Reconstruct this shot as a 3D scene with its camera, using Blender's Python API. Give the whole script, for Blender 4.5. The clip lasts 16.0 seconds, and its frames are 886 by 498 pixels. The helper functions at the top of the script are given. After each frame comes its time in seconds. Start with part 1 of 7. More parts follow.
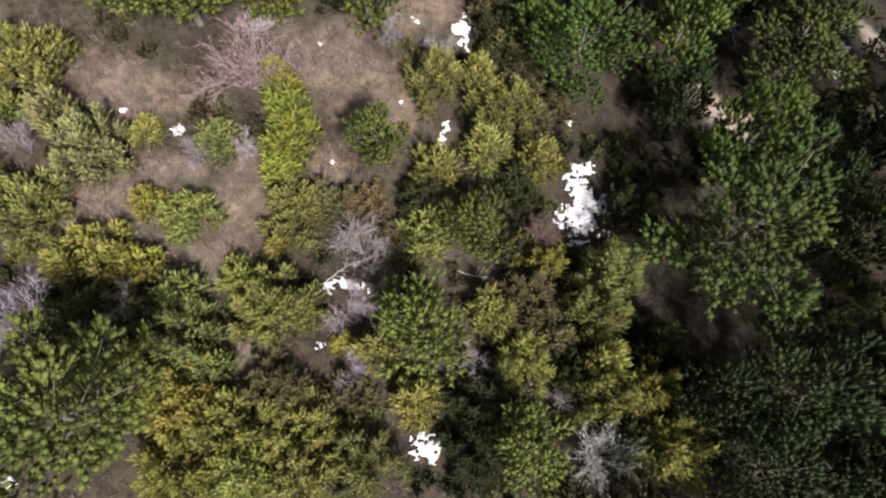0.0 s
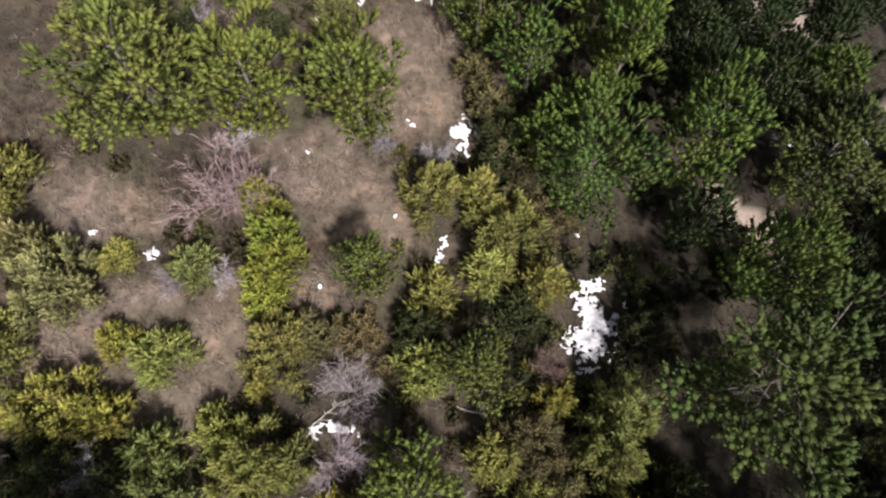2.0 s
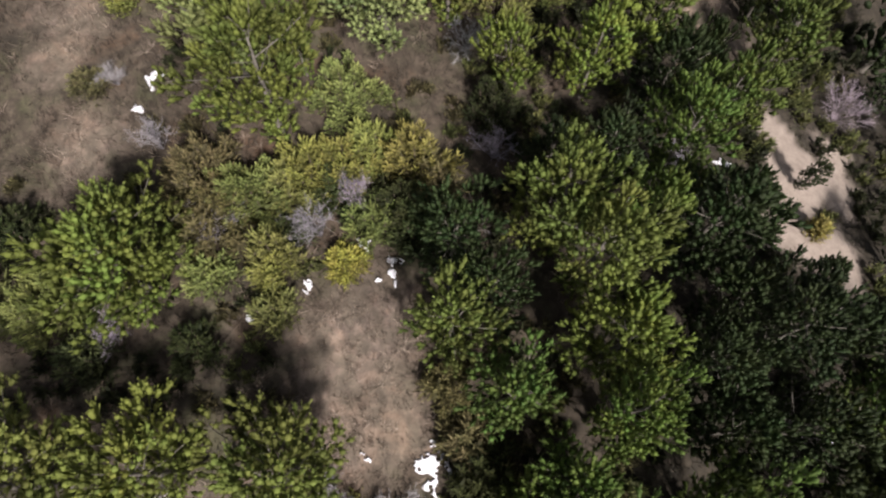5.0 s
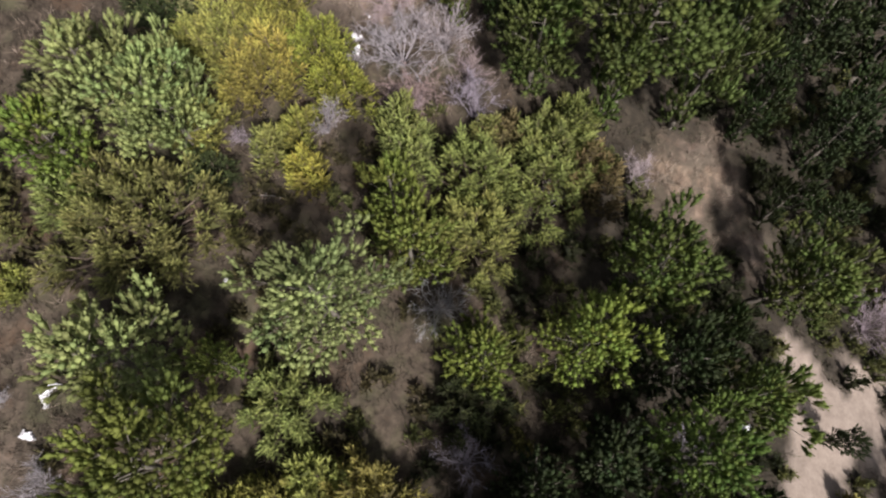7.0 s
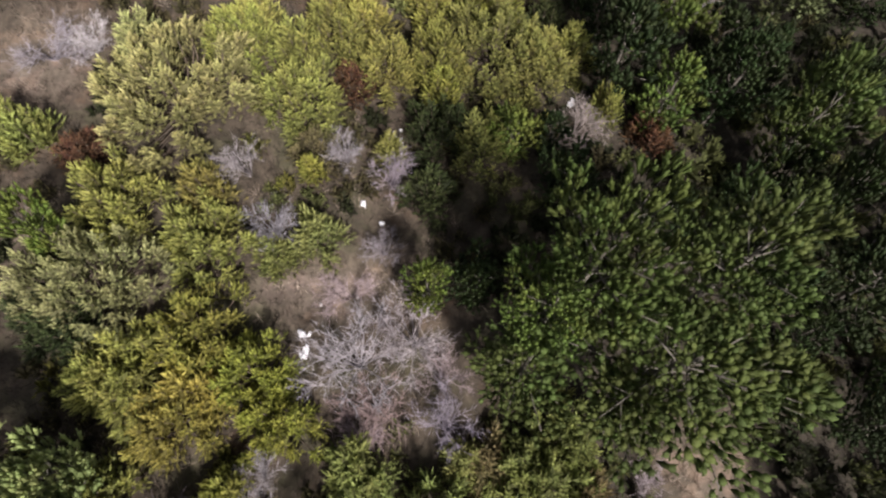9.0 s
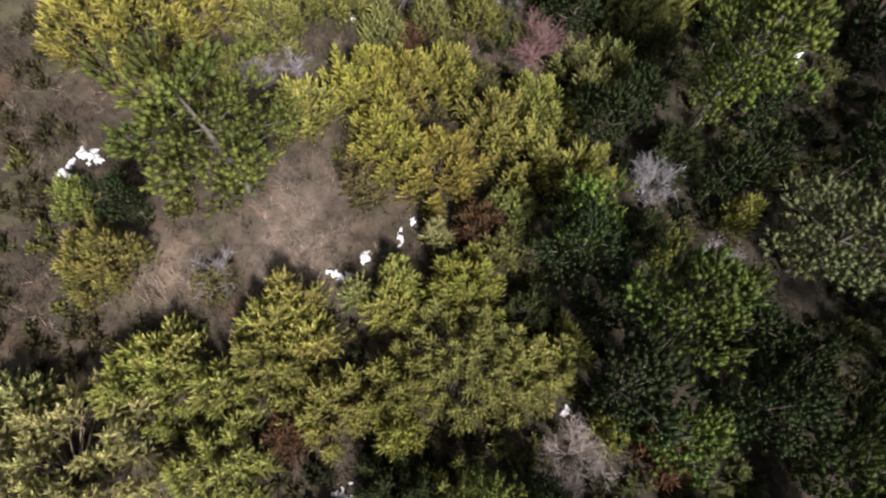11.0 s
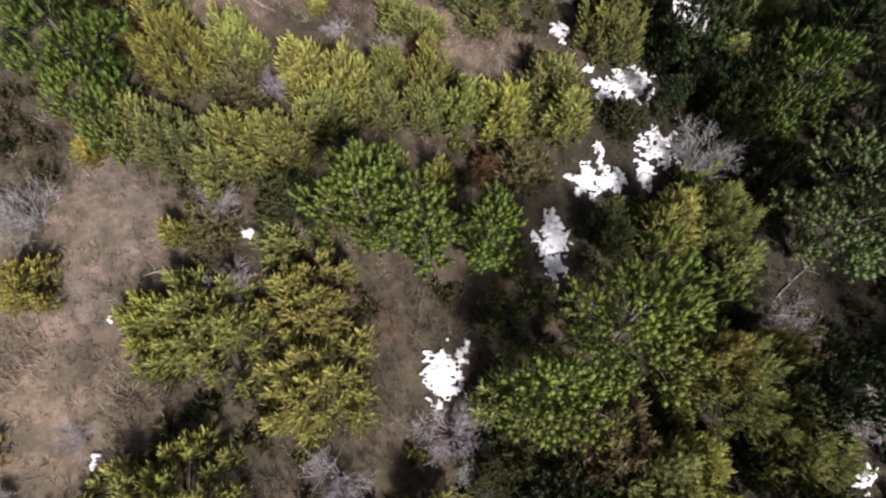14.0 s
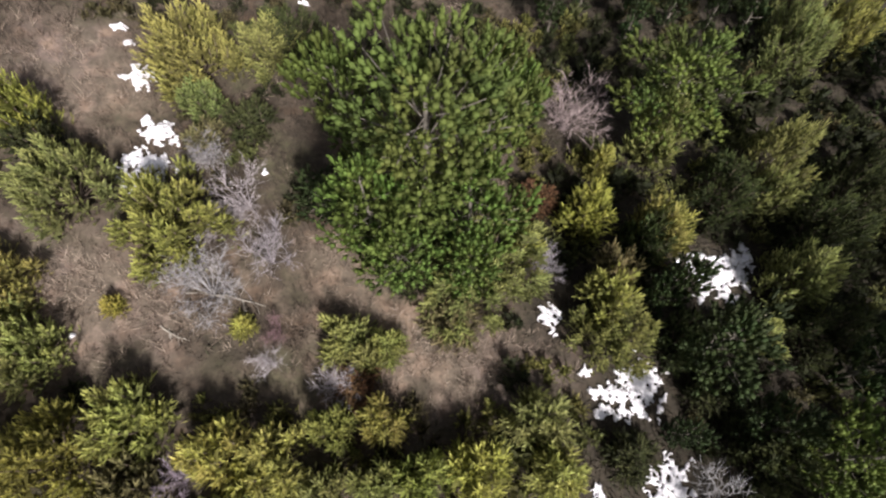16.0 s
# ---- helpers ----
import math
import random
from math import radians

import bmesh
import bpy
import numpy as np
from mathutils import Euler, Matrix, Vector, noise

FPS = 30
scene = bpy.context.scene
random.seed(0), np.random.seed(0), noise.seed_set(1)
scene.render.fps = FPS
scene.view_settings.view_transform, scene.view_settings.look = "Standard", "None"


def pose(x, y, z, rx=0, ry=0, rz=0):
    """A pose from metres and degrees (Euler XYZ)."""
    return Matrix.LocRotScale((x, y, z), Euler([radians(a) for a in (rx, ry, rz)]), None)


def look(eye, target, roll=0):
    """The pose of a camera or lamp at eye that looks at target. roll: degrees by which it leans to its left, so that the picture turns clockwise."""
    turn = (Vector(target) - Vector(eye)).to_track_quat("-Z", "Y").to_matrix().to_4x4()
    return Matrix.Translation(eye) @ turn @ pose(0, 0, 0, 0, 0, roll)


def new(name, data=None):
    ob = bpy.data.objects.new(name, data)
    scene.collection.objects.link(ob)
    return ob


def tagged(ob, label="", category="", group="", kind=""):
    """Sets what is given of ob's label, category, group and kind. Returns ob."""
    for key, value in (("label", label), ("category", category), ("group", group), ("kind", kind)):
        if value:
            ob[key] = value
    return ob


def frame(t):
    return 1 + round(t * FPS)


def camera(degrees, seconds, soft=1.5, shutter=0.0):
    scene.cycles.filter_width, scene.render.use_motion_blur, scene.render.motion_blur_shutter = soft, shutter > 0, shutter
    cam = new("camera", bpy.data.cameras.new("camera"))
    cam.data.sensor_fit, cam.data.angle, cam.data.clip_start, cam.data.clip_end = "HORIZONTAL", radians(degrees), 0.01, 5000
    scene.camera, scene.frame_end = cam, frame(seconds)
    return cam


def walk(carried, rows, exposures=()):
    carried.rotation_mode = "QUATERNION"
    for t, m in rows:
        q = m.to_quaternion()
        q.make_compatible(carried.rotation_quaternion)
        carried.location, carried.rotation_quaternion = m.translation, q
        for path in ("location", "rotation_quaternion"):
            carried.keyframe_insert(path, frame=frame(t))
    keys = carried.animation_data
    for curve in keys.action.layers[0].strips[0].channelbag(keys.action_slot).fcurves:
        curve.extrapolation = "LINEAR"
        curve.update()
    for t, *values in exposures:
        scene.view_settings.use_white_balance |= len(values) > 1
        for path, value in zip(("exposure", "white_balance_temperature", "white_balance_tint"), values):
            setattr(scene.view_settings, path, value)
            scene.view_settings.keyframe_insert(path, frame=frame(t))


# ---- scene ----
cam = camera(75.0, 16.0, soft=2.2, shutter=0.0)
# seconds, then x, y, z, tilt, lean, turn of the drone's camera
walk(cam, [
    (0, pose(0.187, -0.000, 14.028, 20.481, -0.179, 5.420)),
    (0.5, pose(0.134, 0.533, 14.024, 20.429, -0.152, 5.417)),
    (1, pose(0.065, 1.218, 13.997, 20.586, -0.116, 5.422)),
    (1.5, pose(0.012, 2.183, 13.971, 20.707, -0.059, 5.451)),
    (2, pose(-0.027, 3.491, 13.970, 20.779, 0.013, 5.484)),
    (2.5, pose(-0.042, 4.621, 13.973, 20.739, 0.064, 5.502)),
    (3, pose(-0.052, 6.198, 13.994, 20.772, 0.048, 5.528)),
    (3.5, pose(-0.048, 7.509, 14.002, 20.870, 0.047, 5.546)),
    (3.7, pose(-0.047, 8.036, 13.997, 20.899, 0.052, 5.553)),
    (5.8, pose(-0.083, 15.385, 13.852, 20.890, -0.202, 5.711)),
    (6, pose(-0.071, 16.262, 13.885, 20.808, -0.170, 5.633)),
    (6.5, pose(-0.036, 18.206, 13.940, 20.639, -0.148, 5.546)),
    (7, pose(-0.006, 19.958, 13.991, 20.614, -0.146, 5.446)),
    (7.5, pose(0.037, 21.931, 14.038, 20.648, -0.001, 5.362)),
    (8, pose(0.053, 24.084, 14.069, 20.674, 0.094, 5.457)),
    (8.5, pose(0.045, 25.847, 14.082, 20.723, 0.163, 5.499)),
    (9, pose(0.019, 28.151, 14.076, 20.813, 0.081, 5.538)),
    (9.5, pose(-0.022, 30.205, 14.102, 20.822, -0.073, 5.476)),
    (9.7, pose(-0.039, 31.030, 14.127, 20.848, -0.161, 5.464)),
    (11.8, pose(-0.027, 39.968, 13.993, 20.893, -0.085, 5.190)),
    (12, pose(-0.017, 40.837, 13.998, 20.868, -0.079, 5.267)),
    (12.5, pose(0.005, 43.052, 13.986, 20.827, -0.053, 5.452)),
    (13, pose(0.026, 45.120, 13.963, 20.733, 0.006, 5.620)),
    (13.5, pose(0.007, 47.327, 13.934, 20.666, -0.002, 5.701)),
    (14, pose(-0.031, 49.633, 13.898, 20.650, -0.043, 5.621)),
    (14.5, pose(-0.015, 52.180, 13.852, 20.782, -0.030, 5.489)),
    (15, pose(0.015, 54.218, 13.835, 20.737, 0.037, 5.481)),
    (15.5, pose(0.009, 56.400, 13.799, 20.682, 0.062, 5.453)),
    (16, pose(0.003, 58.272, 13.787, 20.624, 0.072, 5.409)),
], exposures=[(0.0, 0.89), (3.0, 0.83), (8.0, 0.76), (9.5, 0.86), (12.5, 0.79), (14.5, 0.75), (16.0, 0.93)])

# ---------------------------------------------------------------- light
world = bpy.data.worlds.new("sky")
scene.world = world
world.use_nodes = True
wn = world.node_tree.nodes
sky = wn.new("ShaderNodeTexSky")
sky.sky_type = "NISHITA"
sky.sun_disc = False
sky.sun_elevation = radians(46)
sky.sun_rotation = radians(150)
sky.altitude, sky.air_density, sky.dust_density, sky.ozone_density = 900, 1.0, 2.5, 0.7
wn["Background"].inputs["Strength"].default_value = 0.058
veil = wn.new("ShaderNodeHueSaturation")  # thin high cloud whitens the sky
veil.inputs["Saturation"].default_value = 0.27
world.node_tree.links.new(sky.outputs["Color"], veil.inputs["Color"])
world.node_tree.links.new(veil.outputs["Color"], wn["Background"].inputs["Color"])

sun_data = bpy.data.lights.new("sun", "SUN")
sun_data.energy, sun_data.angle, sun_data.color = 4.8, radians(6), (1.0, 0.95, 0.87)
sun = new("sun", sun_data)
sx, sy = math.sin(radians(150)), math.cos(radians(150))
sun.matrix_world = look((sx * 60, sy * 60 + 30, 60 * math.tan(radians(46))), (0, 30, 0))


# ---------------------------------------------------------------- materials
def material(name, build, rough=0.8):
    m = bpy.data.materials.new(name)
    m.use_nodes = True
    nt = m.node_tree
    b = nt.nodes["Principled BSDF"]
    b.inputs["Roughness"].default_value = rough
    build(nt, b)
    return m


def noise_node(nt, scale, detail=4.0, rough=0.55, vec=None):
    n = nt.nodes.new("ShaderNodeTexNoise")
    n.inputs["Scale"].default_value = scale
    n.inputs["Detail"].default_value = detail
    n.inputs["Roughness"].default_value = rough
    if vec is not None:
        nt.links.new(vec, n.inputs["Vector"])
    return n


def ramp(nt, fac, stops):
    r = nt.nodes.new("ShaderNodeValToRGB")
    el = r.color_ramp.elements
    while len(el) < len(stops):
        el.new(0.5)
    for e, (p, c) in zip(el, stops):
        e.position, e.color = p, (*c, 1)
    nt.links.new(fac, r.inputs["Fac"])
    return r.outputs["Color"]


def mix(nt, fac, a, b, blend="MIX"):
    n = nt.nodes.new("ShaderNodeMix")
    n.data_type, n.blend_type = "RGBA", blend
    for sock, v in ((n.inputs["Factor"], fac), (n.inputs["A"], a), (n.inputs["B"], b)):
        if isinstance(v, (int, float)):
            sock.default_value = v
        elif isinstance(v, tuple):
            sock.default_value = (*v, 1)
        else:
            nt.links.new(v, sock)
    return n.outputs["Result"]


def attribute(nt, name):
    n = nt.nodes.new("ShaderNodeAttribute")
    n.attribute_name = name
    return n.outputs["Fac"]


def bump(nt, b, height, strength, distance):
    n = nt.nodes.new("ShaderNodeBump")
    n.inputs["Strength"].default_value = strength
    n.inputs["Distance"].default_value = distance
    nt.links.new(height, n.inputs["Height"])
    nt.links.new(n.outputs["Normal"], b.inputs["Normal"])


def place(nt):
    return nt.nodes.new("ShaderNodeNewGeometry").outputs["Position"]


def foliage(nt, b, translucency=0.36, hues=(0.52, 0.492), dry=0.16, darkest=0.34):
    """Leaf colour: the plant's own colour, varied by shoot and by plant; tint also paints shade into the crown."""
    info = nt.nodes.new("ShaderNodeObjectInfo")
    shoot = attribute(nt, "tint")
    hsv = nt.nodes.new("ShaderNodeHueSaturation")
    nt.links.new(info.outputs["Color"], hsv.inputs["Color"])
    v = nt.nodes.new("ShaderNodeMapRange")
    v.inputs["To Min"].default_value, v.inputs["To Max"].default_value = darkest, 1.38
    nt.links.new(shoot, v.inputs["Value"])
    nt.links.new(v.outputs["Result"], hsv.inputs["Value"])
    h = nt.nodes.new("ShaderNodeMapRange")
    h.inputs["To Min"].default_value, h.inputs["To Max"].default_value = hues
    nt.links.new(attribute(nt, "hue"), h.inputs["Value"])
    nt.links.new(h.outputs["Result"], hsv.inputs["Hue"])
    big = noise_node(nt, 1.4, 3, 0.6, place(nt))
    col = mix(nt, ramp(nt, big.outputs["Fac"], [(0.45, (0, 0, 0)), (0.75, (dry, dry, dry))]), hsv.outputs["Color"], (0.085, 0.066, 0.032))
    nt.links.new(col, b.inputs["Base Color"])
    b.inputs["Specular IOR Level"].default_value = 0.35
    fuzz = noise_node(nt, 45, 3, 0.7, place(nt))
    bump(nt, b, fuzz.outputs["Fac"], 0.8, 0.03)
    t = nt.nodes.new("ShaderNodeBsdfTranslucent")
    nt.links.new(col, t.inputs["Color"])
    ms = nt.nodes.new("ShaderNodeMixShader")
    ms.inputs[0].default_value = translucency
    out = nt.nodes["Material Output"]
    nt.links.new(b.outputs[0], ms.inputs[1])
    nt.links.new(t.outputs[0], ms.inputs[2])
    nt.links.new(ms.outputs[0], out.inputs["Surface"])


def bark(nt, b):
    info = nt.nodes.new("ShaderNodeObjectInfo")
    g = noise_node(nt, 9, 5, 0.65, place(nt))
    m = nt.nodes.new("ShaderNodeMix")
    m.data_type, m.blend_type = "RGBA", "MULTIPLY"
    m.inputs["Factor"].default_value = 1
    nt.links.new(info.outputs["Color"], m.inputs["A"])
    nt.links.new(ramp(nt, g.outputs["Fac"], [(0.3, (0.5, 0.48, 0.46)), (0.7, (1, 1, 1))]), m.inputs["B"])
    nt.links.new(m.outputs["Result"], b.inputs["Base Color"])
    bump(nt, b, g.outputs["Fac"], 0.5, 0.01)


def soil(nt, b):
    pos = place(nt)
    fine = noise_node(nt, 16, 6, 0.65, pos)
    tuss = noise_node(nt, 3.6, 5, 0.65, pos)
    mid = noise_node(nt, 0.85, 5, 0.6, pos)
    wide = noise_node(nt, 0.23, 4, 0.55, pos)
    both = nt.nodes.new("ShaderNodeMath")
    both.operation = "MULTIPLY_ADD"
    both.inputs[1].default_value = 0.35
    nt.links.new(fine.outputs["Fac"], both.inputs[0])
    half = nt.nodes.new("ShaderNodeMath")
    half.operation = "MULTIPLY"
    half.inputs[1].default_value = 0.65
    nt.links.new(tuss.outputs["Fac"], half.inputs[0])
    nt.links.new(half.outputs[0], both.inputs[2])
    g = both.outputs[0]
    straw = ramp(nt, g, [(0.32, (0.098, 0.069, 0.052)), (0.5, (0.164, 0.117, 0.089)), (0.68, (0.262, 0.191, 0.148))])
    mauve = ramp(nt, g, [(0.32, (0.078, 0.057, 0.054)), (0.68, (0.208, 0.155, 0.145))])
    brown = ramp(nt, g, [(0.34, (0.030, 0.021, 0.016)), (0.5, (0.056, 0.041, 0.031)), (0.66, (0.098, 0.074, 0.058))])
    moss = ramp(nt, g, [(0.34, (0.026, 0.024, 0.013)), (0.66, (0.076, 0.070, 0.038))])
    # leaf litter, made darker still to hold the shade under the wood
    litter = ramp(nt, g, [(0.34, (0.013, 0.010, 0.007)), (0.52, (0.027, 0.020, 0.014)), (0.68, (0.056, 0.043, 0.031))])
    rust = ramp(nt, g, [(0.34, (0.042, 0.022, 0.013)), (0.66, (0.112, 0.064, 0.040))])
    pale = mix(nt, ramp(nt, wide.outputs["Fac"], [(0.42, (0, 0, 0)), (0.62, (1, 1, 1))]), straw, mauve)
    low = mix(nt, ramp(nt, mid.outputs["Fac"], [(0.36, (0.8, 0.8, 0.8)), (0.5, (0, 0, 0))]), brown, moss)
    low = mix(nt, ramp(nt, mid.outputs["Fac"], [(0.56, (0, 0, 0)), (0.70, (0.8, 0.8, 0.8))]), low, rust)
    weedy = noise_node(nt, 1.7, 5, 0.6, pos)
    weeds = ramp(nt, g, [(0.36, (0.052, 0.041, 0.033)), (0.64, (0.138, 0.109, 0.086))])
    pale = mix(nt, ramp(nt, weedy.outputs["Fac"], [(0.46, (0.85, 0.85, 0.85)), (0.60, (0, 0, 0))]), pale, weeds)
    blush = ramp(nt, g, [(0.36, (0.112, 0.074, 0.055)), (0.64, (0.268, 0.190, 0.150))])
    pale = mix(nt, ramp(nt, weedy.outputs["Fac"], [(0.56, (0, 0, 0)), (0.70, (0.9, 0.9, 0.9))]), pale, blush)
    col = mix(nt, attribute(nt, "worn"), low, pale)
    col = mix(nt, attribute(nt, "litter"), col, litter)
    sand = ramp(nt, g, [(0.36, (0.205, 0.160, 0.140)), (0.62, (0.305, 0.246, 0.220))])
    col = mix(nt, attribute(nt, "sand"), col, sand)
    nt.links.new(col, b.inputs["Base Color"])
    bump(nt, b, g, 0.25, 0.05)


def snow_look(nt, b):
    pos = place(nt)
    n = noise_node(nt, 11, 5, 0.6, pos)
    nt.links.new(ramp(nt, n.outputs["Fac"], [(0.3, (0.66, 0.64, 0.73)), (0.65, (0.80, 0.78, 0.86))]), b.inputs["Base Color"])
    bump(nt, b, n.outputs["Fac"], 0.5, 0.03)


def straw_look(nt, b):
    t = attribute(nt, "tint")
    nt.links.new(ramp(nt, t, [(0.0, (0.028, 0.021, 0.016)), (0.35, (0.080, 0.058, 0.046)), (0.75, (0.185, 0.137, 0.112)), (1.0, (0.34, 0.272, 0.23))]), b.inputs["Base Color"])


def litter_look(nt, b):
    t = attribute(nt, "tint")
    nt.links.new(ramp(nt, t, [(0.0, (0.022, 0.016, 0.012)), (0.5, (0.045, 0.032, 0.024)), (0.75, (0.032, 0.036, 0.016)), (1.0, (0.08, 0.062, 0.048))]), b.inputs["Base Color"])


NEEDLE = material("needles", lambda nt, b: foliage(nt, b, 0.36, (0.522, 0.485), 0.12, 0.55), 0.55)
SCALE_LEAF = material("scale_leaves", foliage, 0.65)
BARK = material("bark", bark, 0.9)
SOIL = material("soil", soil, 0.95)
SNOW = material("snow", snow_look, 0.6)
STRAW = material("dry_grass", straw_look, 0.9)
LITTER = material("litter", litter_look, 0.9)

# ---------------------------------------------------------------- ground
# the slope: its height across, and how both change along the flight
RISE = (0.217, -0.734, 0.070, -0.125, 0.087, -0.038, -0.049, -0.097, -0.213, -0.937, 0.223, -0.080, 0.053, 0.013, -0.057, -0.012, -0.058, -0.062, -0.003, 0.016, -0.137)


def lay(x, y):
    """Height of the hillside: it falls away to the right of the flight line."""
    k, u = 2 * math.pi / 90, max(-3.2, min(3.2, x / 5))
    f = [1.0]
    for n in (1, 2, 3, 4):
        f += [math.cos(n * k * y), math.sin(n * k * y)]
    h = sum(r * v for r, v in zip(RISE, f + [u * v for v in f] + [u * u * v for v in f[:3]]))
    if not (-17 < x < 18 and -6 < y < 78):
        return h
    return h + 0.08 * noise.noise((x * 0.7, y * 0.7, 3.1)) + 0.03 * noise.noise((x * 2.6, y * 2.6, 7.7))


PATCHES, WORN = [], []  # bare sandy earth and pale trodden grass: x, y, half width, half length


def bare_earth(x, y, rx, ry):
    PATCHES.append((x, y, rx, ry))


def worn_grass(x, y, rx, ry):
    WORN.append((x, y, rx, ry))


def within(zones, x, y, soft):
    best = 0.0
    for px, py, rx, ry in zones:
        if abs(x - px) > rx * 2 or abs(y - py) > ry * 2:
            continue
        d = math.hypot((x - px) / rx, (y - py) / ry)
        d += 0.55 * noise.fractal((x * 1.3, y * 1.3, 5.0), 1.0, 2.0, 4)
        best = max(best, min(1.0, max(0.0, (1.0 + soft / 2 - d) / soft)))
    return best


def sandiness(x, y):
    return within(PATCHES, x, y, 0.3)


def wornness(x, y):
    return within(WORN, x, y, 0.9)


def litter_and_shade(x, y):
    """Dark leaf litter, the wood's shade in its colour, lies on the lower side, straw on the open upper side."""
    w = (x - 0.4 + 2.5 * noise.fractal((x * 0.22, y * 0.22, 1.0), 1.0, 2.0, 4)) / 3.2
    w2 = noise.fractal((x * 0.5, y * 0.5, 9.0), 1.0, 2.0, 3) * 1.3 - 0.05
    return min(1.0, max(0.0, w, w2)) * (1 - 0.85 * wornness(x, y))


def mesh_object(name, verts, faces, mat, smooth=False, attrs=None):
    me = bpy.data.meshes.new(name)
    me.from_pydata(verts, [], faces)
    for key, values in (attrs or {}).items():
        me.attributes.new(key, "FLOAT", "POINT").data.foreach_set("value", np.asarray(values, dtype=np.float32))
    me.materials.append(mat)
    if smooth:
        me.polygons.foreach_set("use_smooth", [True] * len(me.polygons))
    me.update()
    return me


def spaced(lo, hi, step, far):
    a = list(np.arange(lo, hi + 1e-6, step))
    out, d = [], step
    p = hi
    while p < far:
        d *= 1.5
        p += d
        out.append(p)
    back, d, p = [], step, lo
    while p > -far:
        d *= 1.5
        p -= d
        back.append(p)
    return back[::-1] + a + out


worn_grass(-4.55, 1.90, 1.09, 0.54)
worn_grass(-8.84, 5.44, 1.3, 0.8)
worn_grass(-9.16, 4.54, 1.0, 0.5)
worn_grass(-7.41, 6.64, 1.1, 0.5)
worn_grass(-5.81, 5.78, 0.8, 1.1)
worn_grass(-5.88, 4.39, 0.7, 0.7)
worn_grass(-3.70, 7.23, 0.6, 0.6)
worn_grass(-1.74, 9.35, 0.7, 0.6)
worn_grass(-6.70, 4.36, 0.85, 0.89)
worn_grass(-5.88, 5.72, 0.74, 1.42)
worn_grass(-9.61, 8.75, 1.98, 0.83)
worn_grass(-9.12, 8.98, 1.51, 0.60)
worn_grass(-2.35, 9.53, 1.30, 0.72)
worn_grass(-3.28, 10.10, 2.02, 0.66)
worn_grass(-3.76, 10.54, 1.63, 1.11)
bare_earth(8.45, 10.84, 1.04, 0.52)
bare_earth(7.35, 11.22, 0.50, 1.15)
worn_grass(-2.37, 12.54, 1.02, 0.79)
worn_grass(-1.29, 12.71, 0.72, 0.90)
worn_grass(-2.17, 14.23, 1.33, 1.92)
worn_grass(-2.69, 14.88, 1.10, 0.68)
bare_earth(14.13, 15.76, 0.80, 0.93)
bare_earth(11.46, 18.76, 0.53, 0.85)
worn_grass(-9.42, 18.55, 0.74, 0.99)
bare_earth(10.68, 19.26, 1.37, 0.95)
bare_earth(9.66, 20.17, 1.08, 1.36)
bare_earth(11.73, 21.84, 1.12, 0.98)
bare_earth(10.22, 21.95, 1.20, 1.53)
worn_grass(-10.64, 21.76, 0.78, 1.68)
bare_earth(12.16, 23.40, 0.75, 0.76)
bare_earth(9.79, 23.70, 0.66, 0.76)
worn_grass(8.75, 26.77, 0.70, 0.88)
worn_grass(6.77, 28.27, 1.60, 1.69)
worn_grass(7.59, 28.78, 1.08, 1.94)
worn_grass(-2.51, 31.70, 1.84, 0.82)
worn_grass(-10.45, 36.63, 1.19, 1.21)
worn_grass(-6.39, 39.91, 1.20, 0.72)
worn_grass(-3.84, 41.29, 1.07, 1.78)
worn_grass(-7.31, 48.70, 0.68, 2.26)
worn_grass(-6.97, 49.59, 0.71, 1.88)
worn_grass(-8.83, 50.76, 2.01, 2.66)
worn_grass(-7.58, 51.85, 0.71, 0.76)
worn_grass(-7.64, 53.66, 1.30, 1.53)
worn_grass(0.32, 60.52, 1.77, 1.27)
worn_grass(0.34, 60.78, 2.28, 0.92)
worn_grass(-1.20, 60.87, 1.90, 1.66)
worn_grass(-7.46, 60.93, 2.19, 1.42)
worn_grass(-6.87, 61.45, 2.37, 0.76)
worn_grass(-2.29, 62.41, 1.42, 0.85)
worn_grass(-9.38, 65.98, 1.77, 1.59)


def build_ground():
    xs, ys = spaced(-15, 16, 0.3, 900), spaced(-4, 76, 0.3, 900)
    verts = [(x, y, lay(x, y)) for y in ys for x in xs]
    n = len(xs)
    faces = [(j * n + i, j * n + i + 1, j * n + n + i + 1, j * n + n + i) for j in range(len(ys) - 1) for i in range(n - 1)]
    near = [(-16 < v[0] < 17 and -5 < v[1] < 77) for v in verts]
    attrs = {"sand": [sandiness(v[0], v[1]) if k else 0 for v, k in zip(verts, near)],
             "litter": [litter_and_shade(v[0], v[1]) for v in verts],
             "worn": [wornness(v[0], v[1]) if k else 0.3 for v, k in zip(verts, near)]}
    ob = new("ground", mesh_object("ground", verts, faces, SOIL, True, attrs))
    tagged(ob, "brown winter hillside of dry grass, shade-darkened leaf litter and bare sandy earth", "ground", kind="structure")


build_ground()


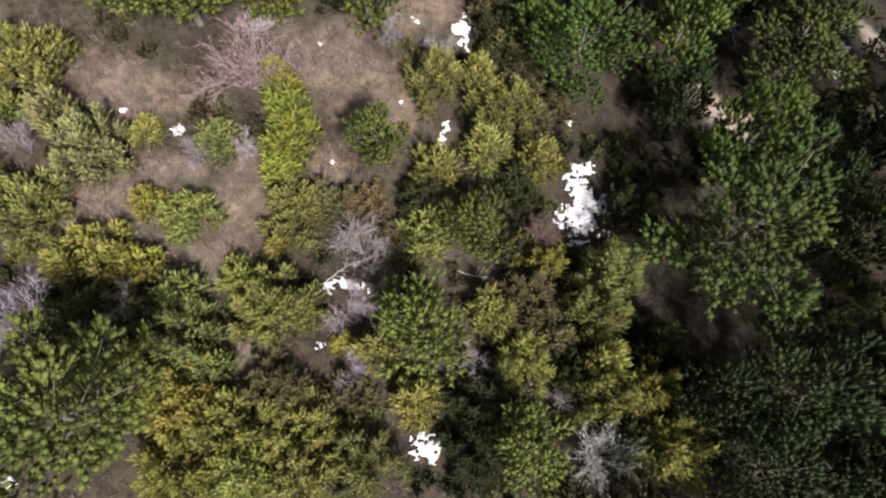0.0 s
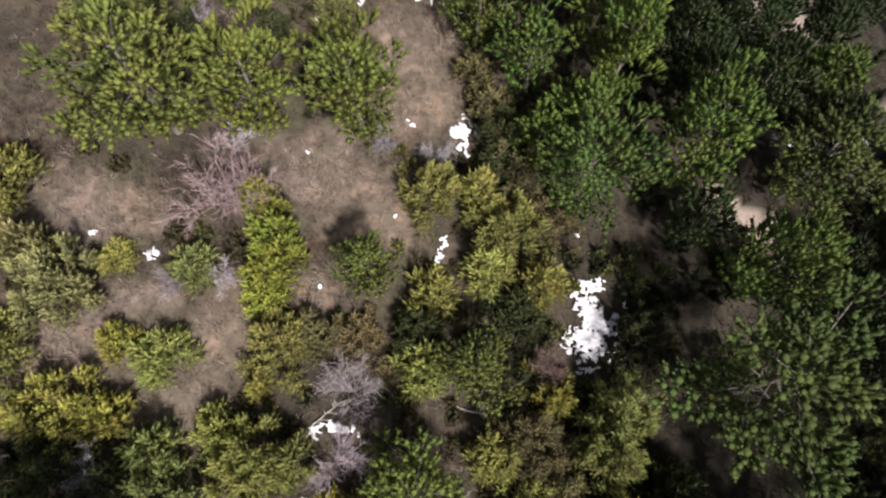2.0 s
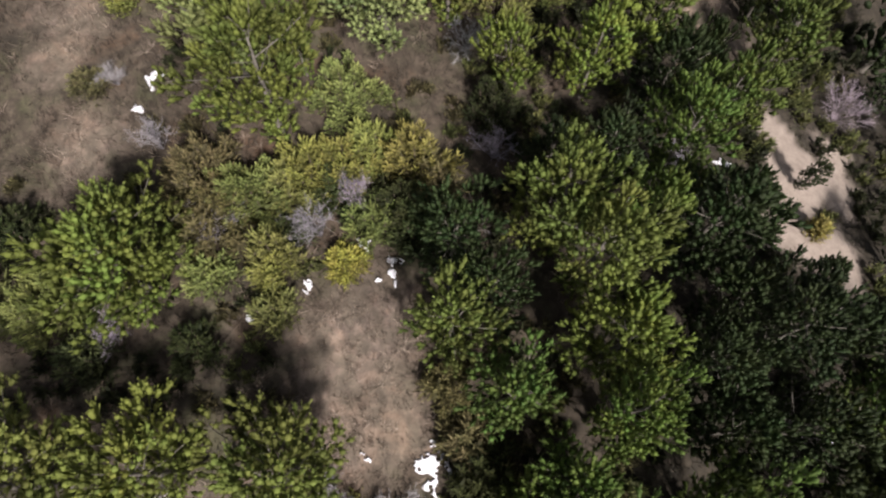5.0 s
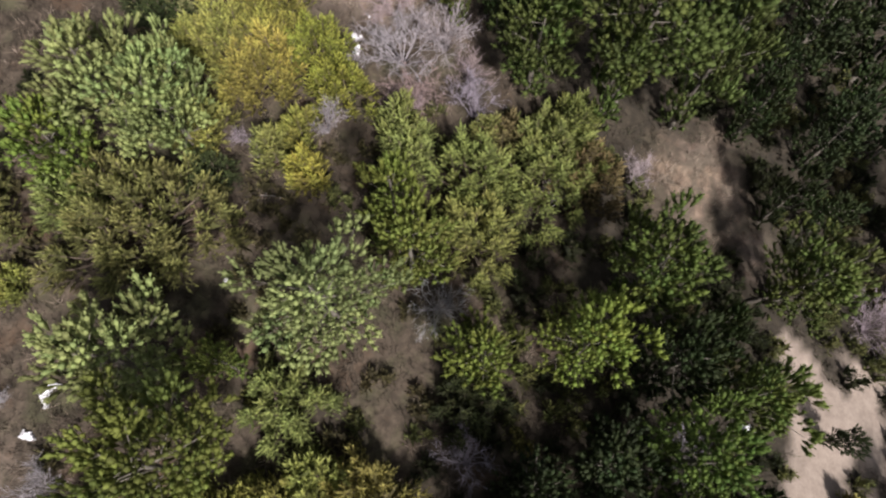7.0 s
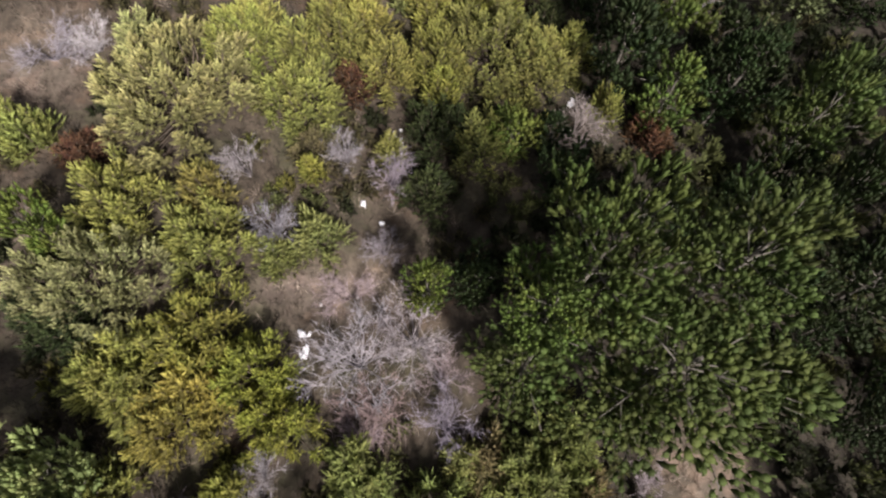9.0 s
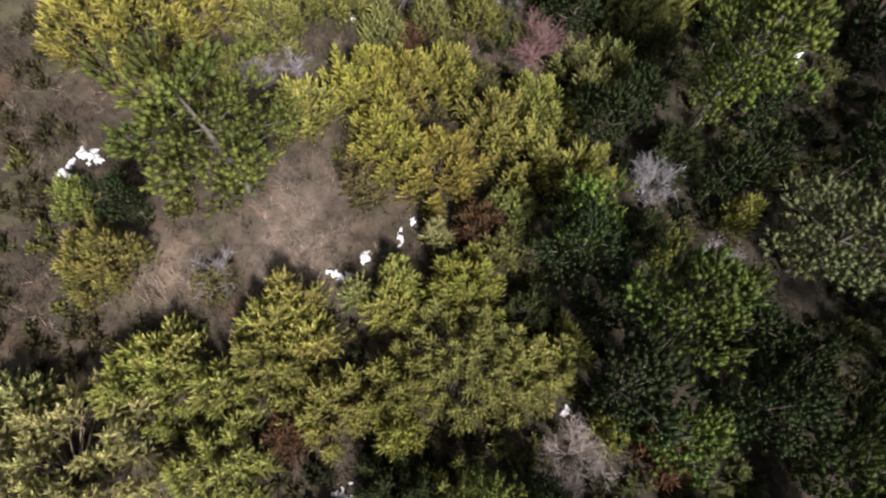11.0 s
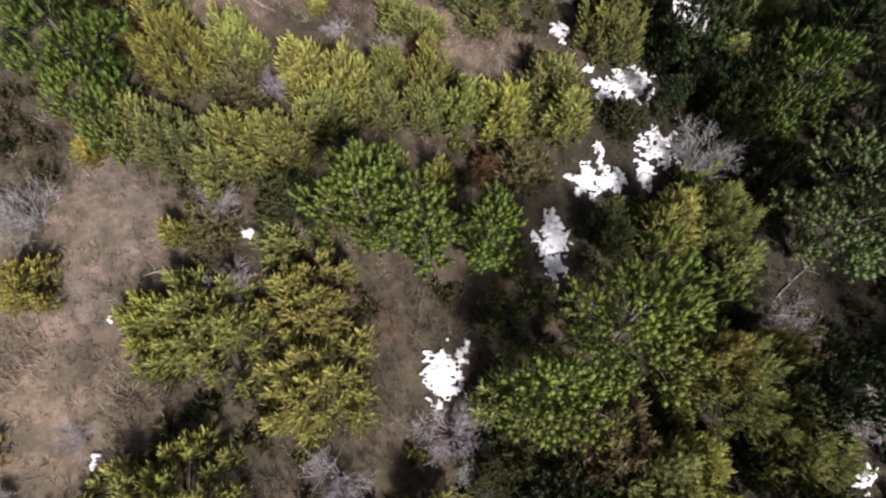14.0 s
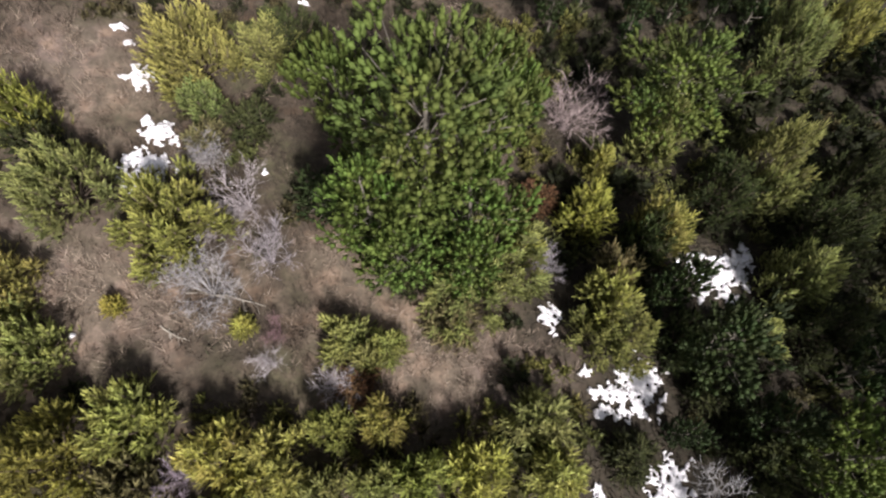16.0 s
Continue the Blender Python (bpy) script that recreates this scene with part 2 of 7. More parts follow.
# ---------------------------------------------------------------- shapes for plants
class Heap:
    """Collects loose blades and tubes for one mesh."""

    def __init__(self):
        self.v, self.f, self.tint, self.hue = [], [], [], []

    def tri(self, a, b, c, tint, hue=0.5):
        k = len(self.v)
        self.v += [a, b, c]
        self.f.append((k, k + 1, k + 2))
        self.tint += [tint] * 3
        self.hue += [hue] * 3

    def blade(self, root, tip, width, side, tint, hue=0.5):
        w = side * (width / 2)
        self.tri(tuple(root - w), tuple(root + w), tuple(tip), tint, hue)

    def bud(self, root, d, length, width, low, high, hue):
        """A rounded, slightly clubbed finger, darker at its foot than at its tip."""
        u = d.orthogonal().normalized()
        w = d.cross(u)
        k = len(self.v)
        self.v.append(tuple(root))
        for s, r in ((0.42, 0.8), (0.84, 1.0)):
            for j in range(5):
                a = 1.2566 * j + s * 3
                self.v.append(tuple(root + d * (length * s) + (u * math.cos(a) + w * math.sin(a)) * (width * r)))
        self.v.append(tuple(root + d * (length * 1.08)))
        for j in range(5):
            a, b = k + 1 + j, k + 1 + (j + 1) % 5
            self.f += [(k, b, a), (a, b, b + 5, a + 5), (a + 5, b + 5, k + 11)]
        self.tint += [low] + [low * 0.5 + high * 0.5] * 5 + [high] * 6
        self.hue += [hue] * 12

    def fan(self, root, tip, width, side, low, high, hue):
        """A bundle of needles that widens towards its end."""
        w = side * (width / 2)
        k = len(self.v)
        self.v += [tuple(root), tuple(tip - w), tuple(tip + w)]
        self.f.append((k, k + 1, k + 2))
        self.tint += [low, high, high]
        self.hue += [hue] * 3

    def ring(self, p, r, sides):
        k = len(self.v)
        for s in range(sides):
            a = 2 * math.pi * s / sides
            self.v.append((p.x + math.cos(a) * r, p.y + math.sin(a) * r, p.z))
            self.tint.append(0.5)
            self.hue.append(0.5)
        return k

    def tube(self, pts, radii, sides=4, foot=None):
        """A tapered tube; with a foot it grows out of that ring of corners."""
        k0 = len(self.v)
        if foot is not None:
            pts, radii = pts[1:], radii[1:]
            for s in range(sides):
                a, b = s, (s + 1) % sides
                self.f.append((foot + a, foot + b, k0 + b, k0 + a))
        for i, (p, r) in enumerate(zip(pts, radii)):
            d = (pts[min(i + 1, len(pts) - 1)] - pts[max(i - 1, 0)]).normalized()
            u = d.orthogonal().normalized()
            w = d.cross(u)
            for s in range(sides):
                a = 2 * math.pi * s / sides
                self.v.append(tuple(p + (u * math.cos(a) + w * math.sin(a)) * r))
                self.tint.append(0.5)
                self.hue.append(0.5)
        for i in range(len(pts) - 1):
            for s in range(sides):
                a, b = k0 + i * sides + s, k0 + i * sides + (s + 1) % sides
                self.f.append((a, b, b + sides, a + sides))
        self.f.append(tuple(range(k0 + (len(pts) - 1) * sides, k0 + len(pts) * sides)))

    def mesh(self, name, mat, smooth=False):
        return mesh_object(name, self.v, self.f, mat, smooth, {"tint": self.tint, "hue": self.hue})


def turned(rng, d, spread):
    """The direction d, turned by about that many radians in any direction."""
    u = d.orthogonal().normalized()
    w = d.cross(u)
    a = rng.uniform(0, 2 * math.pi)
    return (d + (u * math.cos(a) + w * math.sin(a)) * math.tan(min(1.4, abs(spread)))).normalized()


def clamp(v):
    return min(1.0, max(0.0, v))


def finger(heap, rng, root, d, length, width, tint, hue, fringe):
    """A pine shoot: a soft round brush of needles, palest at its tip."""
    # new growth pales the tip; the dark foot paints shade between shoots
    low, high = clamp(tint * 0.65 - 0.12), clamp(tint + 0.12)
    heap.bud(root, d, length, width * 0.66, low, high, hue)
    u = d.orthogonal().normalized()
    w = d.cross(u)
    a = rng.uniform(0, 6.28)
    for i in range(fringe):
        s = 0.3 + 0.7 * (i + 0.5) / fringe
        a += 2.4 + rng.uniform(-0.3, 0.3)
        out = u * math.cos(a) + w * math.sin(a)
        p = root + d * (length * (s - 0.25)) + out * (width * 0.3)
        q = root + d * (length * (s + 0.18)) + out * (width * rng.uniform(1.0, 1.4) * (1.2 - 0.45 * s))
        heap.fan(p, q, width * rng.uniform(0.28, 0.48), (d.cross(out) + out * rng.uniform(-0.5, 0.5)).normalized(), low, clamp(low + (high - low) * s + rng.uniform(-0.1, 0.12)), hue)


def bouquet(heap, rng, root, d, size, tint, hue, count, fringe):
    """The end of a bough: a crowd of upright shoots, round as seen from above."""
    u = d.orthogonal().normalized()
    w = d.cross(u)
    a = rng.uniform(0, 6.28)
    for i in range(count):
        a += 2.4 + rng.uniform(-0.35, 0.35)
        far = 0 if i == 0 else math.sqrt(i / count) * rng.uniform(0.8, 1.15)
        out = (u * math.cos(a) + w * math.sin(a)) * far
        n = (d + out * 0.75 + Vector((0, 0, 0.2))).normalized()
        p = root + out * (size * 0.66) + d * (size * (0.1 - 0.25 * far * far + rng.uniform(-0.12, 0.12)))
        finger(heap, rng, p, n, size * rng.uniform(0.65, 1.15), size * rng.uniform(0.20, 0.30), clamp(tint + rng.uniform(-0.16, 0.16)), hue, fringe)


def plume(heap, rng, root, d, size, tint, hue, count):
    """A juniper shoot: a tapering feather of scale-leaved twigs."""
    u = d.orthogonal().normalized()
    w = d.cross(u)
    a = rng.uniform(0, 6.28)
    for i in range(count):
        s = i / count
        a += 2.4
        out = u * math.cos(a) + w * math.sin(a)
        p = root + d * (size * s * 0.82)
        n = (d + out * rng.uniform(0.35, 1.0) * (1.1 - 0.7 * s)).normalized()
        side = (d.cross(out) + out * rng.uniform(-0.5, 0.5)).normalized()
        # pale tips are new growth; the darker base also paints shade between shoots
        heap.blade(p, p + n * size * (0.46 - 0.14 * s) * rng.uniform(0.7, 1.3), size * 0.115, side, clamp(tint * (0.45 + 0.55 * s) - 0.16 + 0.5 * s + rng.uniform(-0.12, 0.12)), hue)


def limb_path(rng, root, az, length, rise, bend):
    d = Vector((math.cos(az), math.sin(az), 0))
    side = Vector((-d.y, d.x, 0)) * rng.uniform(-0.12, 0.12)
    return [root + d * (length * s) + side * (length * s * s) + Vector((0, 0, length * (rise * s + bend * s * s))) for s in (0, 0.25, 0.5, 0.75, 1.0)]


def on_path(pts, s):
    q = s * (len(pts) - 1)
    i = min(int(q), len(pts) - 2)
    return pts[i].lerp(pts[i + 1], q - i)


def make_pine(seed, radius, height, low, size=0.3, step=0.5, fringe=8, count=5):
    """Meshes of a pine with whorls of up-curved limbs: trunk with its limbs, and crown."""
    rng = random.Random(seed)
    trunk, crown = Heap(), Heap()
    lean = Vector((rng.uniform(-0.04, 0.04), rng.uniform(-0.04, 0.04), 0)) * height
    stem = [Vector((0, 0, -0.15)) + lean * (s * s) + Vector((0, 0, (height + 0.1) * s)) for s in (0, 0.2, 0.4, 0.6, 0.8, 0.95)]
    base = 0.035 + 0.018 * height
    trunk.tube(stem, [base * (1 - 0.85 * s) for s in (0, 0.2, 0.4, 0.6, 0.8, 1.0)], 6)
    levels = max(4, int((height * (1 - low)) / step))
    gaps = [(rng.uniform(0, 6.28), rng.uniform(0.15, 1.0)) for _ in range(3)]
    for k in range(levels + 1):
        u = k / levels
        reach = radius * (math.sin(math.pi * min(1, 0.30 + 0.72 * (1 - u))) ** 0.85) * (0.42 + 0.58 * (1 - u) / 0.5 if u > 0.5 else 1.0) * (0.8 if u < 0.15 else 1)
        n = 6 if 0.2 < u < 0.7 else 4
        a0 = k * 0.55 + rng.uniform(-0.2, 0.2)
        for j in range(n):
            az = a0 + 2 * math.pi * j / n + rng.uniform(-0.25, 0.25)
            open_side = max(1 - 0.45 * g * max(0.0, math.cos(az - p)) ** 6 for p, g in gaps[:1])
            length = max(0.15, reach * rng.choice((0.5, 0.78, 1.0, 1.1)) * rng.uniform(0.92, 1.06) * open_side - size * 0.55)
            rise = rng.uniform(-0.05, 0.3) + 0.6 * u * u
            z = height * (low + (0.95 - low) * u) + rng.uniform(-0.4, 0.4) * step
            path = limb_path(rng, on_path(stem, min(0.98, max(0.03, z / height))), az, length, rise, rng.uniform(0.10, 0.35))
            trunk.tube(path[::2], [0.008 + 0.009 * length * (1 - s) for s in (0, 0.5, 1)], 3)
            bough, bough_hue = rng.uniform(0.05, 1.0), rng.random()
            out = (path[-1] - path[0]).normalized()
            flat = Vector((out.x, out.y, 0)).normalized()
            across = Vector((-out.y, out.x, 0)).normalized()
            ends = 1 + int(length / (size * 1.2) * (0.6 if u < 0.3 else 1.0))
            for t in range(ends):
                s = 1 - 0.75 * t / max(1, ends)
                side = 0 if t == 0 else (1 if t % 2 else -1) * rng.uniform(0.35, 1.0)
                p = on_path(path, s) + across * (side * min(size * 1.1, length * 0.3 * (1.3 - s * 0.6)))
                if t:
                    trunk.tube([on_path(path, s * 0.8), p], [0.006, 0.004], 3)
                d = (flat * rng.uniform(0.2, 0.9) + across * (side * 0.35) + Vector((0, 0, 1.0))).normalized()
                # bouquets darken towards the trunk: crown shade put into their tint
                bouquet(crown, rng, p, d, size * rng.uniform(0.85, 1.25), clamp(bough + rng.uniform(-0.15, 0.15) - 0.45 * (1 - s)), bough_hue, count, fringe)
    bouquet(crown, rng, stem[-1], Vector((0, 0, 1)), size * 1.15, 0.9, rng.random(), count, fringe)
    return trunk.mesh("trunk", BARK, True), crown.mesh("crown", NEEDLE, True)


def turret(heap, rng, foot, top, spread, tone, hue, shoots, leafy, size):
    """One top of a juniper: a pointed clump of upright shoots round a dark leafy core."""
    axis = top - foot
    for j in range(6):  # leaves round the stem, darkened to paint the shade inside
        s, a = 0.28 + 0.11 * j, j * 2.4
        out = Vector((math.cos(a), math.sin(a), 0))
        p = top - axis * s
        d = (out * rng.uniform(0.6, 1.1) + Vector((0, 0, 0.8))).normalized()
        for k in range(2):
            n = turned(rng, d, 0.5)
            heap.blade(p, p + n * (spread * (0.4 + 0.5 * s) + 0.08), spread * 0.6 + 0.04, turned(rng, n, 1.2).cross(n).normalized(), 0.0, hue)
    for j in range(shoots):
        s = rng.random() ** 0.8
        a = rng.uniform(0, 2 * math.pi)
        out = Vector((math.cos(a), math.sin(a), 0))
        w = spread * (0.03 + 0.97 * min(1, s * 1.2) ** 0.8) * rng.uniform(0.7, 1.1)
        p = top - axis * (0.85 * s) + out * w
        d = turned(rng, (out * rng.uniform(0.3, 1.0) * (0.2 + s) + Vector((0, 0, 1))).normalized(), rng.uniform(0, 0.6))
        z = size * rng.uniform(0.75, 1.3)
        # tint falls from top to foot: shade painted into the clump
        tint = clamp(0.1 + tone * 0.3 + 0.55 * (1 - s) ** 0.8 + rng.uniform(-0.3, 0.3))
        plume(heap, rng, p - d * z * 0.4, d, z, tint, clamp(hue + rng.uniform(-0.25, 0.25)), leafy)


def make_juniper(seed, radius, height, leafy=8):
    """Meshes of a juniper: stems, and pointed tops of upright shoots that crowd into a dome down to the ground."""
    rng = random.Random(seed)
    stems, crown = Heap(), Heap()
    lobes = [(rng.uniform(0, 6.28), rng.uniform(0.5, 1.0)) for _ in range(3)]
    n_tops = int(4 + 15 * radius ** 2)
    ring = stems.ring(Vector((0, 0, -0.1)), 0.05, 4)
    shade = rng.random()
    for i in range(n_tops):
        a = i * 2.4 + rng.uniform(-0.4, 0.4)
        edge = 1 + 0.15 * sum(math.cos(a * (k + 2) + p) * q for k, (p, q) in enumerate(lobes))
        q = math.sqrt((i + 0.35) / n_tops)
        r = max(0.0, radius - 0.34) * edge * q
        h = height * (1.10 - 0.50 * q ** 2.2) * rng.uniform(0.66, 1.1)
        x, y = math.cos(a) * r, math.sin(a) * r
        stems.tube([Vector((0, 0, 0.0)), Vector((x * 0.8, y * 0.8, h * 0.4)), Vector((x, y, h * 0.9))], [0.03, 0.014, 0.004], 4, ring)
        wide = rng.uniform(0.22, 0.34)
        bright, hue = rng.uniform(-0.14, 0.18), clamp(shade + rng.uniform(-0.45, 0.45))
        deep = min(h - 0.05, rng.uniform(0.9, 1.2))
        for k in range(8):  # inner leaves at the lowest tint, standing in for shade
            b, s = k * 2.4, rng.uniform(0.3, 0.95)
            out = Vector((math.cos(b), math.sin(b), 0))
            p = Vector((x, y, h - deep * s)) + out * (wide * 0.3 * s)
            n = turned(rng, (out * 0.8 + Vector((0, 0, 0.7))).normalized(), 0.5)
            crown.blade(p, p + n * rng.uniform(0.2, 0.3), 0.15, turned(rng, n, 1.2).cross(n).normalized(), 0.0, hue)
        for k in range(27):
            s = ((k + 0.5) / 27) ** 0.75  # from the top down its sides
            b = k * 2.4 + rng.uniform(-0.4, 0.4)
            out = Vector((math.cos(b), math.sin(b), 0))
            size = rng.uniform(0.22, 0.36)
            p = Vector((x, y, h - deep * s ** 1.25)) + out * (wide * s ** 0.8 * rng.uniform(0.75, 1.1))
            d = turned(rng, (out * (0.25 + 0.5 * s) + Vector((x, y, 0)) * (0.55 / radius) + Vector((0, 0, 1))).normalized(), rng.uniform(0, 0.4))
            # lower shoots get a darker tint, as shade down the sides
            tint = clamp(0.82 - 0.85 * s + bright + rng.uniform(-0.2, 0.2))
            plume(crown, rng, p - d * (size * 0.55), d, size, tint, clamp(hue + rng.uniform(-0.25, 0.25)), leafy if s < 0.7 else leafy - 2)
    return stems.mesh("trunk", BARK, True), crown.mesh("crown", SCALE_LEAF)


def make_bare(seed, radius, height, stems_n):
    """Meshes of a leafless shrub: arching stems, and the forking twigs on them."""
    rng = random.Random(seed)
    stems, twigs = Heap(), Heap()
    ring = stems.ring(Vector((0, 0, -0.05)), 0.02, 3)
    for i in range(stems_n):
        a = rng.uniform(0, 2 * math.pi)
        r = radius * rng.uniform(0.3, 0.85)
        z = height * rng.uniform(0.55, 1.0) * (1 - 0.35 * (r / radius) ** 2)
        tip = Vector((math.cos(a) * r, math.sin(a) * r, z))
        mid = tip * 0.5 + Vector((rng.uniform(-.12, .12), rng.uniform(-.12, .12), 0.16 * height))
        root = Vector((0, 0, -0.05))
        bend = Vector((rng.uniform(-.08, .08), rng.uniform(-.08, .08), 0))
        path = [root, root.lerp(mid, 0.55), mid, mid.lerp(tip, 0.55) + bend, tip]
        stems.tube(path, [0.010, 0.008, 0.007, 0.005, 0.003], 3, ring)
        tone = rng.uniform(0.3, 0.9)
        for j in range(17):
            s = rng.uniform(0.3, 1.0)
            p = on_path(path, s)
            d = turned(rng, (tip - root).normalized(), rng.uniform(0.3, 0.9))
            length = radius * rng.uniform(0.2, 0.48) * (1.25 - s * 0.5)
            q = p + d * length
            twigs.blade(p, q, 0.010, turned(rng, d, 1.2).cross(d).normalized(), tone)
            for m in range(5):
                e = p.lerp(q, rng.uniform(0.2, 0.95))
                g = turned(rng, d, rng.uniform(0.3, 0.9))
                twigs.blade(e, e + g * length * rng.uniform(0.3, 0.7), 0.008, turned(rng, g, 1.2).cross(g).normalized(), tone)
    return stems.mesh("trunk", BARK, True), twigs.mesh("crown", BARK, True)


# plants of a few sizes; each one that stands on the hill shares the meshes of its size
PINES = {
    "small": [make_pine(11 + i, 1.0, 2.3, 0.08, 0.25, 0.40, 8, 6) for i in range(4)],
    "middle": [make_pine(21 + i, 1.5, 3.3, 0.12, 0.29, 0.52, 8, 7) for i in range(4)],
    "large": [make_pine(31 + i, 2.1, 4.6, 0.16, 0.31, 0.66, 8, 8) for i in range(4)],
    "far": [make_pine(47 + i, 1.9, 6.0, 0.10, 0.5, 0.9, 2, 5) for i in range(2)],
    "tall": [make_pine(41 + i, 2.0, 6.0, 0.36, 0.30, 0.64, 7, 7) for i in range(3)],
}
PINE_SIZE = {"small": (1.0, 2.2), "middle": (1.5, 3.1), "large": (2.1, 4.3), "tall": (2.0, 6.0), "far": (1.9, 6.0)}
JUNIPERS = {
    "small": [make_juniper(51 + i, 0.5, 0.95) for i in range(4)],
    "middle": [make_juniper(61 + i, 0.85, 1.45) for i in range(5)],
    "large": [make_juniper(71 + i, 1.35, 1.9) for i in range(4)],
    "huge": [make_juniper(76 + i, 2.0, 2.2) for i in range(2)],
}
JUNIPER_SIZE = {"small": (0.5, 0.9), "middle": (0.85, 1.4), "large": (1.35, 1.8), "huge": (2.0, 2.2)}
BARES = [make_bare(81 + i, 0.9, (1.3, 1.5, 1.1, 1.3)[i], (17, 20, 15, 12)[i]) for i in range(4)]

# "deep" and "dark" also hold the shade of the wood in their colour
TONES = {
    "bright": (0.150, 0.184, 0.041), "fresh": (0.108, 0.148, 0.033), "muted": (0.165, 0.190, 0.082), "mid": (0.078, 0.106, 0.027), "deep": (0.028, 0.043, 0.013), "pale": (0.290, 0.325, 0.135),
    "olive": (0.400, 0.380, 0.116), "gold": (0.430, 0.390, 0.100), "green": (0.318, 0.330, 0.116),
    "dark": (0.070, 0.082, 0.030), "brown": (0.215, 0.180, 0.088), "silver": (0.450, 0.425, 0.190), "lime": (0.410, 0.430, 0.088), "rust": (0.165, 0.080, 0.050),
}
PINE_WORDS = {"bright": "young pine with fresh green needle tufts", "fresh": "mid-green pine with dense needle tufts", "muted": "grey-green pine with soft needle tufts", "mid": "full green pine with round needle tufts", "deep": "dark green pine with dense, shade-darkened needle tufts", "pale": "pine with pale silvery green needles"}
JUNIPER_WORDS = {
    "olive": "yellowish olive juniper shrub", "gold": "golden yellow winter-coloured juniper shrub", "green": "grey-green spiky juniper shrub",
    "dark": "dark olive, shade-darkened juniper shrub in the wood", "brown": "brownish half-dry juniper shrub", "silver": "pale straw-green juniper shrub", "lime": "fresh yellow-green juniper shrub", "rust": "rust-red shrub with dry leaves",
}
BARE_TONES = {"grey": (0.35, 0.31, 0.365), "pink": (0.36, 0.275, 0.295), "white": (0.52, 0.48, 0.51), "red": (0.25, 0.155, 0.165)}
BARE_WORDS = {"grey": "leafless grey shrub with fine twigs", "pink": "leafless pinkish-brown thorn shrub", "white": "dead bleached shrub with bare pale twigs", "red": "leafless red-twigged shrub"}
count = [0]


PLANTED = []  # x, y, radius of all that stands


def stand(name, parts, x, y, sx, sz, spin):
    """One plant: an empty at its foot with its meshes under it."""
    foot = new(name)
    foot.empty_display_size = 0.2
    for part_name, me, colour in parts:
        ob = new(part_name, me)
        ob.parent = foot
        ob.color = (*colour, 1)
    foot.matrix_basis = Matrix.LocRotScale((x, y, lay(x, y)), Euler((0, 0, spin)), (sx, sx, sz))
    return foot


def vary(rng, c, amount):
    k = 1 + rng.uniform(-amount, amount)
    return tuple(v * k * (1 + rng.uniform(-0.06, 0.06)) for v in c)


def pine(x, y, radius, height, tone):
    count[0] += 1
    PLANTED.append((x, y, radius * 0.8))
    rng = random.Random(count[0])
    size = "far" if x > 12.7 else "tall" if height > 4.9 and radius < 0.55 * height else "small" if radius < 1.22 else "middle" if radius < 1.8 else "large"
    trunk, crown = rng.choice(PINES[size])
    r0, h0 = PINE_SIZE[size]
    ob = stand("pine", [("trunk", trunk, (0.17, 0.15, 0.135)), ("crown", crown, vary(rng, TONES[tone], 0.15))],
               x, y, radius / r0, height / h0, rng.uniform(0, 6.3))
    tagged(ob, ("tall " if height > 4.5 else "") + PINE_WORDS[tone] + " on the hillside", "pine", "pines on the hillside")


def juniper(x, y, radius, height, tone):
    count[0] += 1
    PLANTED.append((x, y, radius * 0.85))
    rng = random.Random(count[0])
    radius *= 1.03 if x < 4 else 1.0
    size = "small" if radius < 0.64 else "middle" if radius < 1.08 else "large" if radius < 1.65 else "huge"
    stems, crown = rng.choice(JUNIPERS[size])
    r0, h0 = JUNIPER_SIZE[size]
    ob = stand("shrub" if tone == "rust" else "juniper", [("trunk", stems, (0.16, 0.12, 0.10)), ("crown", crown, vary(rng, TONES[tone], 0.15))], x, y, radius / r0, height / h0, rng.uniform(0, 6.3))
    tagged(ob, JUNIPER_WORDS[tone] + " on the hillside", "shrub", "evergreen shrubs on the hillside")


UNDER = {}


def understory(x, y, radius, tone):
    """Low shrubs that close the gaps; joined, one object for each colour."""
    drier = x < 0.5
    if drier and (wornness(x, y) > 0.35 or noise.noise((x * 5.3, y * 5.3, 2.0)) > 0.22):
        return
    if drier and tone in ("olive", "gold", "green", "silver") and noise.noise((x * 3.1, y * 3.1, 8.0)) > -0.1:
        tone = "brown"
    heap = UNDER.setdefault(tone, Heap())
    PLANTED.append((x, y, radius * 0.7))
    rng = random.Random(int(x * 100) * 7919 + int(y * 100))
    foot = Vector((x, y, lay(x, y)))
    for n in range(3):
        a, r = n * 2.1 + rng.uniform(-0.6, 0.6), radius * rng.uniform(0.2, 0.6)
        top = foot + Vector((math.cos(a) * r, math.sin(a) * r, radius * rng.uniform(0.6, 1.25) * (0.55 if drier else 1)))
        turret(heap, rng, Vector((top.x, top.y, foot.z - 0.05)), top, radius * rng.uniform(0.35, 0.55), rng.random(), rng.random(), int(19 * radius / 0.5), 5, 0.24)


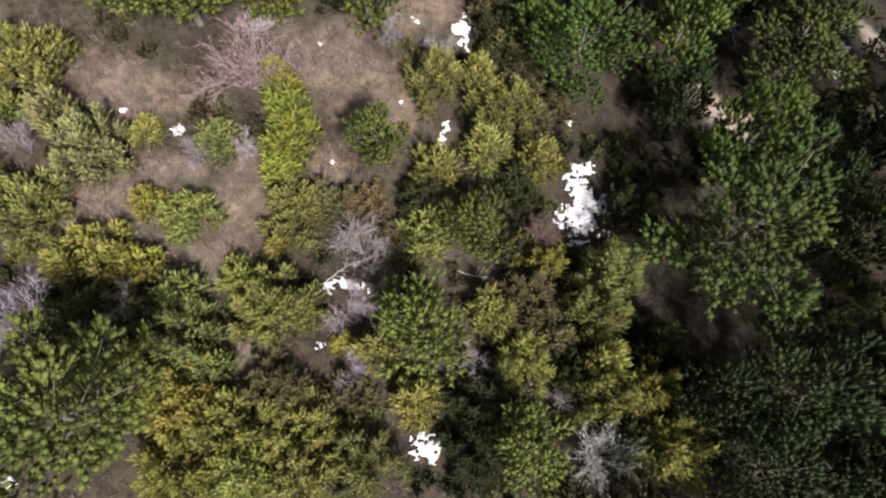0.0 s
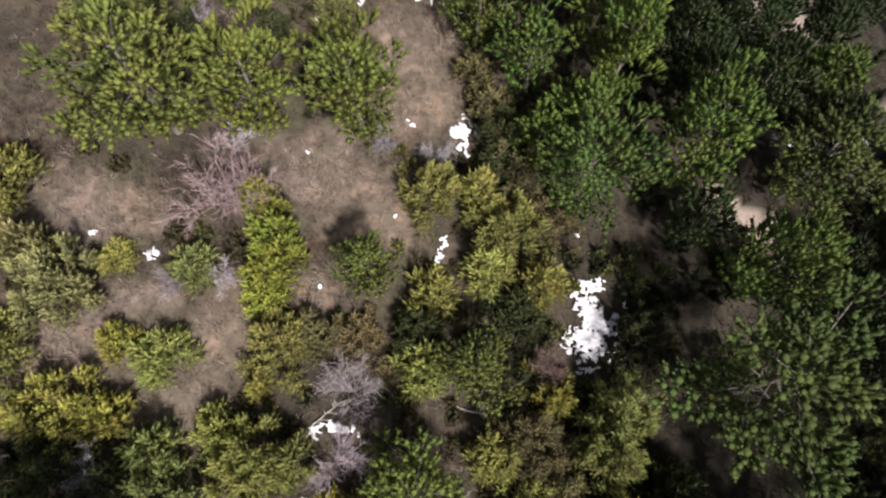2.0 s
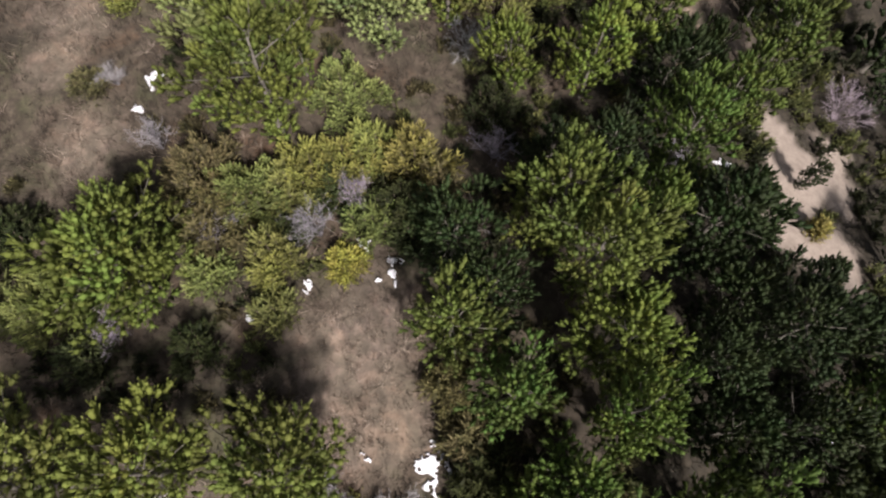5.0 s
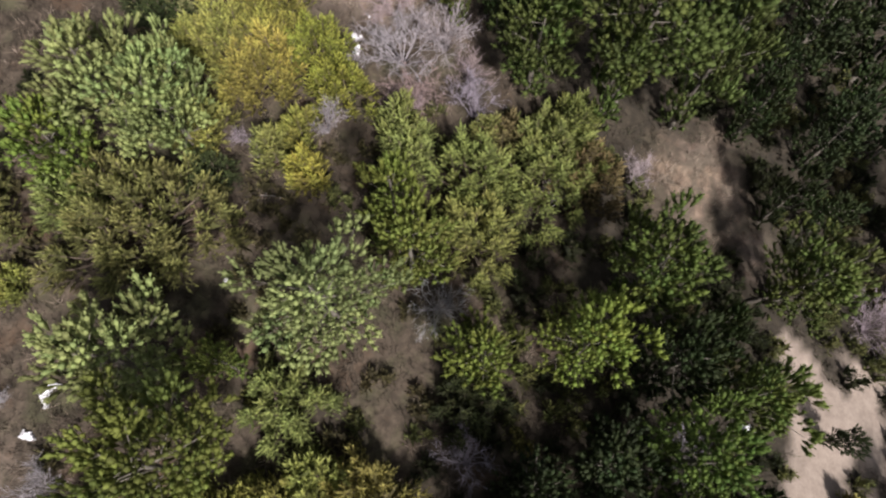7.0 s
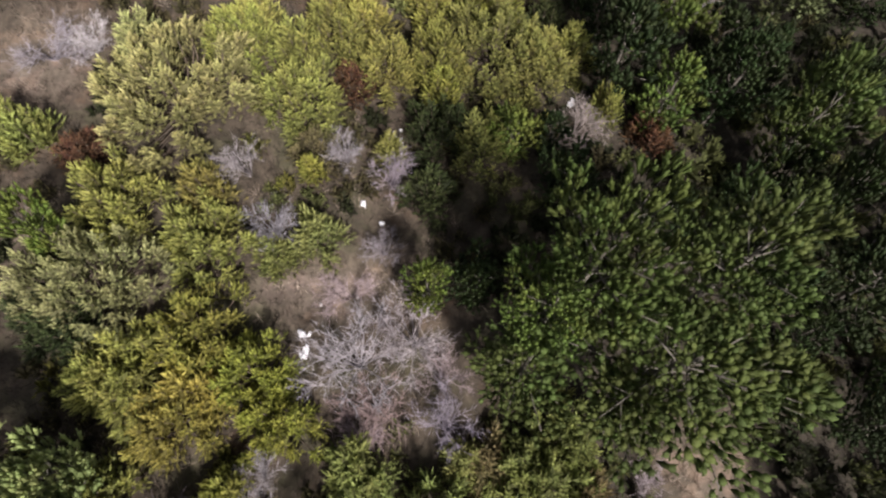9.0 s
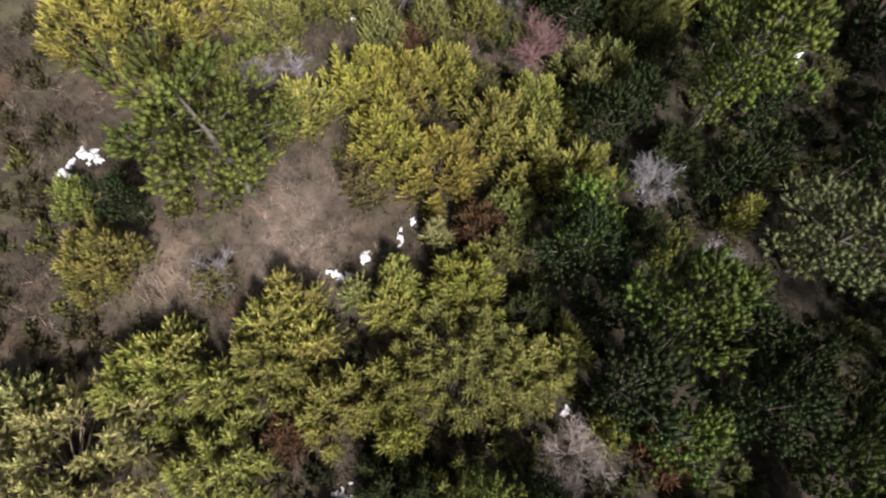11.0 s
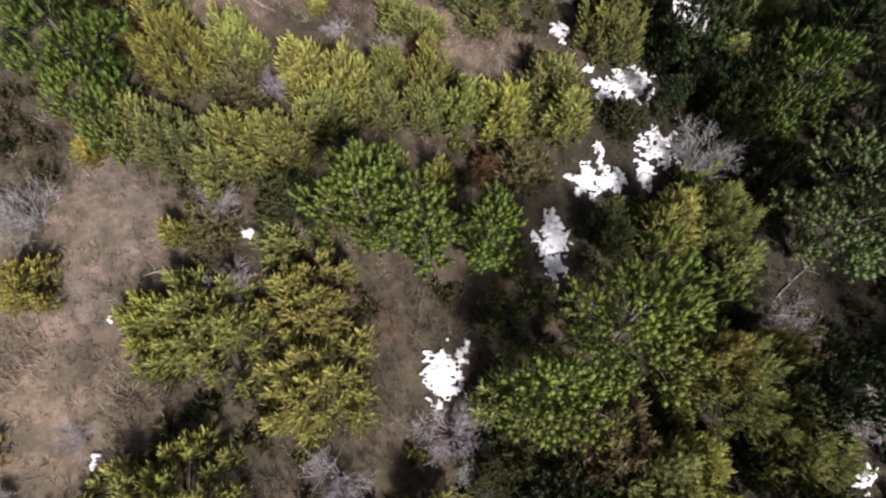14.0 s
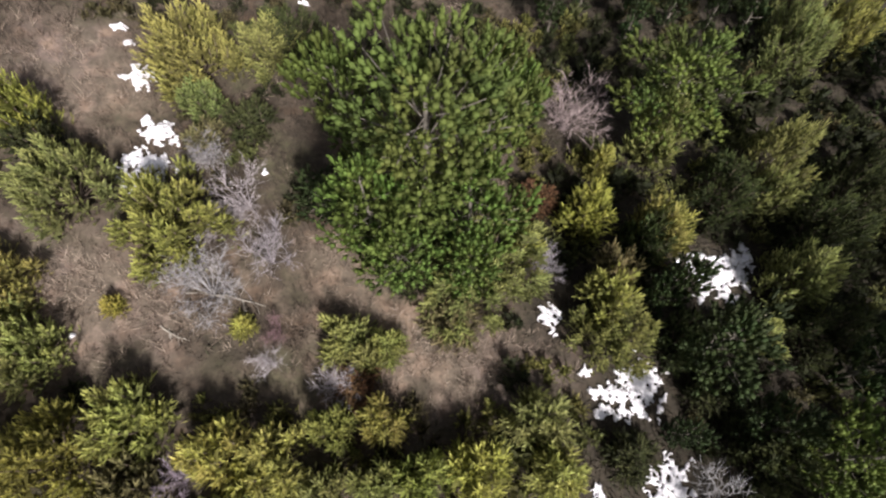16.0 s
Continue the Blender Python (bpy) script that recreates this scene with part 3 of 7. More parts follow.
def close_wood():
    """Under the wood on the lower side hardly any bare ground shows."""
    rng = random.Random(17)
    for y in np.arange(-3, 74, 0.5):
        for x in np.arange(-1.5, 13.5, 0.5):
            px, py = float(x) + rng.uniform(-0.2, 0.2), float(y) + rng.uniform(-0.2, 0.2)
            if litter_and_shade(px, py) < 0.5 or sandiness(px, py) > 0.05 or wornness(px, py) > 0.1:
                continue
            if any(abs(px - a) < r and math.hypot(px - a, py - b) < r for a, b, r in PLANTED):
                continue
            if rng.random() < 0.7:
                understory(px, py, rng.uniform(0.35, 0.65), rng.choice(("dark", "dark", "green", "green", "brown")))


def finish_understory():
    for tone, heap in UNDER.items():
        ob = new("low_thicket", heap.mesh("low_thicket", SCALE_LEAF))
        # a darkened copy of the plant tone, painting shade into the gaps
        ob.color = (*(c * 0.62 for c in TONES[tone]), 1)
        tagged(ob, "low " + JUNIPER_WORDS[tone].replace(" shrub", " growth") + " closing the gaps between larger shrubs, shade in its colour", "thicket", kind="stuff")


def bare_shrub(x, y, radius, height, tone):
    count[0] += 1
    PLANTED.append((x, y, radius * 0.7))
    rng = random.Random(count[0])
    stems, twigs = rng.choice(BARES)
    c = vary(rng, BARE_TONES[tone], 0.12)
    ob = stand("bare_shrub", [("trunk", stems, c), ("crown", twigs, c)], x, y, radius / 0.9, height / 1.3, rng.uniform(0, 6.3))
    tagged(ob, BARE_WORDS[tone] + " on the hillside", "shrub", "leafless shrubs on the hillside")


def snow_patch(x, y, rx, ry):
    """A remnant of old snow, ragged and holed, a few centimetres thick."""
    count[0] += 1
    PLANTED.append((x, y, max(rx, ry) + 0.35))
    seed = count[0] * 3.7
    if max(rx, ry) < 0.3:
        rx, ry = rx * 0.8, ry * 0.8
    step = max(0.016, min(0.028, min(rx, ry) / 7))
    nx, ny = int(rx * 1.5 / step) + 1, int(ry * 1.5 / step) + 1
    f = 1.9 / max(0.25, min(1.0, (rx + ry) / 2))

    def cover(i, j):
        px, py = i * step, j * step
        d = math.hypot(px / rx, py / ry)
        n = noise.fractal((px * f + seed, py * f - seed, seed), 0.8, 2.0, 4) * 0.85
        h = noise.noise((px * 8 + seed, py * 8, seed + 4)) * 0.5
        gap = noise.voronoi((px * 6.5 + seed, py * 6.5, seed))[0][0]  # tufts of grass stand through it
        fray = noise.noise((px * 17 + seed, py * 17, seed)) * 0.42
        return 0.92 - d + n * 0.9 + h + fray - 5.0 * max(0.0, 0.30 - gap)

    verts, faces, index = [], [], {}
    for j in range(-ny, ny + 1):
        for i in range(-nx, nx + 1):
            c = cover(i, j)
            if c > 0:
                index[i, j] = len(verts)
                px, py = x + i * step, y + j * step
                verts.append((px, py, lay(px, py) + 0.012 + 0.07 * min(1, c * 1.6) ** 0.5 + 0.035 * noise.noise((px * 6, py * 6, 2)) + 0.012 * noise.noise((px * 19, py * 19, 5))))
    for (i, j), k in list(index.items()):
        q = [index.get(t) for t in ((i, j), (i + 1, j), (i + 1, j + 1), (i, j + 1))]
        if None not in q:
            faces.append(tuple(q))
    root = list(range(len(verts)))

    def find(a):
        while root[a] != a:
            root[a] = root[root[a]]
            a = root[a]
        return a

    for fc in faces:
        for a in fc[1:]:
            root[find(a)] = find(fc[0])
    pieces = {}
    for fc in faces:
        pieces.setdefault(find(fc[0]), []).append(fc)
    for part in pieces.values():
        if len(part) > 5:
            snow_piece(verts, part)


def snow_piece(all_verts, faces):
    order, verts = {}, []
    for fc in faces:
        for v in fc:
            if v not in order:
                order[v] = len(verts)
                verts.append(all_verts[v])
    faces = [tuple(order[v] for v in fc) for fc in faces]
    edges = {(a, b) for fc in faces for a, b in zip(fc, fc[1:] + fc[:1])}
    skirt = {}
    for a, b in sorted(edges):
        if (b, a) in edges:
            continue
        for v in (a, b):
            if v not in skirt:
                skirt[v] = len(verts)
                px, py, pz = verts[v]
                verts.append((px, py, lay(px, py) - 0.03))
        faces.append((b, a, skirt[a], skirt[b]))
    ob = new("snow_patch", mesh_object("snow_patch", verts, faces, SNOW, True))
    tagged(ob, "ragged patch of old white snow lying on brown grass", "snow", "snow patches on the hillside")


BRANCH_TONES = {"pale": (0.44, 0.40, 0.37), "grey": (0.27, 0.25, 0.26), "dark": (0.075, 0.062, 0.055)}
BRANCH_WORDS = {"pale": "bleached fallen branch lying on dry grass", "grey": "grey fallen branch lying among the shrubs", "dark": "dark fallen trunk lying on the slope"}


def fallen_branch(x0, y0, x1, y1, thick, tone):
    """A dead branch on the ground: a crooked stem with side twigs."""
    count[0] += 1
    rng = random.Random(count[0])
    length = math.hypot(x1 - x0, y1 - y0)
    bow = rng.uniform(-0.1, 0.1) * length
    path = []
    for i in range(7):
        s = i / 6
        c = bow * math.sin(math.pi * s) + rng.uniform(-0.02, 0.02) * length
        px, py = x0 + (x1 - x0) * s - (y1 - y0) / length * c, y0 + (y1 - y0) * s + (x1 - x0) / length * c
        path.append(Vector((px - x0, py - y0, lay(px, py) - lay(x0, y0) + thick * 0.6 + 0.05 * math.sin(math.pi * s))))
    stem, twigs = Heap(), Heap()
    stem.tube(path, [thick * (1 - 0.11 * i) for i in range(7)], 6)
    for j in range(9):
        p = on_path(path, rng.uniform(0.2, 1.0))
        side = Vector((-(y1 - y0), x1 - x0, 0)).normalized() * rng.choice((-1, 1))
        d = (side + Vector((x1 - x0, y1 - y0, 0)).normalized() * rng.uniform(0.2, 1.1) + Vector((0, 0, rng.uniform(0.05, 0.5)))).normalized()
        q = p + d * length * rng.uniform(0.12, 0.35)
        twigs.tube([p, p.lerp(q, 0.5) + Vector((rng.uniform(-.03, .03), rng.uniform(-.03, .03), 0.02)), q], [thick * 0.4, thick * 0.28, thick * 0.12], 3)
    foot = new("fallen_branch")
    for part_name, heap in (("stem", stem), ("twigs", twigs)):
        ob = new(part_name, heap.mesh(part_name, BARK, True))
        ob.parent = foot
        ob.color = (*BRANCH_TONES[tone], 1)
    foot.matrix_basis = Matrix.Translation((x0, y0, lay(x0, y0)))
    tagged(foot, BRANCH_WORDS[tone], "branch", "fallen branches on the hillside")


# ---------------------------------------------------------------- grass and litter
def scatter_grass():
    rng = random.Random(5)
    heap = Heap()
    up = Vector((0, 0, 1))
    for _ in range(125000):
        x, y = rng.uniform(-13, 12), rng.uniform(-2, 73)
        if x > 3 and rng.random() < 0.6:
            continue
        if litter_and_shade(x, y) > rng.uniform(0.25, 0.9) or sandiness(x, y) > 0.3:
            continue
        g = noise.fractal((x * 0.6, y * 0.6, 4.0), 1.0, 2.0, 3)
        if g < rng.uniform(-0.8, 0.4):
            continue
        tall = 0.6 + 0.9 * max(0, g)
        tone = min(1, max(0, 0.03 + 0.66 * wornness(x, y) + 0.25 * g + rng.uniform(-0.3, 0.3)))
        base = Vector((x, y, lay(x, y) - 0.01))
        lean = Vector((rng.uniform(-0.5, 0.5), rng.uniform(-0.5, 0.5), 0.9)).normalized()
        if rng.random() < 0.035:  # a dry weed, bleached and branching
            for b in range(16):
                d = turned(rng, Vector((0, 0, 1)), rng.uniform(0.5, 1.25))
                d.z = abs(d.z) + 0.1
                root = base + d * rng.uniform(0, 0.12)
                heap.blade(root, root + turned(rng, d, 0.5) * rng.uniform(0.12, 0.32), 0.012, turned(rng, d, 1.2).cross(d).normalized(), rng.uniform(0.7, 1))
            continue
        for b in range(8):
            d = turned(rng, lean, rng.uniform(0.1, 0.9))
            d.z = abs(d.z)
            root = base + Vector((rng.uniform(-.09, .09), rng.uniform(-.09, .09), 0))
            heap.blade(root, root + d * rng.uniform(0.14, 0.5) * tall, 0.013, turned(rng, d, 1.2).cross(d).normalized(), min(1, max(0, tone + rng.uniform(-0.2, 0.2))))
    tagged(new("dry_grass", heap.mesh("dry_grass", STRAW)), "dry straw-coloured winter grass on the slope", "grass", kind="stuff")


def scatter_litter():
    rng = random.Random(6)
    heap = Heap()
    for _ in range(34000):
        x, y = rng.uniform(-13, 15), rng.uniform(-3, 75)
        if litter_and_shade(x, y) < rng.uniform(0.45, 1.0) or sandiness(x, y) > 0.3:
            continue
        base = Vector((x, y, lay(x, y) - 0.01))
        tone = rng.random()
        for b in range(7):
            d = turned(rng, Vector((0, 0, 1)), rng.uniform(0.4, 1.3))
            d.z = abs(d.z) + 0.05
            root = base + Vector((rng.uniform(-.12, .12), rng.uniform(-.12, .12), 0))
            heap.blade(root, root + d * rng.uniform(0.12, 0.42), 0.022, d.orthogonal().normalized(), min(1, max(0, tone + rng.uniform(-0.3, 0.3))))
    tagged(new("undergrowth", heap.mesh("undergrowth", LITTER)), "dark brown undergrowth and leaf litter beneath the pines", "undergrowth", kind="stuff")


scatter_grass()
scatter_litter()

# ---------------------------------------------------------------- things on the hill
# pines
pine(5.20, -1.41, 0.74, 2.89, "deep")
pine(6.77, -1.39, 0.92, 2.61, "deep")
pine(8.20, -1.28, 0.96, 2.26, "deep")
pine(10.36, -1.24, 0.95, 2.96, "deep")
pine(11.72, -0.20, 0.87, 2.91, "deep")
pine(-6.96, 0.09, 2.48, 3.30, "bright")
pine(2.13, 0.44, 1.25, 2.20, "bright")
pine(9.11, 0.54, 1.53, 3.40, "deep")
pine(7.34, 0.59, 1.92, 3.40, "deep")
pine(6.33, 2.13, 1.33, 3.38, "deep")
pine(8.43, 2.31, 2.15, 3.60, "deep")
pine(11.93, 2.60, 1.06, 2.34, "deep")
pine(-0.55, 3.01, 1.56, 2.40, "bright")
pine(13.39, 3.97, 0.92, 1.51, "deep")
pine(0.56, 5.73, 1.22, 2.10, "bright")
pine(7.04, 6.01, 2.93, 4.40, "mid")
pine(10.64, 6.74, 1.27, 3.38, "deep")
pine(-2.28, 7.80, 0.98, 1.90, "bright")
pine(10.70, 8.64, 0.99, 2.52, "deep")
pine(8.63, 8.75, 0.88, 2.25, "deep")
pine(11.99, 9.84, 0.88, 3.00, "deep")
pine(10.20, 9.87, 0.93, 2.03, "deep")
pine(5.90, 10.01, 0.85, 2.79, "deep")
pine(2.85, 10.67, 2.07, 3.20, "mid")
pine(-7.79, 11.12, 2.35, 3.30, "bright")
pine(11.37, 11.05, 0.71, 2.08, "deep")
pine(-5.49, 11.56, 1.63, 2.90, "bright")
pine(1.65, 11.53, 0.88, 2.20, "fresh")
pine(-3.01, 11.78, 1.76, 3.20, "bright")
pine(5.69, 11.73, 1.56, 4.00, "fresh")
pine(9.17, 12.00, 2.24, 3.38, "mid")
pine(2.74, 12.20, 1.10, 2.60, "fresh")
pine(9.26, 12.64, 1.26, 3.38, "deep")
pine(5.95, 13.54, 1.12, 3.12, "deep")
pine(3.54, 13.55, 1.23, 3.90, "fresh")
pine(1.33, 13.80, 1.13, 2.60, "fresh")
pine(13.33, 14.14, 0.70, 1.80, "deep")
pine(7.55, 13.76, 1.38, 3.12, "deep")
pine(9.25, 14.13, 1.49, 3.38, "fresh")
pine(5.41, 14.70, 1.29, 3.12, "deep")
pine(3.44, 15.00, 1.45, 3.40, "bright")
pine(-0.16, 15.04, 1.15, 2.60, "bright")
pine(-6.90, 15.25, 1.78, 2.90, "bright")
pine(-6.90, 16.08, 1.46, 2.60, "bright")
pine(9.44, 15.74, 1.35, 3.38, "deep")
pine(0.58, 15.95, 1.03, 2.40, "deep")
pine(7.28, 15.74, 1.90, 3.64, "deep")
pine(2.70, 16.58, 1.90, 4.20, "bright")
pine(6.20, 16.41, 1.12, 2.86, "deep")
pine(-0.29, 16.97, 1.36, 2.40, "deep")
pine(9.12, 17.71, 0.74, 2.09, "deep")
pine(2.07, 17.86, 1.59, 3.90, "bright")
pine(4.02, 17.94, 1.03, 3.64, "fresh")
pine(5.63, 18.08, 1.78, 3.64, "deep")
pine(7.39, 18.80, 0.81, 2.34, "deep")
pine(12.84, 19.35, 1.01, 2.67, "deep")
pine(-4.73, 19.45, 1.90, 3.90, "bright")
pine(7.08, 19.67, 0.69, 2.47, "deep")
pine(1.91, 19.69, 1.00, 2.20, "deep")
pine(3.43, 20.23, 1.13, 2.21, "deep")
pine(5.21, 20.55, 1.42, 3.38, "fresh")
pine(-6.08, 21.22, 1.58, 2.90, "pale")
pine(10.27, 21.56, 0.51, 1.30, "deep")
pine(-4.57, 21.50, 0.63, 2.00, "bright")
pine(6.55, 22.03, 1.29, 3.38, "fresh")
pine(0.67, 22.16, 0.97, 2.60, "bright")
pine(4.93, 22.53, 1.18, 3.12, "deep")
pine(2.92, 22.76, 1.31, 3.00, "bright")
pine(-2.58, 22.82, 1.83, 3.20, "pale")
pine(14.73, 24.46, 0.77, 1.83, "deep")
pine(6.09, 23.63, 0.63, 3.11, "deep")
pine(-1.11, 24.27, 1.06, 2.60, "bright")
pine(4.45, 24.57, 1.62, 3.60, "fresh")
pine(9.16, 25.37, 1.65, 3.20, "fresh")
pine(14.49, 26.24, 1.03, 1.66, "deep")
pine(-8.69, 25.46, 1.00, 2.40, "bright")
pine(-6.49, 26.50, 1.35, 3.00, "pale")
pine(-7.64, 26.53, 1.56, 3.30, "pale")
pine(14.75, 28.12, 0.79, 1.52, "deep")
pine(-6.58, 27.40, 0.74, 2.60, "pale")
pine(10.90, 28.00, 0.86, 1.99, "deep")
pine(9.08, 27.94, 0.78, 2.98, "deep")
pine(3.51, 29.62, 1.02, 3.60, "mid")
pine(10.82, 30.20, 1.43, 3.12, "deep")
pine(6.00, 30.26, 1.41, 4.60, "mid")
pine(1.48, 30.29, 1.58, 3.00, "mid")
pine(8.21, 30.46, 0.94, 2.73, "deep")
pine(13.80, 31.31, 0.97, 2.32, "deep")
pine(4.03, 30.37, 2.45, 5.60, "mid")
pine(1.74, 31.02, 1.09, 5.00, "fresh")
pine(2.06, 31.31, 1.55, 7.00, "mid")
pine(-8.36, 31.72, 0.66, 2.20, "bright")
pine(11.93, 31.77, 0.98, 2.95, "deep")
pine(-0.67, 31.68, 0.69, 2.60, "bright")
pine(4.80, 31.87, 1.90, 7.20, "mid")
pine(0.42, 32.11, 0.78, 2.00, "deep")
pine(8.96, 32.29, 0.81, 2.20, "deep")
pine(7.81, 33.06, 1.04, 2.99, "deep")
pine(10.06, 33.36, 1.73, 3.38, "deep")
pine(2.86, 33.86, 0.99, 2.07, "deep")
pine(12.24, 34.37, 0.91, 1.99, "deep")
pine(4.79, 34.24, 0.97, 2.61, "deep")
pine(6.55, 34.55, 1.06, 2.93, "deep")
pine(8.16, 34.66, 1.09, 2.68, "deep")
pine(2.35, 35.01, 0.78, 2.31, "deep")
pine(9.16, 35.28, 1.01, 4.16, "deep")
pine(0.95, 36.03, 0.88, 1.70, "bright")
pine(1.94, 36.16, 0.64, 1.76, "deep")
pine(8.29, 36.05, 0.79, 2.78, "deep")
pine(8.52, 37.28, 1.50, 4.00, "mid")
pine(4.87, 37.61, 1.11, 2.80, "fresh")
pine(12.67, 38.29, 0.78, 2.34, "deep")
pine(9.61, 38.34, 1.22, 3.64, "deep")
pine(6.72, 38.40, 1.43, 3.38, "deep")
pine(3.56, 38.44, 1.20, 3.38, "deep")
pine(7.77, 39.58, 0.76, 2.79, "deep")
pine(3.24, 40.23, 0.92, 2.20, "deep")
pine(6.73, 40.21, 1.14, 2.37, "deep")
pine(-6.99, 41.11, 0.57, 1.60, "deep")
pine(4.86, 40.17, 1.59, 4.16, "fresh")
pine(12.63, 40.76, 0.78, 1.70, "deep")
pine(2.66, 41.42, 1.32, 2.80, "deep")
pine(-4.95, 42.10, 2.00, 3.90, "bright")
pine(2.60, 42.27, 1.00, 2.60, "bright")
pine(9.04, 42.61, 2.10, 3.40, "muted")
pine(12.66, 44.07, 1.00, 1.81, "deep")
pine(6.61, 44.30, 0.81, 2.46, "deep")
pine(7.61, 44.85, 0.79, 2.78, "deep")
pine(3.37, 45.15, 0.92, 2.52, "deep")
pine(11.10, 45.86, 0.81, 2.65, "deep")
pine(4.20, 46.05, 0.80, 2.41, "deep")
pine(5.89, 45.81, 1.84, 5.90, "bright")
pine(8.20, 46.99, 0.87, 1.98, "deep")
pine(12.60, 47.30, 1.10, 1.63, "deep")
pine(2.61, 48.90, 1.02, 1.87, "deep")
pine(6.98, 49.14, 0.81, 2.30, "deep")
pine(8.34, 49.17, 0.98, 2.55, "deep")
pine(12.66, 50.30, 1.06, 1.77, "deep")
pine(1.91, 51.14, 1.46, 3.30, "bright")
pine(7.99, 51.81, 1.22, 3.90, "deep")
pine(3.30, 52.55, 1.90, 4.60, "bright")
pine(-0.86, 54.16, 1.15, 3.20, "bright")
pine(-1.97, 54.20, 1.31, 3.60, "bright")
pine(0.47, 54.32, 1.03, 2.80, "bright")
pine(-7.63, 55.37, 0.67, 2.40, "bright")
pine(8.74, 55.78, 2.10, 3.80, "muted")
pine(-7.87, 56.55, 1.24, 3.60, "fresh")
pine(11.49, 57.00, 0.74, 2.87, "deep")
pine(9.50, 57.75, 0.82, 2.64, "deep")
pine(11.25, 58.42, 1.12, 2.64, "deep")
pine(10.15, 58.66, 0.65, 2.94, "deep")
pine(7.91, 59.15, 1.25, 3.64, "fresh")
pine(5.02, 59.40, 0.55, 1.40, "deep")
pine(6.81, 59.59, 1.00, 2.6, "deep")
pine(5.58, 61.21, 1.18, 2.86, "deep")
pine(9.24, 61.16, 1.01, 3.38, "deep")
pine(0.25, 62.15, 0.92, 2.40, "fresh")
pine(-1.29, 62.17, 1.08, 2.60, "fresh")
pine(4.68, 62.40, 0.76, 2.93, "deep")
pine(-1.90, 62.78, 1.36, 3.60, "fresh")
pine(0.12, 63.20, 1.41, 3.60, "fresh")
pine(-3.23, 63.50, 0.69, 1.40, "deep")
pine(-0.86, 63.61, 2.39, 5.60, "fresh")
pine(12.42, 64.06, 1.07, 1.61, "deep")
pine(-2.83, 65.32, 1.07, 3.60, "fresh")
pine(0.37, 65.71, 1.23, 4.20, "fresh")
pine(12.51, 66.80, 1.07, 1.64, "deep")
pine(5.05, 67.55, 2.03, 3.40, "fresh")
pine(12.61, 69.92, 1.11, 2.31, "deep")
pine(1.99, 70.96, 0.69, 2.26, "deep")
pine(4.50, 71.42, 0.80, 2.29, "deep")
pine(12.56, 71.37, 1.05, 1.51, "deep")
pine(3.03, 72.39, 0.76, 1.64, "deep")
pine(5.80, 72.16, 0.97, 2.77, "deep")
pine(8.23, 72.15, 0.75, 2.72, "deep")
pine(7.16, 72.27, 0.65, 2.74, "deep")
pine(7.60, 8.90, 1.55, 4.00, "fresh")
pine(-1.55, 25.20, 0.80, 3.30, "bright")
pine(1.00, 66.90, 1.00, 2.70, "fresh")
# junipers and other evergreen shrubs
juniper(-5.49, -0.68, 1.14, 1.29, "gold")
juniper(-4.02, -0.65, 0.93, 1.29, "olive")
juniper(-2.76, -0.61, 1.12, 1.38, "olive")
juniper(-1.59, -0.14, 1.15, 1.47, "green")
juniper(-4.62, 0.16, 1.33, 1.38, "olive")
juniper(1.08, 0.24, 1.08, 1.23, "dark")
juniper(-3.02, 0.39, 1.16, 1.20, "olive")
juniper(-5.84, 0.77, 1.29, 1.38, "gold")
juniper(4.87, 0.86, 0.96, 1.76, "dark")
juniper(5.78, 0.95, 1.30, 2.19, "olive")
juniper(-2.15, 1.13, 1.01, 0.92, "brown")
juniper(1.99, 1.23, 1.03, 1.13, "dark")
juniper(-3.90, 1.25, 1.07, 1.10, "brown")
juniper(-0.56, 1.29, 0.92, 1.37, "olive")
juniper(1.14, 1.40, 1.20, 1.23, "dark")
juniper(-5.37, 1.60, 0.74, 1.10, "green")
juniper(-9.05, 1.67, 0.96, 1.01, "dark")
juniper(4.06, 1.96, 1.09, 2.04, "olive")
juniper(-6.09, 2.16, 1.15, 1.29, "green")
juniper(5.30, 2.16, 1.11, 2.04, "olive")
juniper(-7.13, 2.29, 1.07, 1.20, "dark")
juniper(-8.53, 2.39, 1.15, 1.10, "dark")
juniper(-1.64, 2.44, 0.77, 1.37, "olive")
juniper(3.20, 2.45, 0.82, 1.46, "dark")
juniper(-2.56, 2.55, 0.43, 0.64, "gold")
juniper(1.92, 2.58, 1.20, 1.33, "olive")
juniper(6.39, 2.73, 1.01, 1.76, "dark")
juniper(4.09, 2.80, 0.93, 1.89, "olive")
juniper(-4.29, 3.12, 1.22, 1.47, "olive")
juniper(-6.37, 3.22, 0.93, 1.20, "green")
juniper(-3.40, 3.28, 0.73, 1.20, "green")
juniper(2.86, 3.30, 0.91, 1.13, "brown")
juniper(5.42, 3.56, 1.02, 1.76, "dark")
juniper(1.09, 3.76, 0.86, 1.43, "olive")
juniper(-8.60, 3.77, 1.32, 1.05, "gold")
juniper(-5.14, 3.84, 0.78, 1.10, "olive")
juniper(-7.64, 3.81, 0.92, 0.95, "gold")
juniper(2.15, 4.10, 1.20, 1.13, "brown")
juniper(3.72, 4.05, 1.11, 1.89, "green")
juniper(-10.34, 4.80, 1.27, 1.38, "olive")
juniper(4.15, 4.99, 1.29, 2.04, "green")
juniper(-4.50, 4.83, 0.52, 0.63, "gold")
juniper(2.56, 5.32, 0.68, 1.33, "gold")
juniper(-6.75, 5.32, 1.03, 0.84, "olive")
juniper(-0.81, 5.70, 0.98, 1.16, "olive")
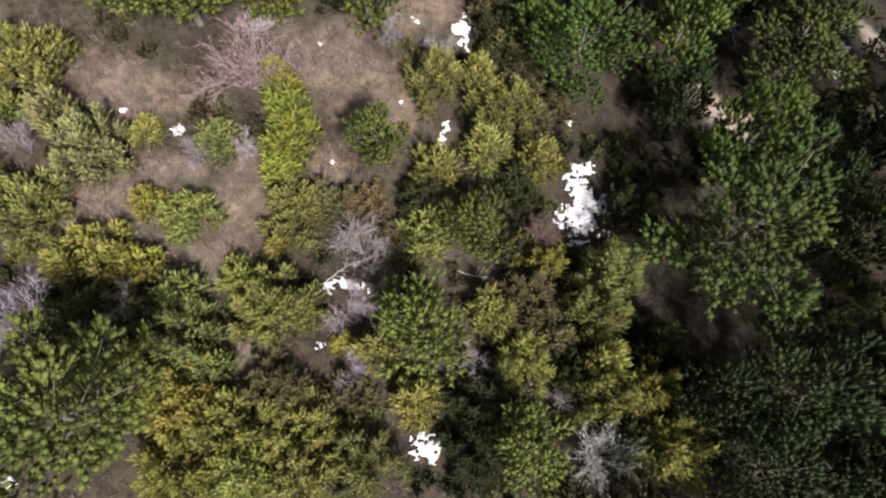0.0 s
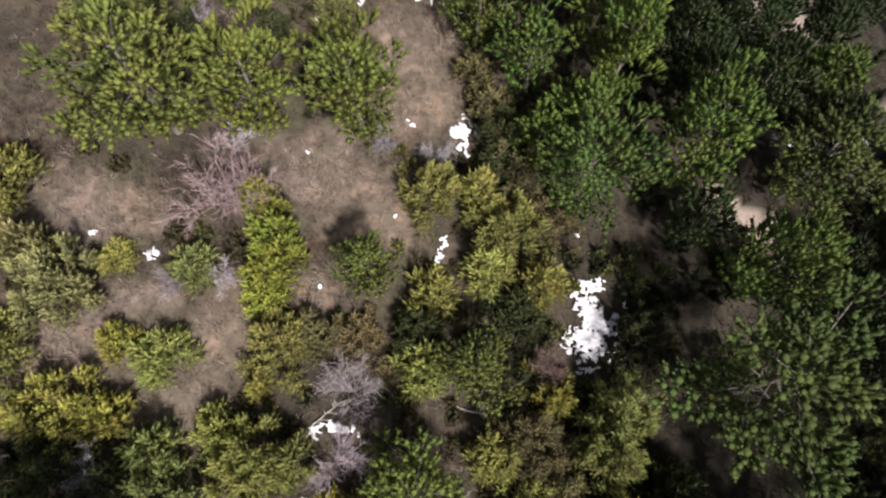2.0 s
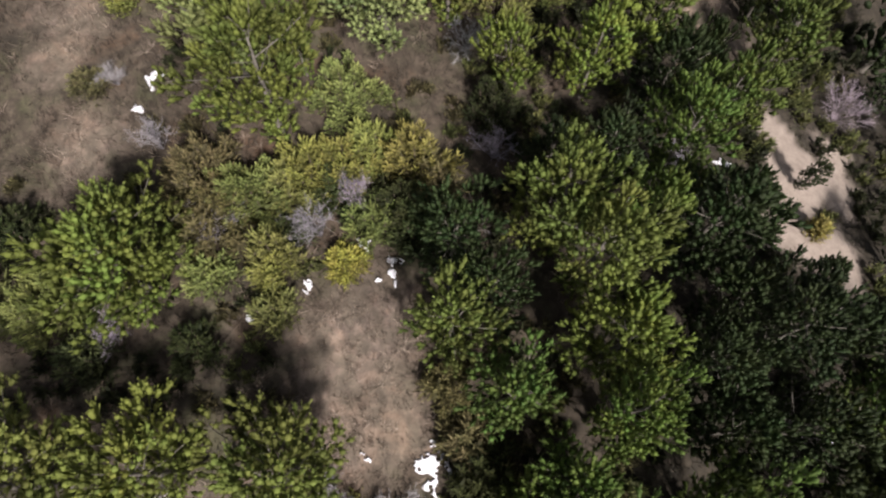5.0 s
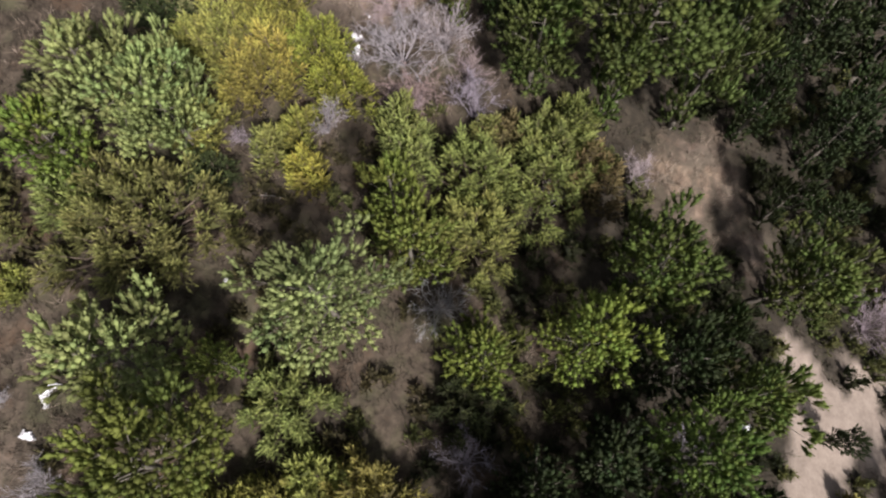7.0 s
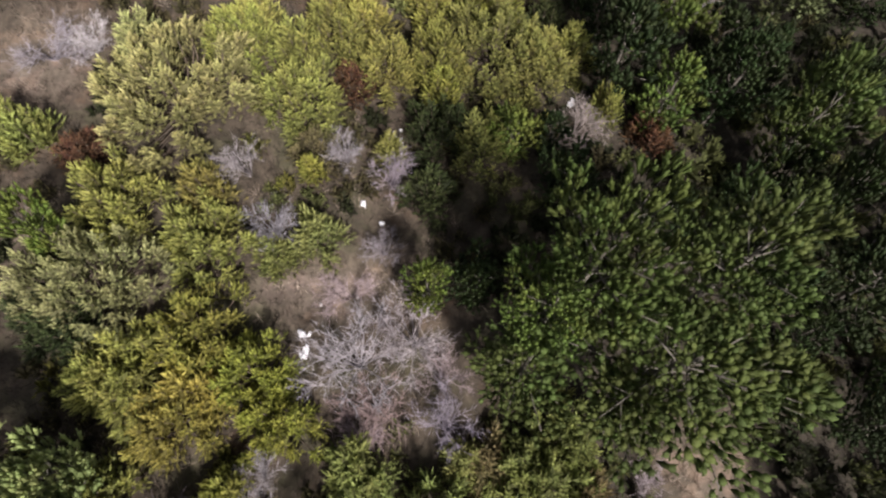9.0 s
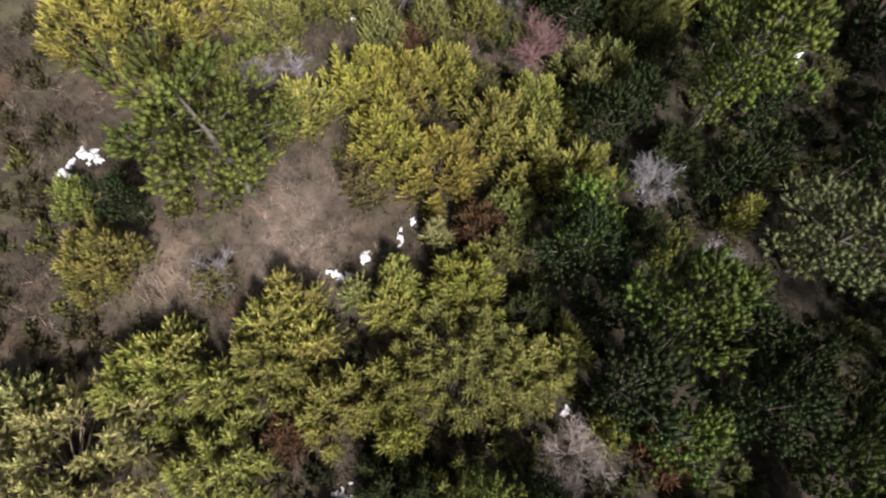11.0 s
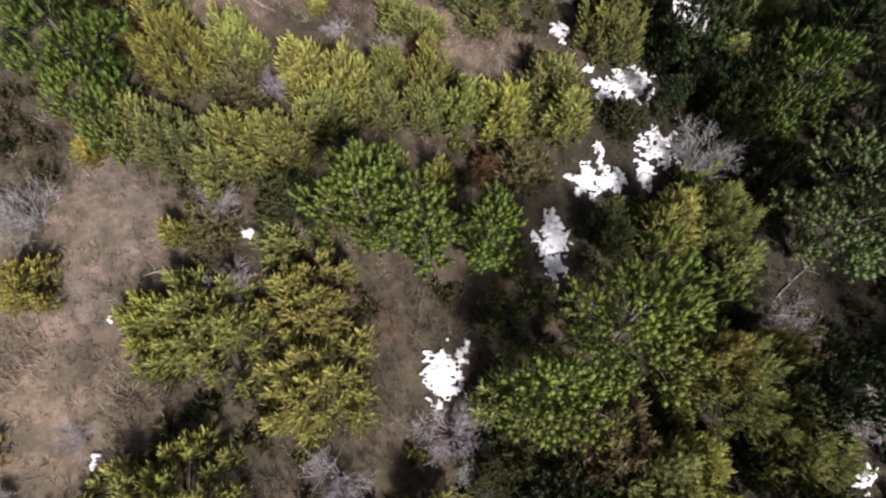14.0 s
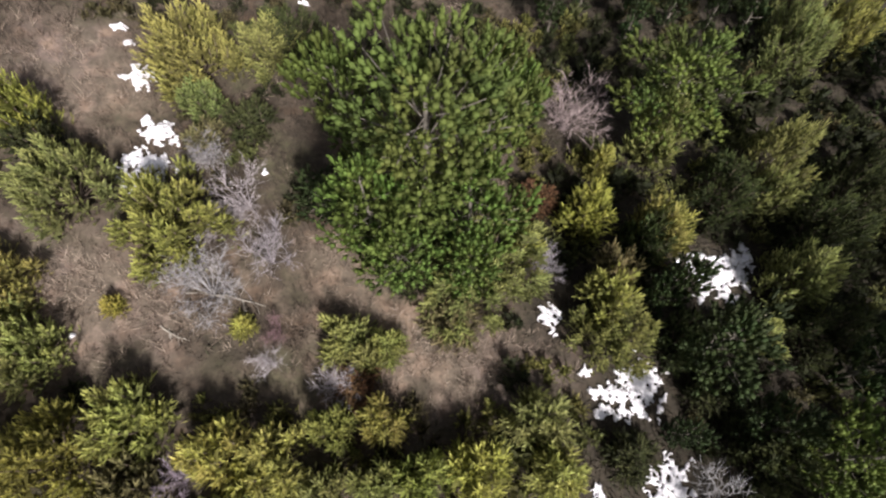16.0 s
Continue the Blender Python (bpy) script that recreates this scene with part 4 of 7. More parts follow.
juniper(-7.76, 5.52, 0.71, 0.73, "gold")
juniper(-4.13, 5.79, 1.15, 1.00, "olive")
juniper(-2.34, 6.13, 1.09, 0.68, "brown")
juniper(-3.37, 6.13, 0.92, 0.89, "brown")
juniper(-9.39, 6.54, 1.32, 1.26, "silver")
juniper(-1.06, 6.61, 0.85, 1.37, "dark")
juniper(-4.76, 6.94, 0.71, 0.95, "lime")
juniper(4.82, 7.10, 1.10, 1.61, "dark")
juniper(1.50, 7.27, 0.98, 1.23, "dark")
juniper(-11.66, 7.39, 0.82, 1.01, "olive")
juniper(-8.41, 7.48, 0.69, 0.47, "olive")
juniper(-10.43, 7.44, 0.80, 1.47, "silver")
juniper(-6.48, 7.48, 0.92, 0.79, "green")
juniper(-4.57, 7.65, 1.03, 1.37, "lime")
juniper(-0.73, 7.48, 0.98, 1.26, "olive")
juniper(2.13, 8.12, 0.95, 1.54, "olive")
juniper(0.63, 8.25, 0.99, 1.33, "olive")
juniper(-4.72, 8.43, 0.86, 1.47, "lime")
juniper(-11.74, 8.75, 1.55, 1.29, "olive")
juniper(-5.10, 9.23, 0.71, 1.37, "lime")
juniper(1.01, 9.41, 1.17, 1.64, "olive")
juniper(2.15, 9.94, 1.15, 1.03, "brown")
juniper(-0.87, 10.04, 1.05, 1.47, "olive")
juniper(0.31, 10.20, 0.82, 1.54, "olive")
juniper(0.67, 11.14, 0.79, 1.03, "dark")
juniper(1.22, 11.23, 1.27, 1.23, "brown")
juniper(0.75, 12.04, 1.17, 1.33, "dark")
juniper(0.40, 12.77, 1.00, 1.03, "brown")
juniper(-7.89, 13.66, 0.93, 1.01, "dark")
juniper(-0.12, 13.86, 0.83, 1.03, "brown")
juniper(-10.48, 14.26, 1.17, 1.38, "green")
juniper(-5.71, 14.13, 0.80, 0.92, "dark")
juniper(-8.87, 14.64, 1.11, 1.29, "green")
juniper(-4.14, 15.14, 0.76, 1.10, "green")
juniper(-5.73, 15.78, 0.82, 1.01, "green")
juniper(-10.19, 16.02, 1.04, 1.20, "dark")
juniper(-11.66, 16.18, 0.86, 1.10, "green")
juniper(-4.35, 15.94, 0.67, 1.10, "olive")
juniper(-4.38, 16.35, 0.82, 1.38, "green")
juniper(-2.79, 16.44, 0.76, 0.74, "gold")
juniper(-5.87, 16.62, 1.01, 1.20, "brown")
juniper(-4.21, 16.89, 0.85, 0.92, "dark")
juniper(-5.81, 17.40, 1.14, 1.10, "brown")
juniper(-1.28, 17.47, 1.04, 1.26, "dark")
juniper(-2.29, 17.60, 0.95, 1.01, "green")
juniper(-5.18, 17.68, 1.12, 1.38, "green")
juniper(-1.67, 17.87, 1.07, 1.26, "dark")
juniper(-4.38, 17.94, 1.01, 1.20, "green")
juniper(-6.28, 18.00, 1.21, 1.29, "brown")
juniper(-3.10, 18.11, 0.95, 1.10, "dark")
juniper(-4.02, 18.51, 1.05, 1.29, "olive")
juniper(-3.15, 18.72, 1.07, 1.29, "olive")
juniper(-0.94, 18.78, 0.99, 1.37, "brown")
juniper(-2.55, 19.35, 0.95, 1.25, "olive")
juniper(-1.45, 19.30, 1.15, 1.50, "olive")
juniper(10.40, 19.95, 0.58, 0.73, "olive")
juniper(-9.64, 20.15, 0.63, 0.55, "brown")
juniper(-3.42, 20.86, 1.20, 1.20, "green")
juniper(0.43, 21.28, 1.07, 1.23, "dark")
juniper(-9.47, 22.65, 0.63, 0.92, "olive")
juniper(-10.55, 23.91, 1.25, 1.20, "green")
juniper(-7.07, 24.22, 2.20, 1.75, "green")
juniper(-8.55, 24.58, 1.02, 1.38, "green")
juniper(0.26, 25.18, 1.41, 1.84, "green")
juniper(-5.92, 25.72, 0.80, 1.10, "dark")
juniper(-3.87, 26.21, 0.74, 1.29, "gold")
juniper(-4.73, 26.64, 0.75, 1.20, "green")
juniper(0.15, 26.86, 1.37, 1.75, "green")
juniper(-6.45, 27.00, 0.98, 1.20, "olive")
juniper(-4.25, 27.26, 0.76, 1.38, "olive")
juniper(-1.49, 27.24, 0.96, 1.47, "green")
juniper(2.10, 27.33, 1.83, 1.64, "green")
juniper(3.15, 27.38, 1.32, 1.76, "brown")
juniper(-1.83, 27.90, 0.97, 1.59, "green")
juniper(1.91, 28.22, 1.29, 1.64, "green")
juniper(0.42, 28.35, 0.77, 1.03, "green")
juniper(0.89, 28.36, 0.93, 0.92, "brown")
juniper(-5.46, 28.51, 1.18, 1.38, "gold")
juniper(-3.48, 28.69, 1.07, 1.29, "lime")
juniper(2.68, 28.93, 1.14, 1.54, "green")
juniper(-7.14, 29.10, 0.82, 1.38, "olive")
juniper(-5.19, 29.20, 1.04, 1.38, "gold")
juniper(-6.40, 29.33, 1.45, 1.47, "olive")
juniper(-4.16, 29.57, 1.15, 1.40, "lime")
juniper(-7.93, 30.04, 1.03, 1.20, "dark")
juniper(-5.38, 30.25, 1.24, 1.47, "gold")
juniper(-8.55, 30.27, 0.85, 0.92, "dark")
juniper(-7.65, 30.99, 1.63, 1.66, "silver")
juniper(-4.14, 32.26, 0.72, 0.92, "green")
juniper(-5.63, 32.31, 1.32, 1.38, "olive")
juniper(-3.33, 32.76, 0.90, 1.10, "green")
juniper(-7.59, 32.85, 1.28, 1.47, "olive")
juniper(-5.91, 33.49, 0.80, 1.20, "olive")
juniper(-8.74, 34.03, 0.76, 0.74, "rust")
juniper(-9.96, 34.15, 0.91, 1.38, "olive")
juniper(-0.93, 34.32, 0.88, 1.26, "dark")
juniper(-3.76, 34.44, 0.48, 0.90, "gold")
juniper(-3.72, 35.06, 0.78, 0.83, "brown")
juniper(-2.00, 35.33, 0.54, 0.92, "olive")
juniper(-6.92, 35.69, 2.10, 1.75, "silver")
juniper(0.18, 35.85, 1.10, 1.54, "green")
juniper(-0.82, 36.00, 1.09, 1.47, "dark")
juniper(-4.25, 36.15, 1.30, 1.38, "olive")
juniper(-7.90, 36.87, 1.00, 1.38, "silver")
juniper(-3.10, 36.89, 0.73, 1.01, "rust")
juniper(-0.91, 37.04, 0.75, 1.47, "gold")
juniper(-5.82, 37.53, 1.13, 1.47, "olive")
juniper(-2.39, 37.44, 1.10, 1.38, "olive")
juniper(-4.50, 37.58, 0.89, 1.38, "olive")
juniper(4.92, 37.28, 0.93, 1.31, "rust")
juniper(-1.14, 37.88, 1.13, 1.59, "olive")
juniper(-5.75, 38.11, 1.00, 1.29, "olive")
juniper(3.54, 37.66, 0.65, 1.76, "olive")
juniper(-3.61, 38.12, 1.09, 1.47, "olive")
juniper(-3.13, 38.66, 1.03, 1.38, "olive")
juniper(-3.82, 38.85, 1.04, 1.29, "olive")
juniper(1.66, 38.61, 1.20, 1.54, "olive")
juniper(0.25, 38.89, 1.67, 1.64, "olive")
juniper(-3.54, 39.47, 0.95, 1.29, "olive")
juniper(2.45, 39.25, 0.93, 1.43, "olive")
juniper(-7.34, 39.83, 1.07, 1.38, "olive")
juniper(-5.26, 39.76, 0.72, 0.55, "brown")
juniper(-1.48, 39.70, 0.85, 1.20, "olive")
juniper(-2.19, 39.92, 0.60, 0.85, "green")
juniper(1.68, 40.18, 0.86, 1.13, "dark")
juniper(-1.40, 40.38, 0.74, 1.05, "olive")
juniper(0.14, 40.37, 1.18, 1.64, "gold")
juniper(-8.34, 41.13, 0.67, 0.92, "olive")
juniper(1.00, 41.53, 0.78, 1.43, "green")
juniper(-0.62, 41.60, 0.58, 1.10, "silver")
juniper(0.27, 42.12, 0.90, 1.33, "rust")
juniper(5.04, 42.13, 0.52, 1.46, "olive")
juniper(-2.37, 42.65, 0.82, 0.75, "brown")
juniper(1.11, 42.52, 0.82, 1.43, "green")
juniper(4.45, 42.54, 0.86, 1.76, "dark")
juniper(-0.73, 43.27, 1.34, 1.69, "gold")
juniper(-1.88, 43.74, 1.33, 1.69, "gold")
juniper(7.36, 43.63, 0.74, 1.61, "olive")
juniper(1.52, 43.86, 1.25, 1.64, "olive")
juniper(2.92, 43.84, 1.03, 2.19, "olive")
juniper(-4.05, 44.34, 1.00, 1.38, "olive")
juniper(0.55, 44.80, 1.25, 1.64, "olive")
juniper(-5.84, 45.29, 0.78, 1.01, "olive")
juniper(5.46, 45.02, 1.11, 1.89, "dark")
juniper(-2.88, 45.36, 1.20, 1.47, "gold")
juniper(-1.87, 45.52, 1.14, 1.69, "gold")
juniper(1.60, 45.59, 1.21, 1.64, "olive")
juniper(-8.01, 45.89, 2.34, 1.93, "gold")
juniper(-0.76, 46.19, 1.01, 1.69, "gold")
juniper(0.05, 46.35, 0.70, 1.03, "brown")
juniper(3.11, 46.41, 0.91, 2.04, "green")
juniper(-5.29, 46.83, 1.28, 1.47, "olive")
juniper(-2.66, 47.22, 0.93, 1.29, "green")
juniper(-1.85, 47.23, 0.70, 0.94, "rust")
juniper(2.61, 47.57, 0.92, 1.43, "green")
juniper(3.73, 47.52, 0.93, 2.04, "green")
juniper(-1.42, 47.80, 0.79, 1.47, "green")
juniper(-4.75, 48.06, 1.82, 1.75, "olive")
juniper(5.16, 48.17, 1.17, 2.04, "dark")
juniper(-0.20, 48.52, 0.86, 1.54, "olive")
juniper(-8.53, 48.86, 0.74, 0.92, "gold")
juniper(4.32, 49.58, 1.47, 2.48, "green")
juniper(1.32, 49.85, 1.24, 1.33, "dark")
juniper(5.58, 49.70, 0.95, 2.19, "olive")
juniper(1.57, 50.29, 0.84, 0.92, "brown")
juniper(5.38, 50.31, 0.91, 2.19, "olive")
juniper(3.45, 50.41, 1.49, 2.04, "brown")
juniper(-2.69, 50.88, 1.47, 1.66, "olive")
juniper(1.09, 50.98, 1.01, 1.23, "green")
juniper(7.91, 50.70, 1.16, 2.34, "green")
juniper(8.54, 50.72, 1.11, 2.04, "green")
juniper(-6.14, 51.71, 0.84, 1.29, "gold")
juniper(-5.05, 51.76, 1.53, 1.56, "olive")
juniper(-8.43, 52.10, 0.75, 1.10, "gold")
juniper(6.56, 52.03, 1.79, 2.48, "green")
juniper(-3.22, 52.60, 1.29, 1.47, "olive")
juniper(5.94, 52.34, 1.18, 2.34, "olive")
juniper(7.38, 52.78, 1.04, 2.19, "olive")
juniper(-6.18, 53.72, 0.49, 0.83, "gold")
juniper(-4.08, 53.80, 0.70, 1.01, "green")
juniper(-5.44, 53.89, 0.83, 0.92, "brown")
juniper(-4.00, 54.77, 1.03, 1.29, "dark")
juniper(6.71, 54.86, 0.93, 2.04, "green")
juniper(-5.53, 55.21, 0.85, 1.29, "green")
juniper(-8.31, 55.28, 0.57, 0.64, "gold")
juniper(3.54, 55.29, 0.90, 1.89, "dark")
juniper(-6.56, 55.70, 1.05, 1.47, "green")
juniper(-7.52, 55.86, 0.90, 1.47, "green")
juniper(-5.30, 55.90, 0.78, 1.66, "olive")
juniper(4.94, 55.69, 0.92, 2.19, "olive")
juniper(-4.33, 56.06, 1.08, 1.75, "olive")
juniper(-1.73, 56.02, 0.65, 1.37, "green")
juniper(-0.75, 56.06, 0.60, 1.26, "olive")
juniper(6.32, 56.00, 1.12, 2.19, "green")
juniper(0.37, 56.62, 0.63, 0.82, "rust")
juniper(1.26, 56.64, 0.98, 1.43, "brown")
juniper(5.91, 56.43, 1.40, 1.60, "green")
juniper(-3.52, 57.04, 0.92, 1.38, "green")
juniper(-5.57, 57.30, 0.91, 1.29, "brown")
juniper(-2.26, 57.61, 0.71, 1.47, "green")
juniper(-6.96, 57.64, 1.18, 2.02, "gold")
juniper(7.94, 57.26, 1.26, 2.19, "dark")
juniper(-1.25, 57.76, 0.72, 1.69, "green")
juniper(-3.23, 57.96, 1.01, 1.75, "olive")
juniper(-4.16, 58.05, 0.93, 1.66, "olive")
juniper(-0.37, 58.01, 0.82, 1.75, "olive")
juniper(0.68, 58.11, 1.03, 1.84, "olive")
juniper(2.33, 58.34, 0.93, 1.64, "olive")
juniper(-5.79, 58.51, 1.00, 1.66, "olive")
juniper(-2.28, 58.73, 0.65, 1.47, "olive")
juniper(-1.32, 58.95, 0.70, 1.79, "olive")
juniper(-8.62, 59.00, 1.29, 1.47, "green")
juniper(3.98, 58.80, 0.85, 1.05, "dark")
juniper(1.86, 59.40, 1.01, 1.84, "green")
juniper(6.98, 59.21, 1.22, 2.19, "dark")
juniper(-7.84, 59.60, 0.79, 1.29, "green")
juniper(-1.95, 59.62, 0.74, 0.53, "rust")
juniper(-9.61, 59.69, 1.09, 1.29, "green")
juniper(-1.78, 60.20, 0.59, 1.06, "green")
juniper(-8.44, 60.36, 0.55, 0.83, "green")
juniper(-1.44, 60.50, 0.63, 0.94, "olive")
juniper(-2.29, 60.57, 0.79, 1.01, "green")
juniper(-4.41, 60.58, 0.42, 0.46, "gold")
juniper(6.05, 60.30, 0.95, 1.30, "dark")
juniper(-8.92, 60.60, 1.13, 1.20, "olive")
juniper(-6.93, 60.65, 0.36, 0.46, "gold")
juniper(-0.11, 61.42, 0.96, 0.72, "brown")
juniper(3.61, 61.39, 1.15, 1.89, "green")
juniper(5.30, 61.39, 0.98, 1.89, "dark")
juniper(3.38, 62.13, 0.91, 2.48, "olive")
juniper(-6.19, 62.46, 1.43, 1.66, "olive")
juniper(7.38, 61.95, 0.80, 1.00, "green")
juniper(0.42, 62.55, 1.77, 1.84, "green")
juniper(8.70, 62.20, 1.30, 1.80, "dark")
juniper(-1.10, 62.85, 1.32, 1.69, "dark")
juniper(3.50, 62.74, 0.82, 2.34, "brown")
juniper(-8.29, 62.91, 1.23, 1.66, "green")
juniper(1.48, 63.26, 0.68, 1.23, "olive")
juniper(8.31, 63.31, 1.18, 2.19, "green")
juniper(-9.08, 63.77, 0.76, 1.29, "dark")
juniper(4.33, 63.80, 0.88, 2.19, "dark")
juniper(-9.57, 64.32, 0.90, 1.84, "gold")
juniper(2.96, 64.48, 1.01, 1.75, "gold")
juniper(4.92, 64.27, 1.03, 2.48, "olive")
juniper(1.74, 64.80, 0.72, 0.92, "rust")
juniper(-6.22, 64.89, 0.67, 0.74, "brown")
juniper(9.22, 64.87, 1.34, 2.19, "dark")
juniper(-5.33, 65.52, 0.80, 0.95, "dark")
juniper(-6.42, 65.76, 0.67, 1.20, "green")
juniper(6.74, 65.75, 1.15, 1.89, "dark")
juniper(8.08, 65.75, 0.87, 2.04, "green")
juniper(3.36, 66.06, 0.57, 1.76, "olive")
juniper(-6.87, 66.80, 1.33, 2.02, "olive")
juniper(10.60, 66.40, 1.21, 2.34, "dark")
juniper(4.85, 66.95, 1.05, 2.62, "green")
juniper(8.30, 66.89, 1.09, 2.48, "green")
juniper(-5.45, 67.84, 1.09, 1.20, "green")
juniper(-5.15, 68.35, 1.11, 1.20, "dark")
juniper(9.50, 71.28, 1.34, 2.48, "green")
juniper(11.16, 71.95, 1.16, 2.48, "olive")
# leafless shrubs
bare_shrub(3.97, 0.52, 1.03, 1.60, "white")
bare_shrub(1.57, 1.54, 0.91, 0.80, "grey")
bare_shrub(-2.18, 1.85, 0.77, 0.90, "grey")
bare_shrub(2.99, 1.90, 0.47, 0.90, "white")
bare_shrub(-9.45, 2.20, 1.13, 1.40, "grey")
bare_shrub(0.73, 2.33, 0.75, 0.90, "grey")
bare_shrub(-7.52, 2.78, 0.95, 1.00, "grey")
bare_shrub(6.48, 3.05, 0.53, 0.80, "grey")
bare_shrub(-2.54, 3.40, 1.08, 1.00, "grey")
bare_shrub(-2.35, 5.00, 1.04, 0.90, "grey")
bare_shrub(2.40, 6.16, 0.69, 1.10, "red")
bare_shrub(-11.09, 6.52, 0.76, 1.00, "grey")
bare_shrub(-6.88, 6.99, 0.52, 1.00, "grey")
bare_shrub(-5.61, 7.33, 0.61, 1.00, "white")
bare_shrub(-5.93, 9.35, 1.69, 2.00, "pink")
bare_shrub(-6.18, 10.81, 0.76, 0.80, "white")
bare_shrub(-0.99, 11.39, 0.75, 0.60, "grey")
bare_shrub(-2.38, 11.63, 0.66, 0.60, "grey")
bare_shrub(8.57, 14.08, 1.12, 0.90, "grey")
bare_shrub(-7.48, 14.29, 0.66, 0.90, "grey")
bare_shrub(-5.62, 16.94, 0.79, 1.00, "grey")
bare_shrub(-3.48, 17.15, 0.89, 1.20, "grey")
bare_shrub(-2.78, 17.94, 0.63, 1.30, "grey")
bare_shrub(-7.58, 18.79, 0.73, 0.80, "grey")
bare_shrub(0.53, 20.05, 0.99, 0.80, "grey")
bare_shrub(-9.04, 20.34, 0.60, 0.60, "grey")
bare_shrub(5.45, 20.80, 0.88, 0.80, "grey")
bare_shrub(-0.46, 23.45, 0.88, 0.90, "grey")
bare_shrub(12.63, 25.12, 1.20, 1.20, "grey")
bare_shrub(-5.29, 26.87, 0.71, 0.90, "grey")
bare_shrub(2.35, 27.11, 0.61, 0.80, "grey")
bare_shrub(-3.66, 27.64, 0.66, 1.00, "grey")
bare_shrub(4.74, 28.19, 0.82, 0.80, "grey")
bare_shrub(-1.76, 28.55, 0.86, 0.80, "pink")
bare_shrub(-0.00, 28.97, 1.10, 1.20, "grey")
bare_shrub(-1.57, 29.29, 1.05, 0.90, "pink")
bare_shrub(-0.25, 30.16, 0.84, 0.60, "pink")
bare_shrub(-2.05, 30.12, 1.55, 1.20, "grey")
bare_shrub(-2.47, 31.64, 1.09, 0.50, "pink")
bare_shrub(-0.95, 30.83, 1.25, 1.50, "grey")
bare_shrub(-1.83, 32.80, 0.64, 0.70, "grey")
bare_shrub(-4.37, 32.89, 0.85, 0.80, "grey")
bare_shrub(-5.17, 34.20, 0.86, 1.10, "grey")
bare_shrub(-1.90, 34.62, 0.75, 1.00, "grey")
bare_shrub(-3.02, 34.98, 0.66, 1.00, "grey")
bare_shrub(-10.13, 36.38, 1.24, 0.80, "grey")
bare_shrub(-9.24, 36.89, 0.80, 0.70, "white")
bare_shrub(2.75, 37.09, 1.14, 0.70, "pink")
bare_shrub(-5.28, 39.85, 0.79, 0.50, "grey")
bare_shrub(6.62, 42.23, 0.92, 1.00, "grey")
bare_shrub(4.79, 44.02, 0.92, 1.20, "grey")
bare_shrub(-5.29, 45.00, 0.67, 0.90, "grey")
bare_shrub(-4.58, 45.58, 0.61, 0.80, "grey")
bare_shrub(1.46, 47.60, 1.44, 1.60, "red")
bare_shrub(-7.69, 48.09, 0.70, 0.50, "grey")
bare_shrub(-2.10, 49.26, 1.03, 1.00, "grey")
bare_shrub(0.69, 49.44, 0.62, 0.70, "grey")
bare_shrub(-6.96, 49.51, 0.56, 0.50, "grey")
bare_shrub(0.06, 50.33, 1.00, 0.70, "grey")
bare_shrub(3.25, 50.40, 0.97, 1.00, "pink")
bare_shrub(10.23, 51.77, 0.94, 1.20, "white")
bare_shrub(-4.76, 52.64, 0.69, 1.10, "grey")
bare_shrub(-8.82, 53.57, 1.04, 0.90, "grey")
bare_shrub(8.06, 53.83, 0.85, 1.40, "grey")
bare_shrub(-5.48, 54.54, 0.67, 0.60, "grey")
bare_shrub(-4.84, 57.53, 0.59, 0.90, "grey")
bare_shrub(5.96, 57.97, 1.19, 1.30, "grey")
bare_shrub(-2.29, 59.57, 0.69, 0.50, "grey")
bare_shrub(-3.69, 59.90, 0.55, 0.50, "white")
bare_shrub(-3.71, 60.63, 0.47, 0.60, "red")
bare_shrub(-5.21, 61.22, 1.15, 0.90, "grey")
bare_shrub(-4.20, 62.14, 1.03, 0.80, "grey")
bare_shrub(1.93, 62.95, 0.64, 0.90, "grey")
bare_shrub(-4.92, 63.37, 1.34, 1.10, "grey")
bare_shrub(-6.05, 64.39, 0.77, 0.80, "grey")
bare_shrub(2.52, 67.47, 1.50, 2.00, "pink")
# snow
snow_patch(-8.97, -1.24, 0.19, 0.22)
snow_patch(-0.26, 0.31, 0.38, 0.36)
snow_patch(-3.33, 1.82, 0.05, 0.08)
snow_patch(-3.09, 2.49, 0.17, 0.12)
snow_patch(-3.11, 4.03, 0.23, 0.24)
snow_patch(-2.61, 4.15, 0.44, 0.15)
snow_patch(3.65, 7.34, 0.78, 1.16)
snow_patch(-3.53, 7.46, 0.06, 0.10)
snow_patch(-7.68, 7.75, 0.24, 0.23)
snow_patch(-9.22, 8.09, 0.12, 0.08)
snow_patch(-0.62, 8.66, 0.23, 0.21)
snow_patch(-0.54, 9.10, 0.26, 0.22)
snow_patch(-1.86, 9.54, 0.08, 0.09)
snow_patch(3.04, 9.88, 0.14, 0.13)
snow_patch(1.97, 10.39, 0.23, 0.10)
snow_patch(-4.40, 11.01, 0.10, 0.08)
snow_patch(-1.72, 12.21, 0.11, 0.07)
snow_patch(-1.76, 12.32, 0.14, 0.10)
snow_patch(-0.24, 12.30, 0.34, 0.64)
snow_patch(12.22, 13.77, 0.31, 0.28)
snow_patch(9.84, 13.85, 0.19, 0.19)
snow_patch(12.72, 14.93, 0.47, 0.30)
snow_patch(-4.75, 14.94, 0.14, 0.15)
snow_patch(-3.60, 15.82, 0.14, 0.19)
snow_patch(11.12, 16.34, 0.10, 0.11)
snow_patch(-1.59, 16.17, 0.06, 0.10)
snow_patch(-2.00, 16.21, 0.09, 0.10)
snow_patch(-1.71, 16.43, 0.18, 0.12)
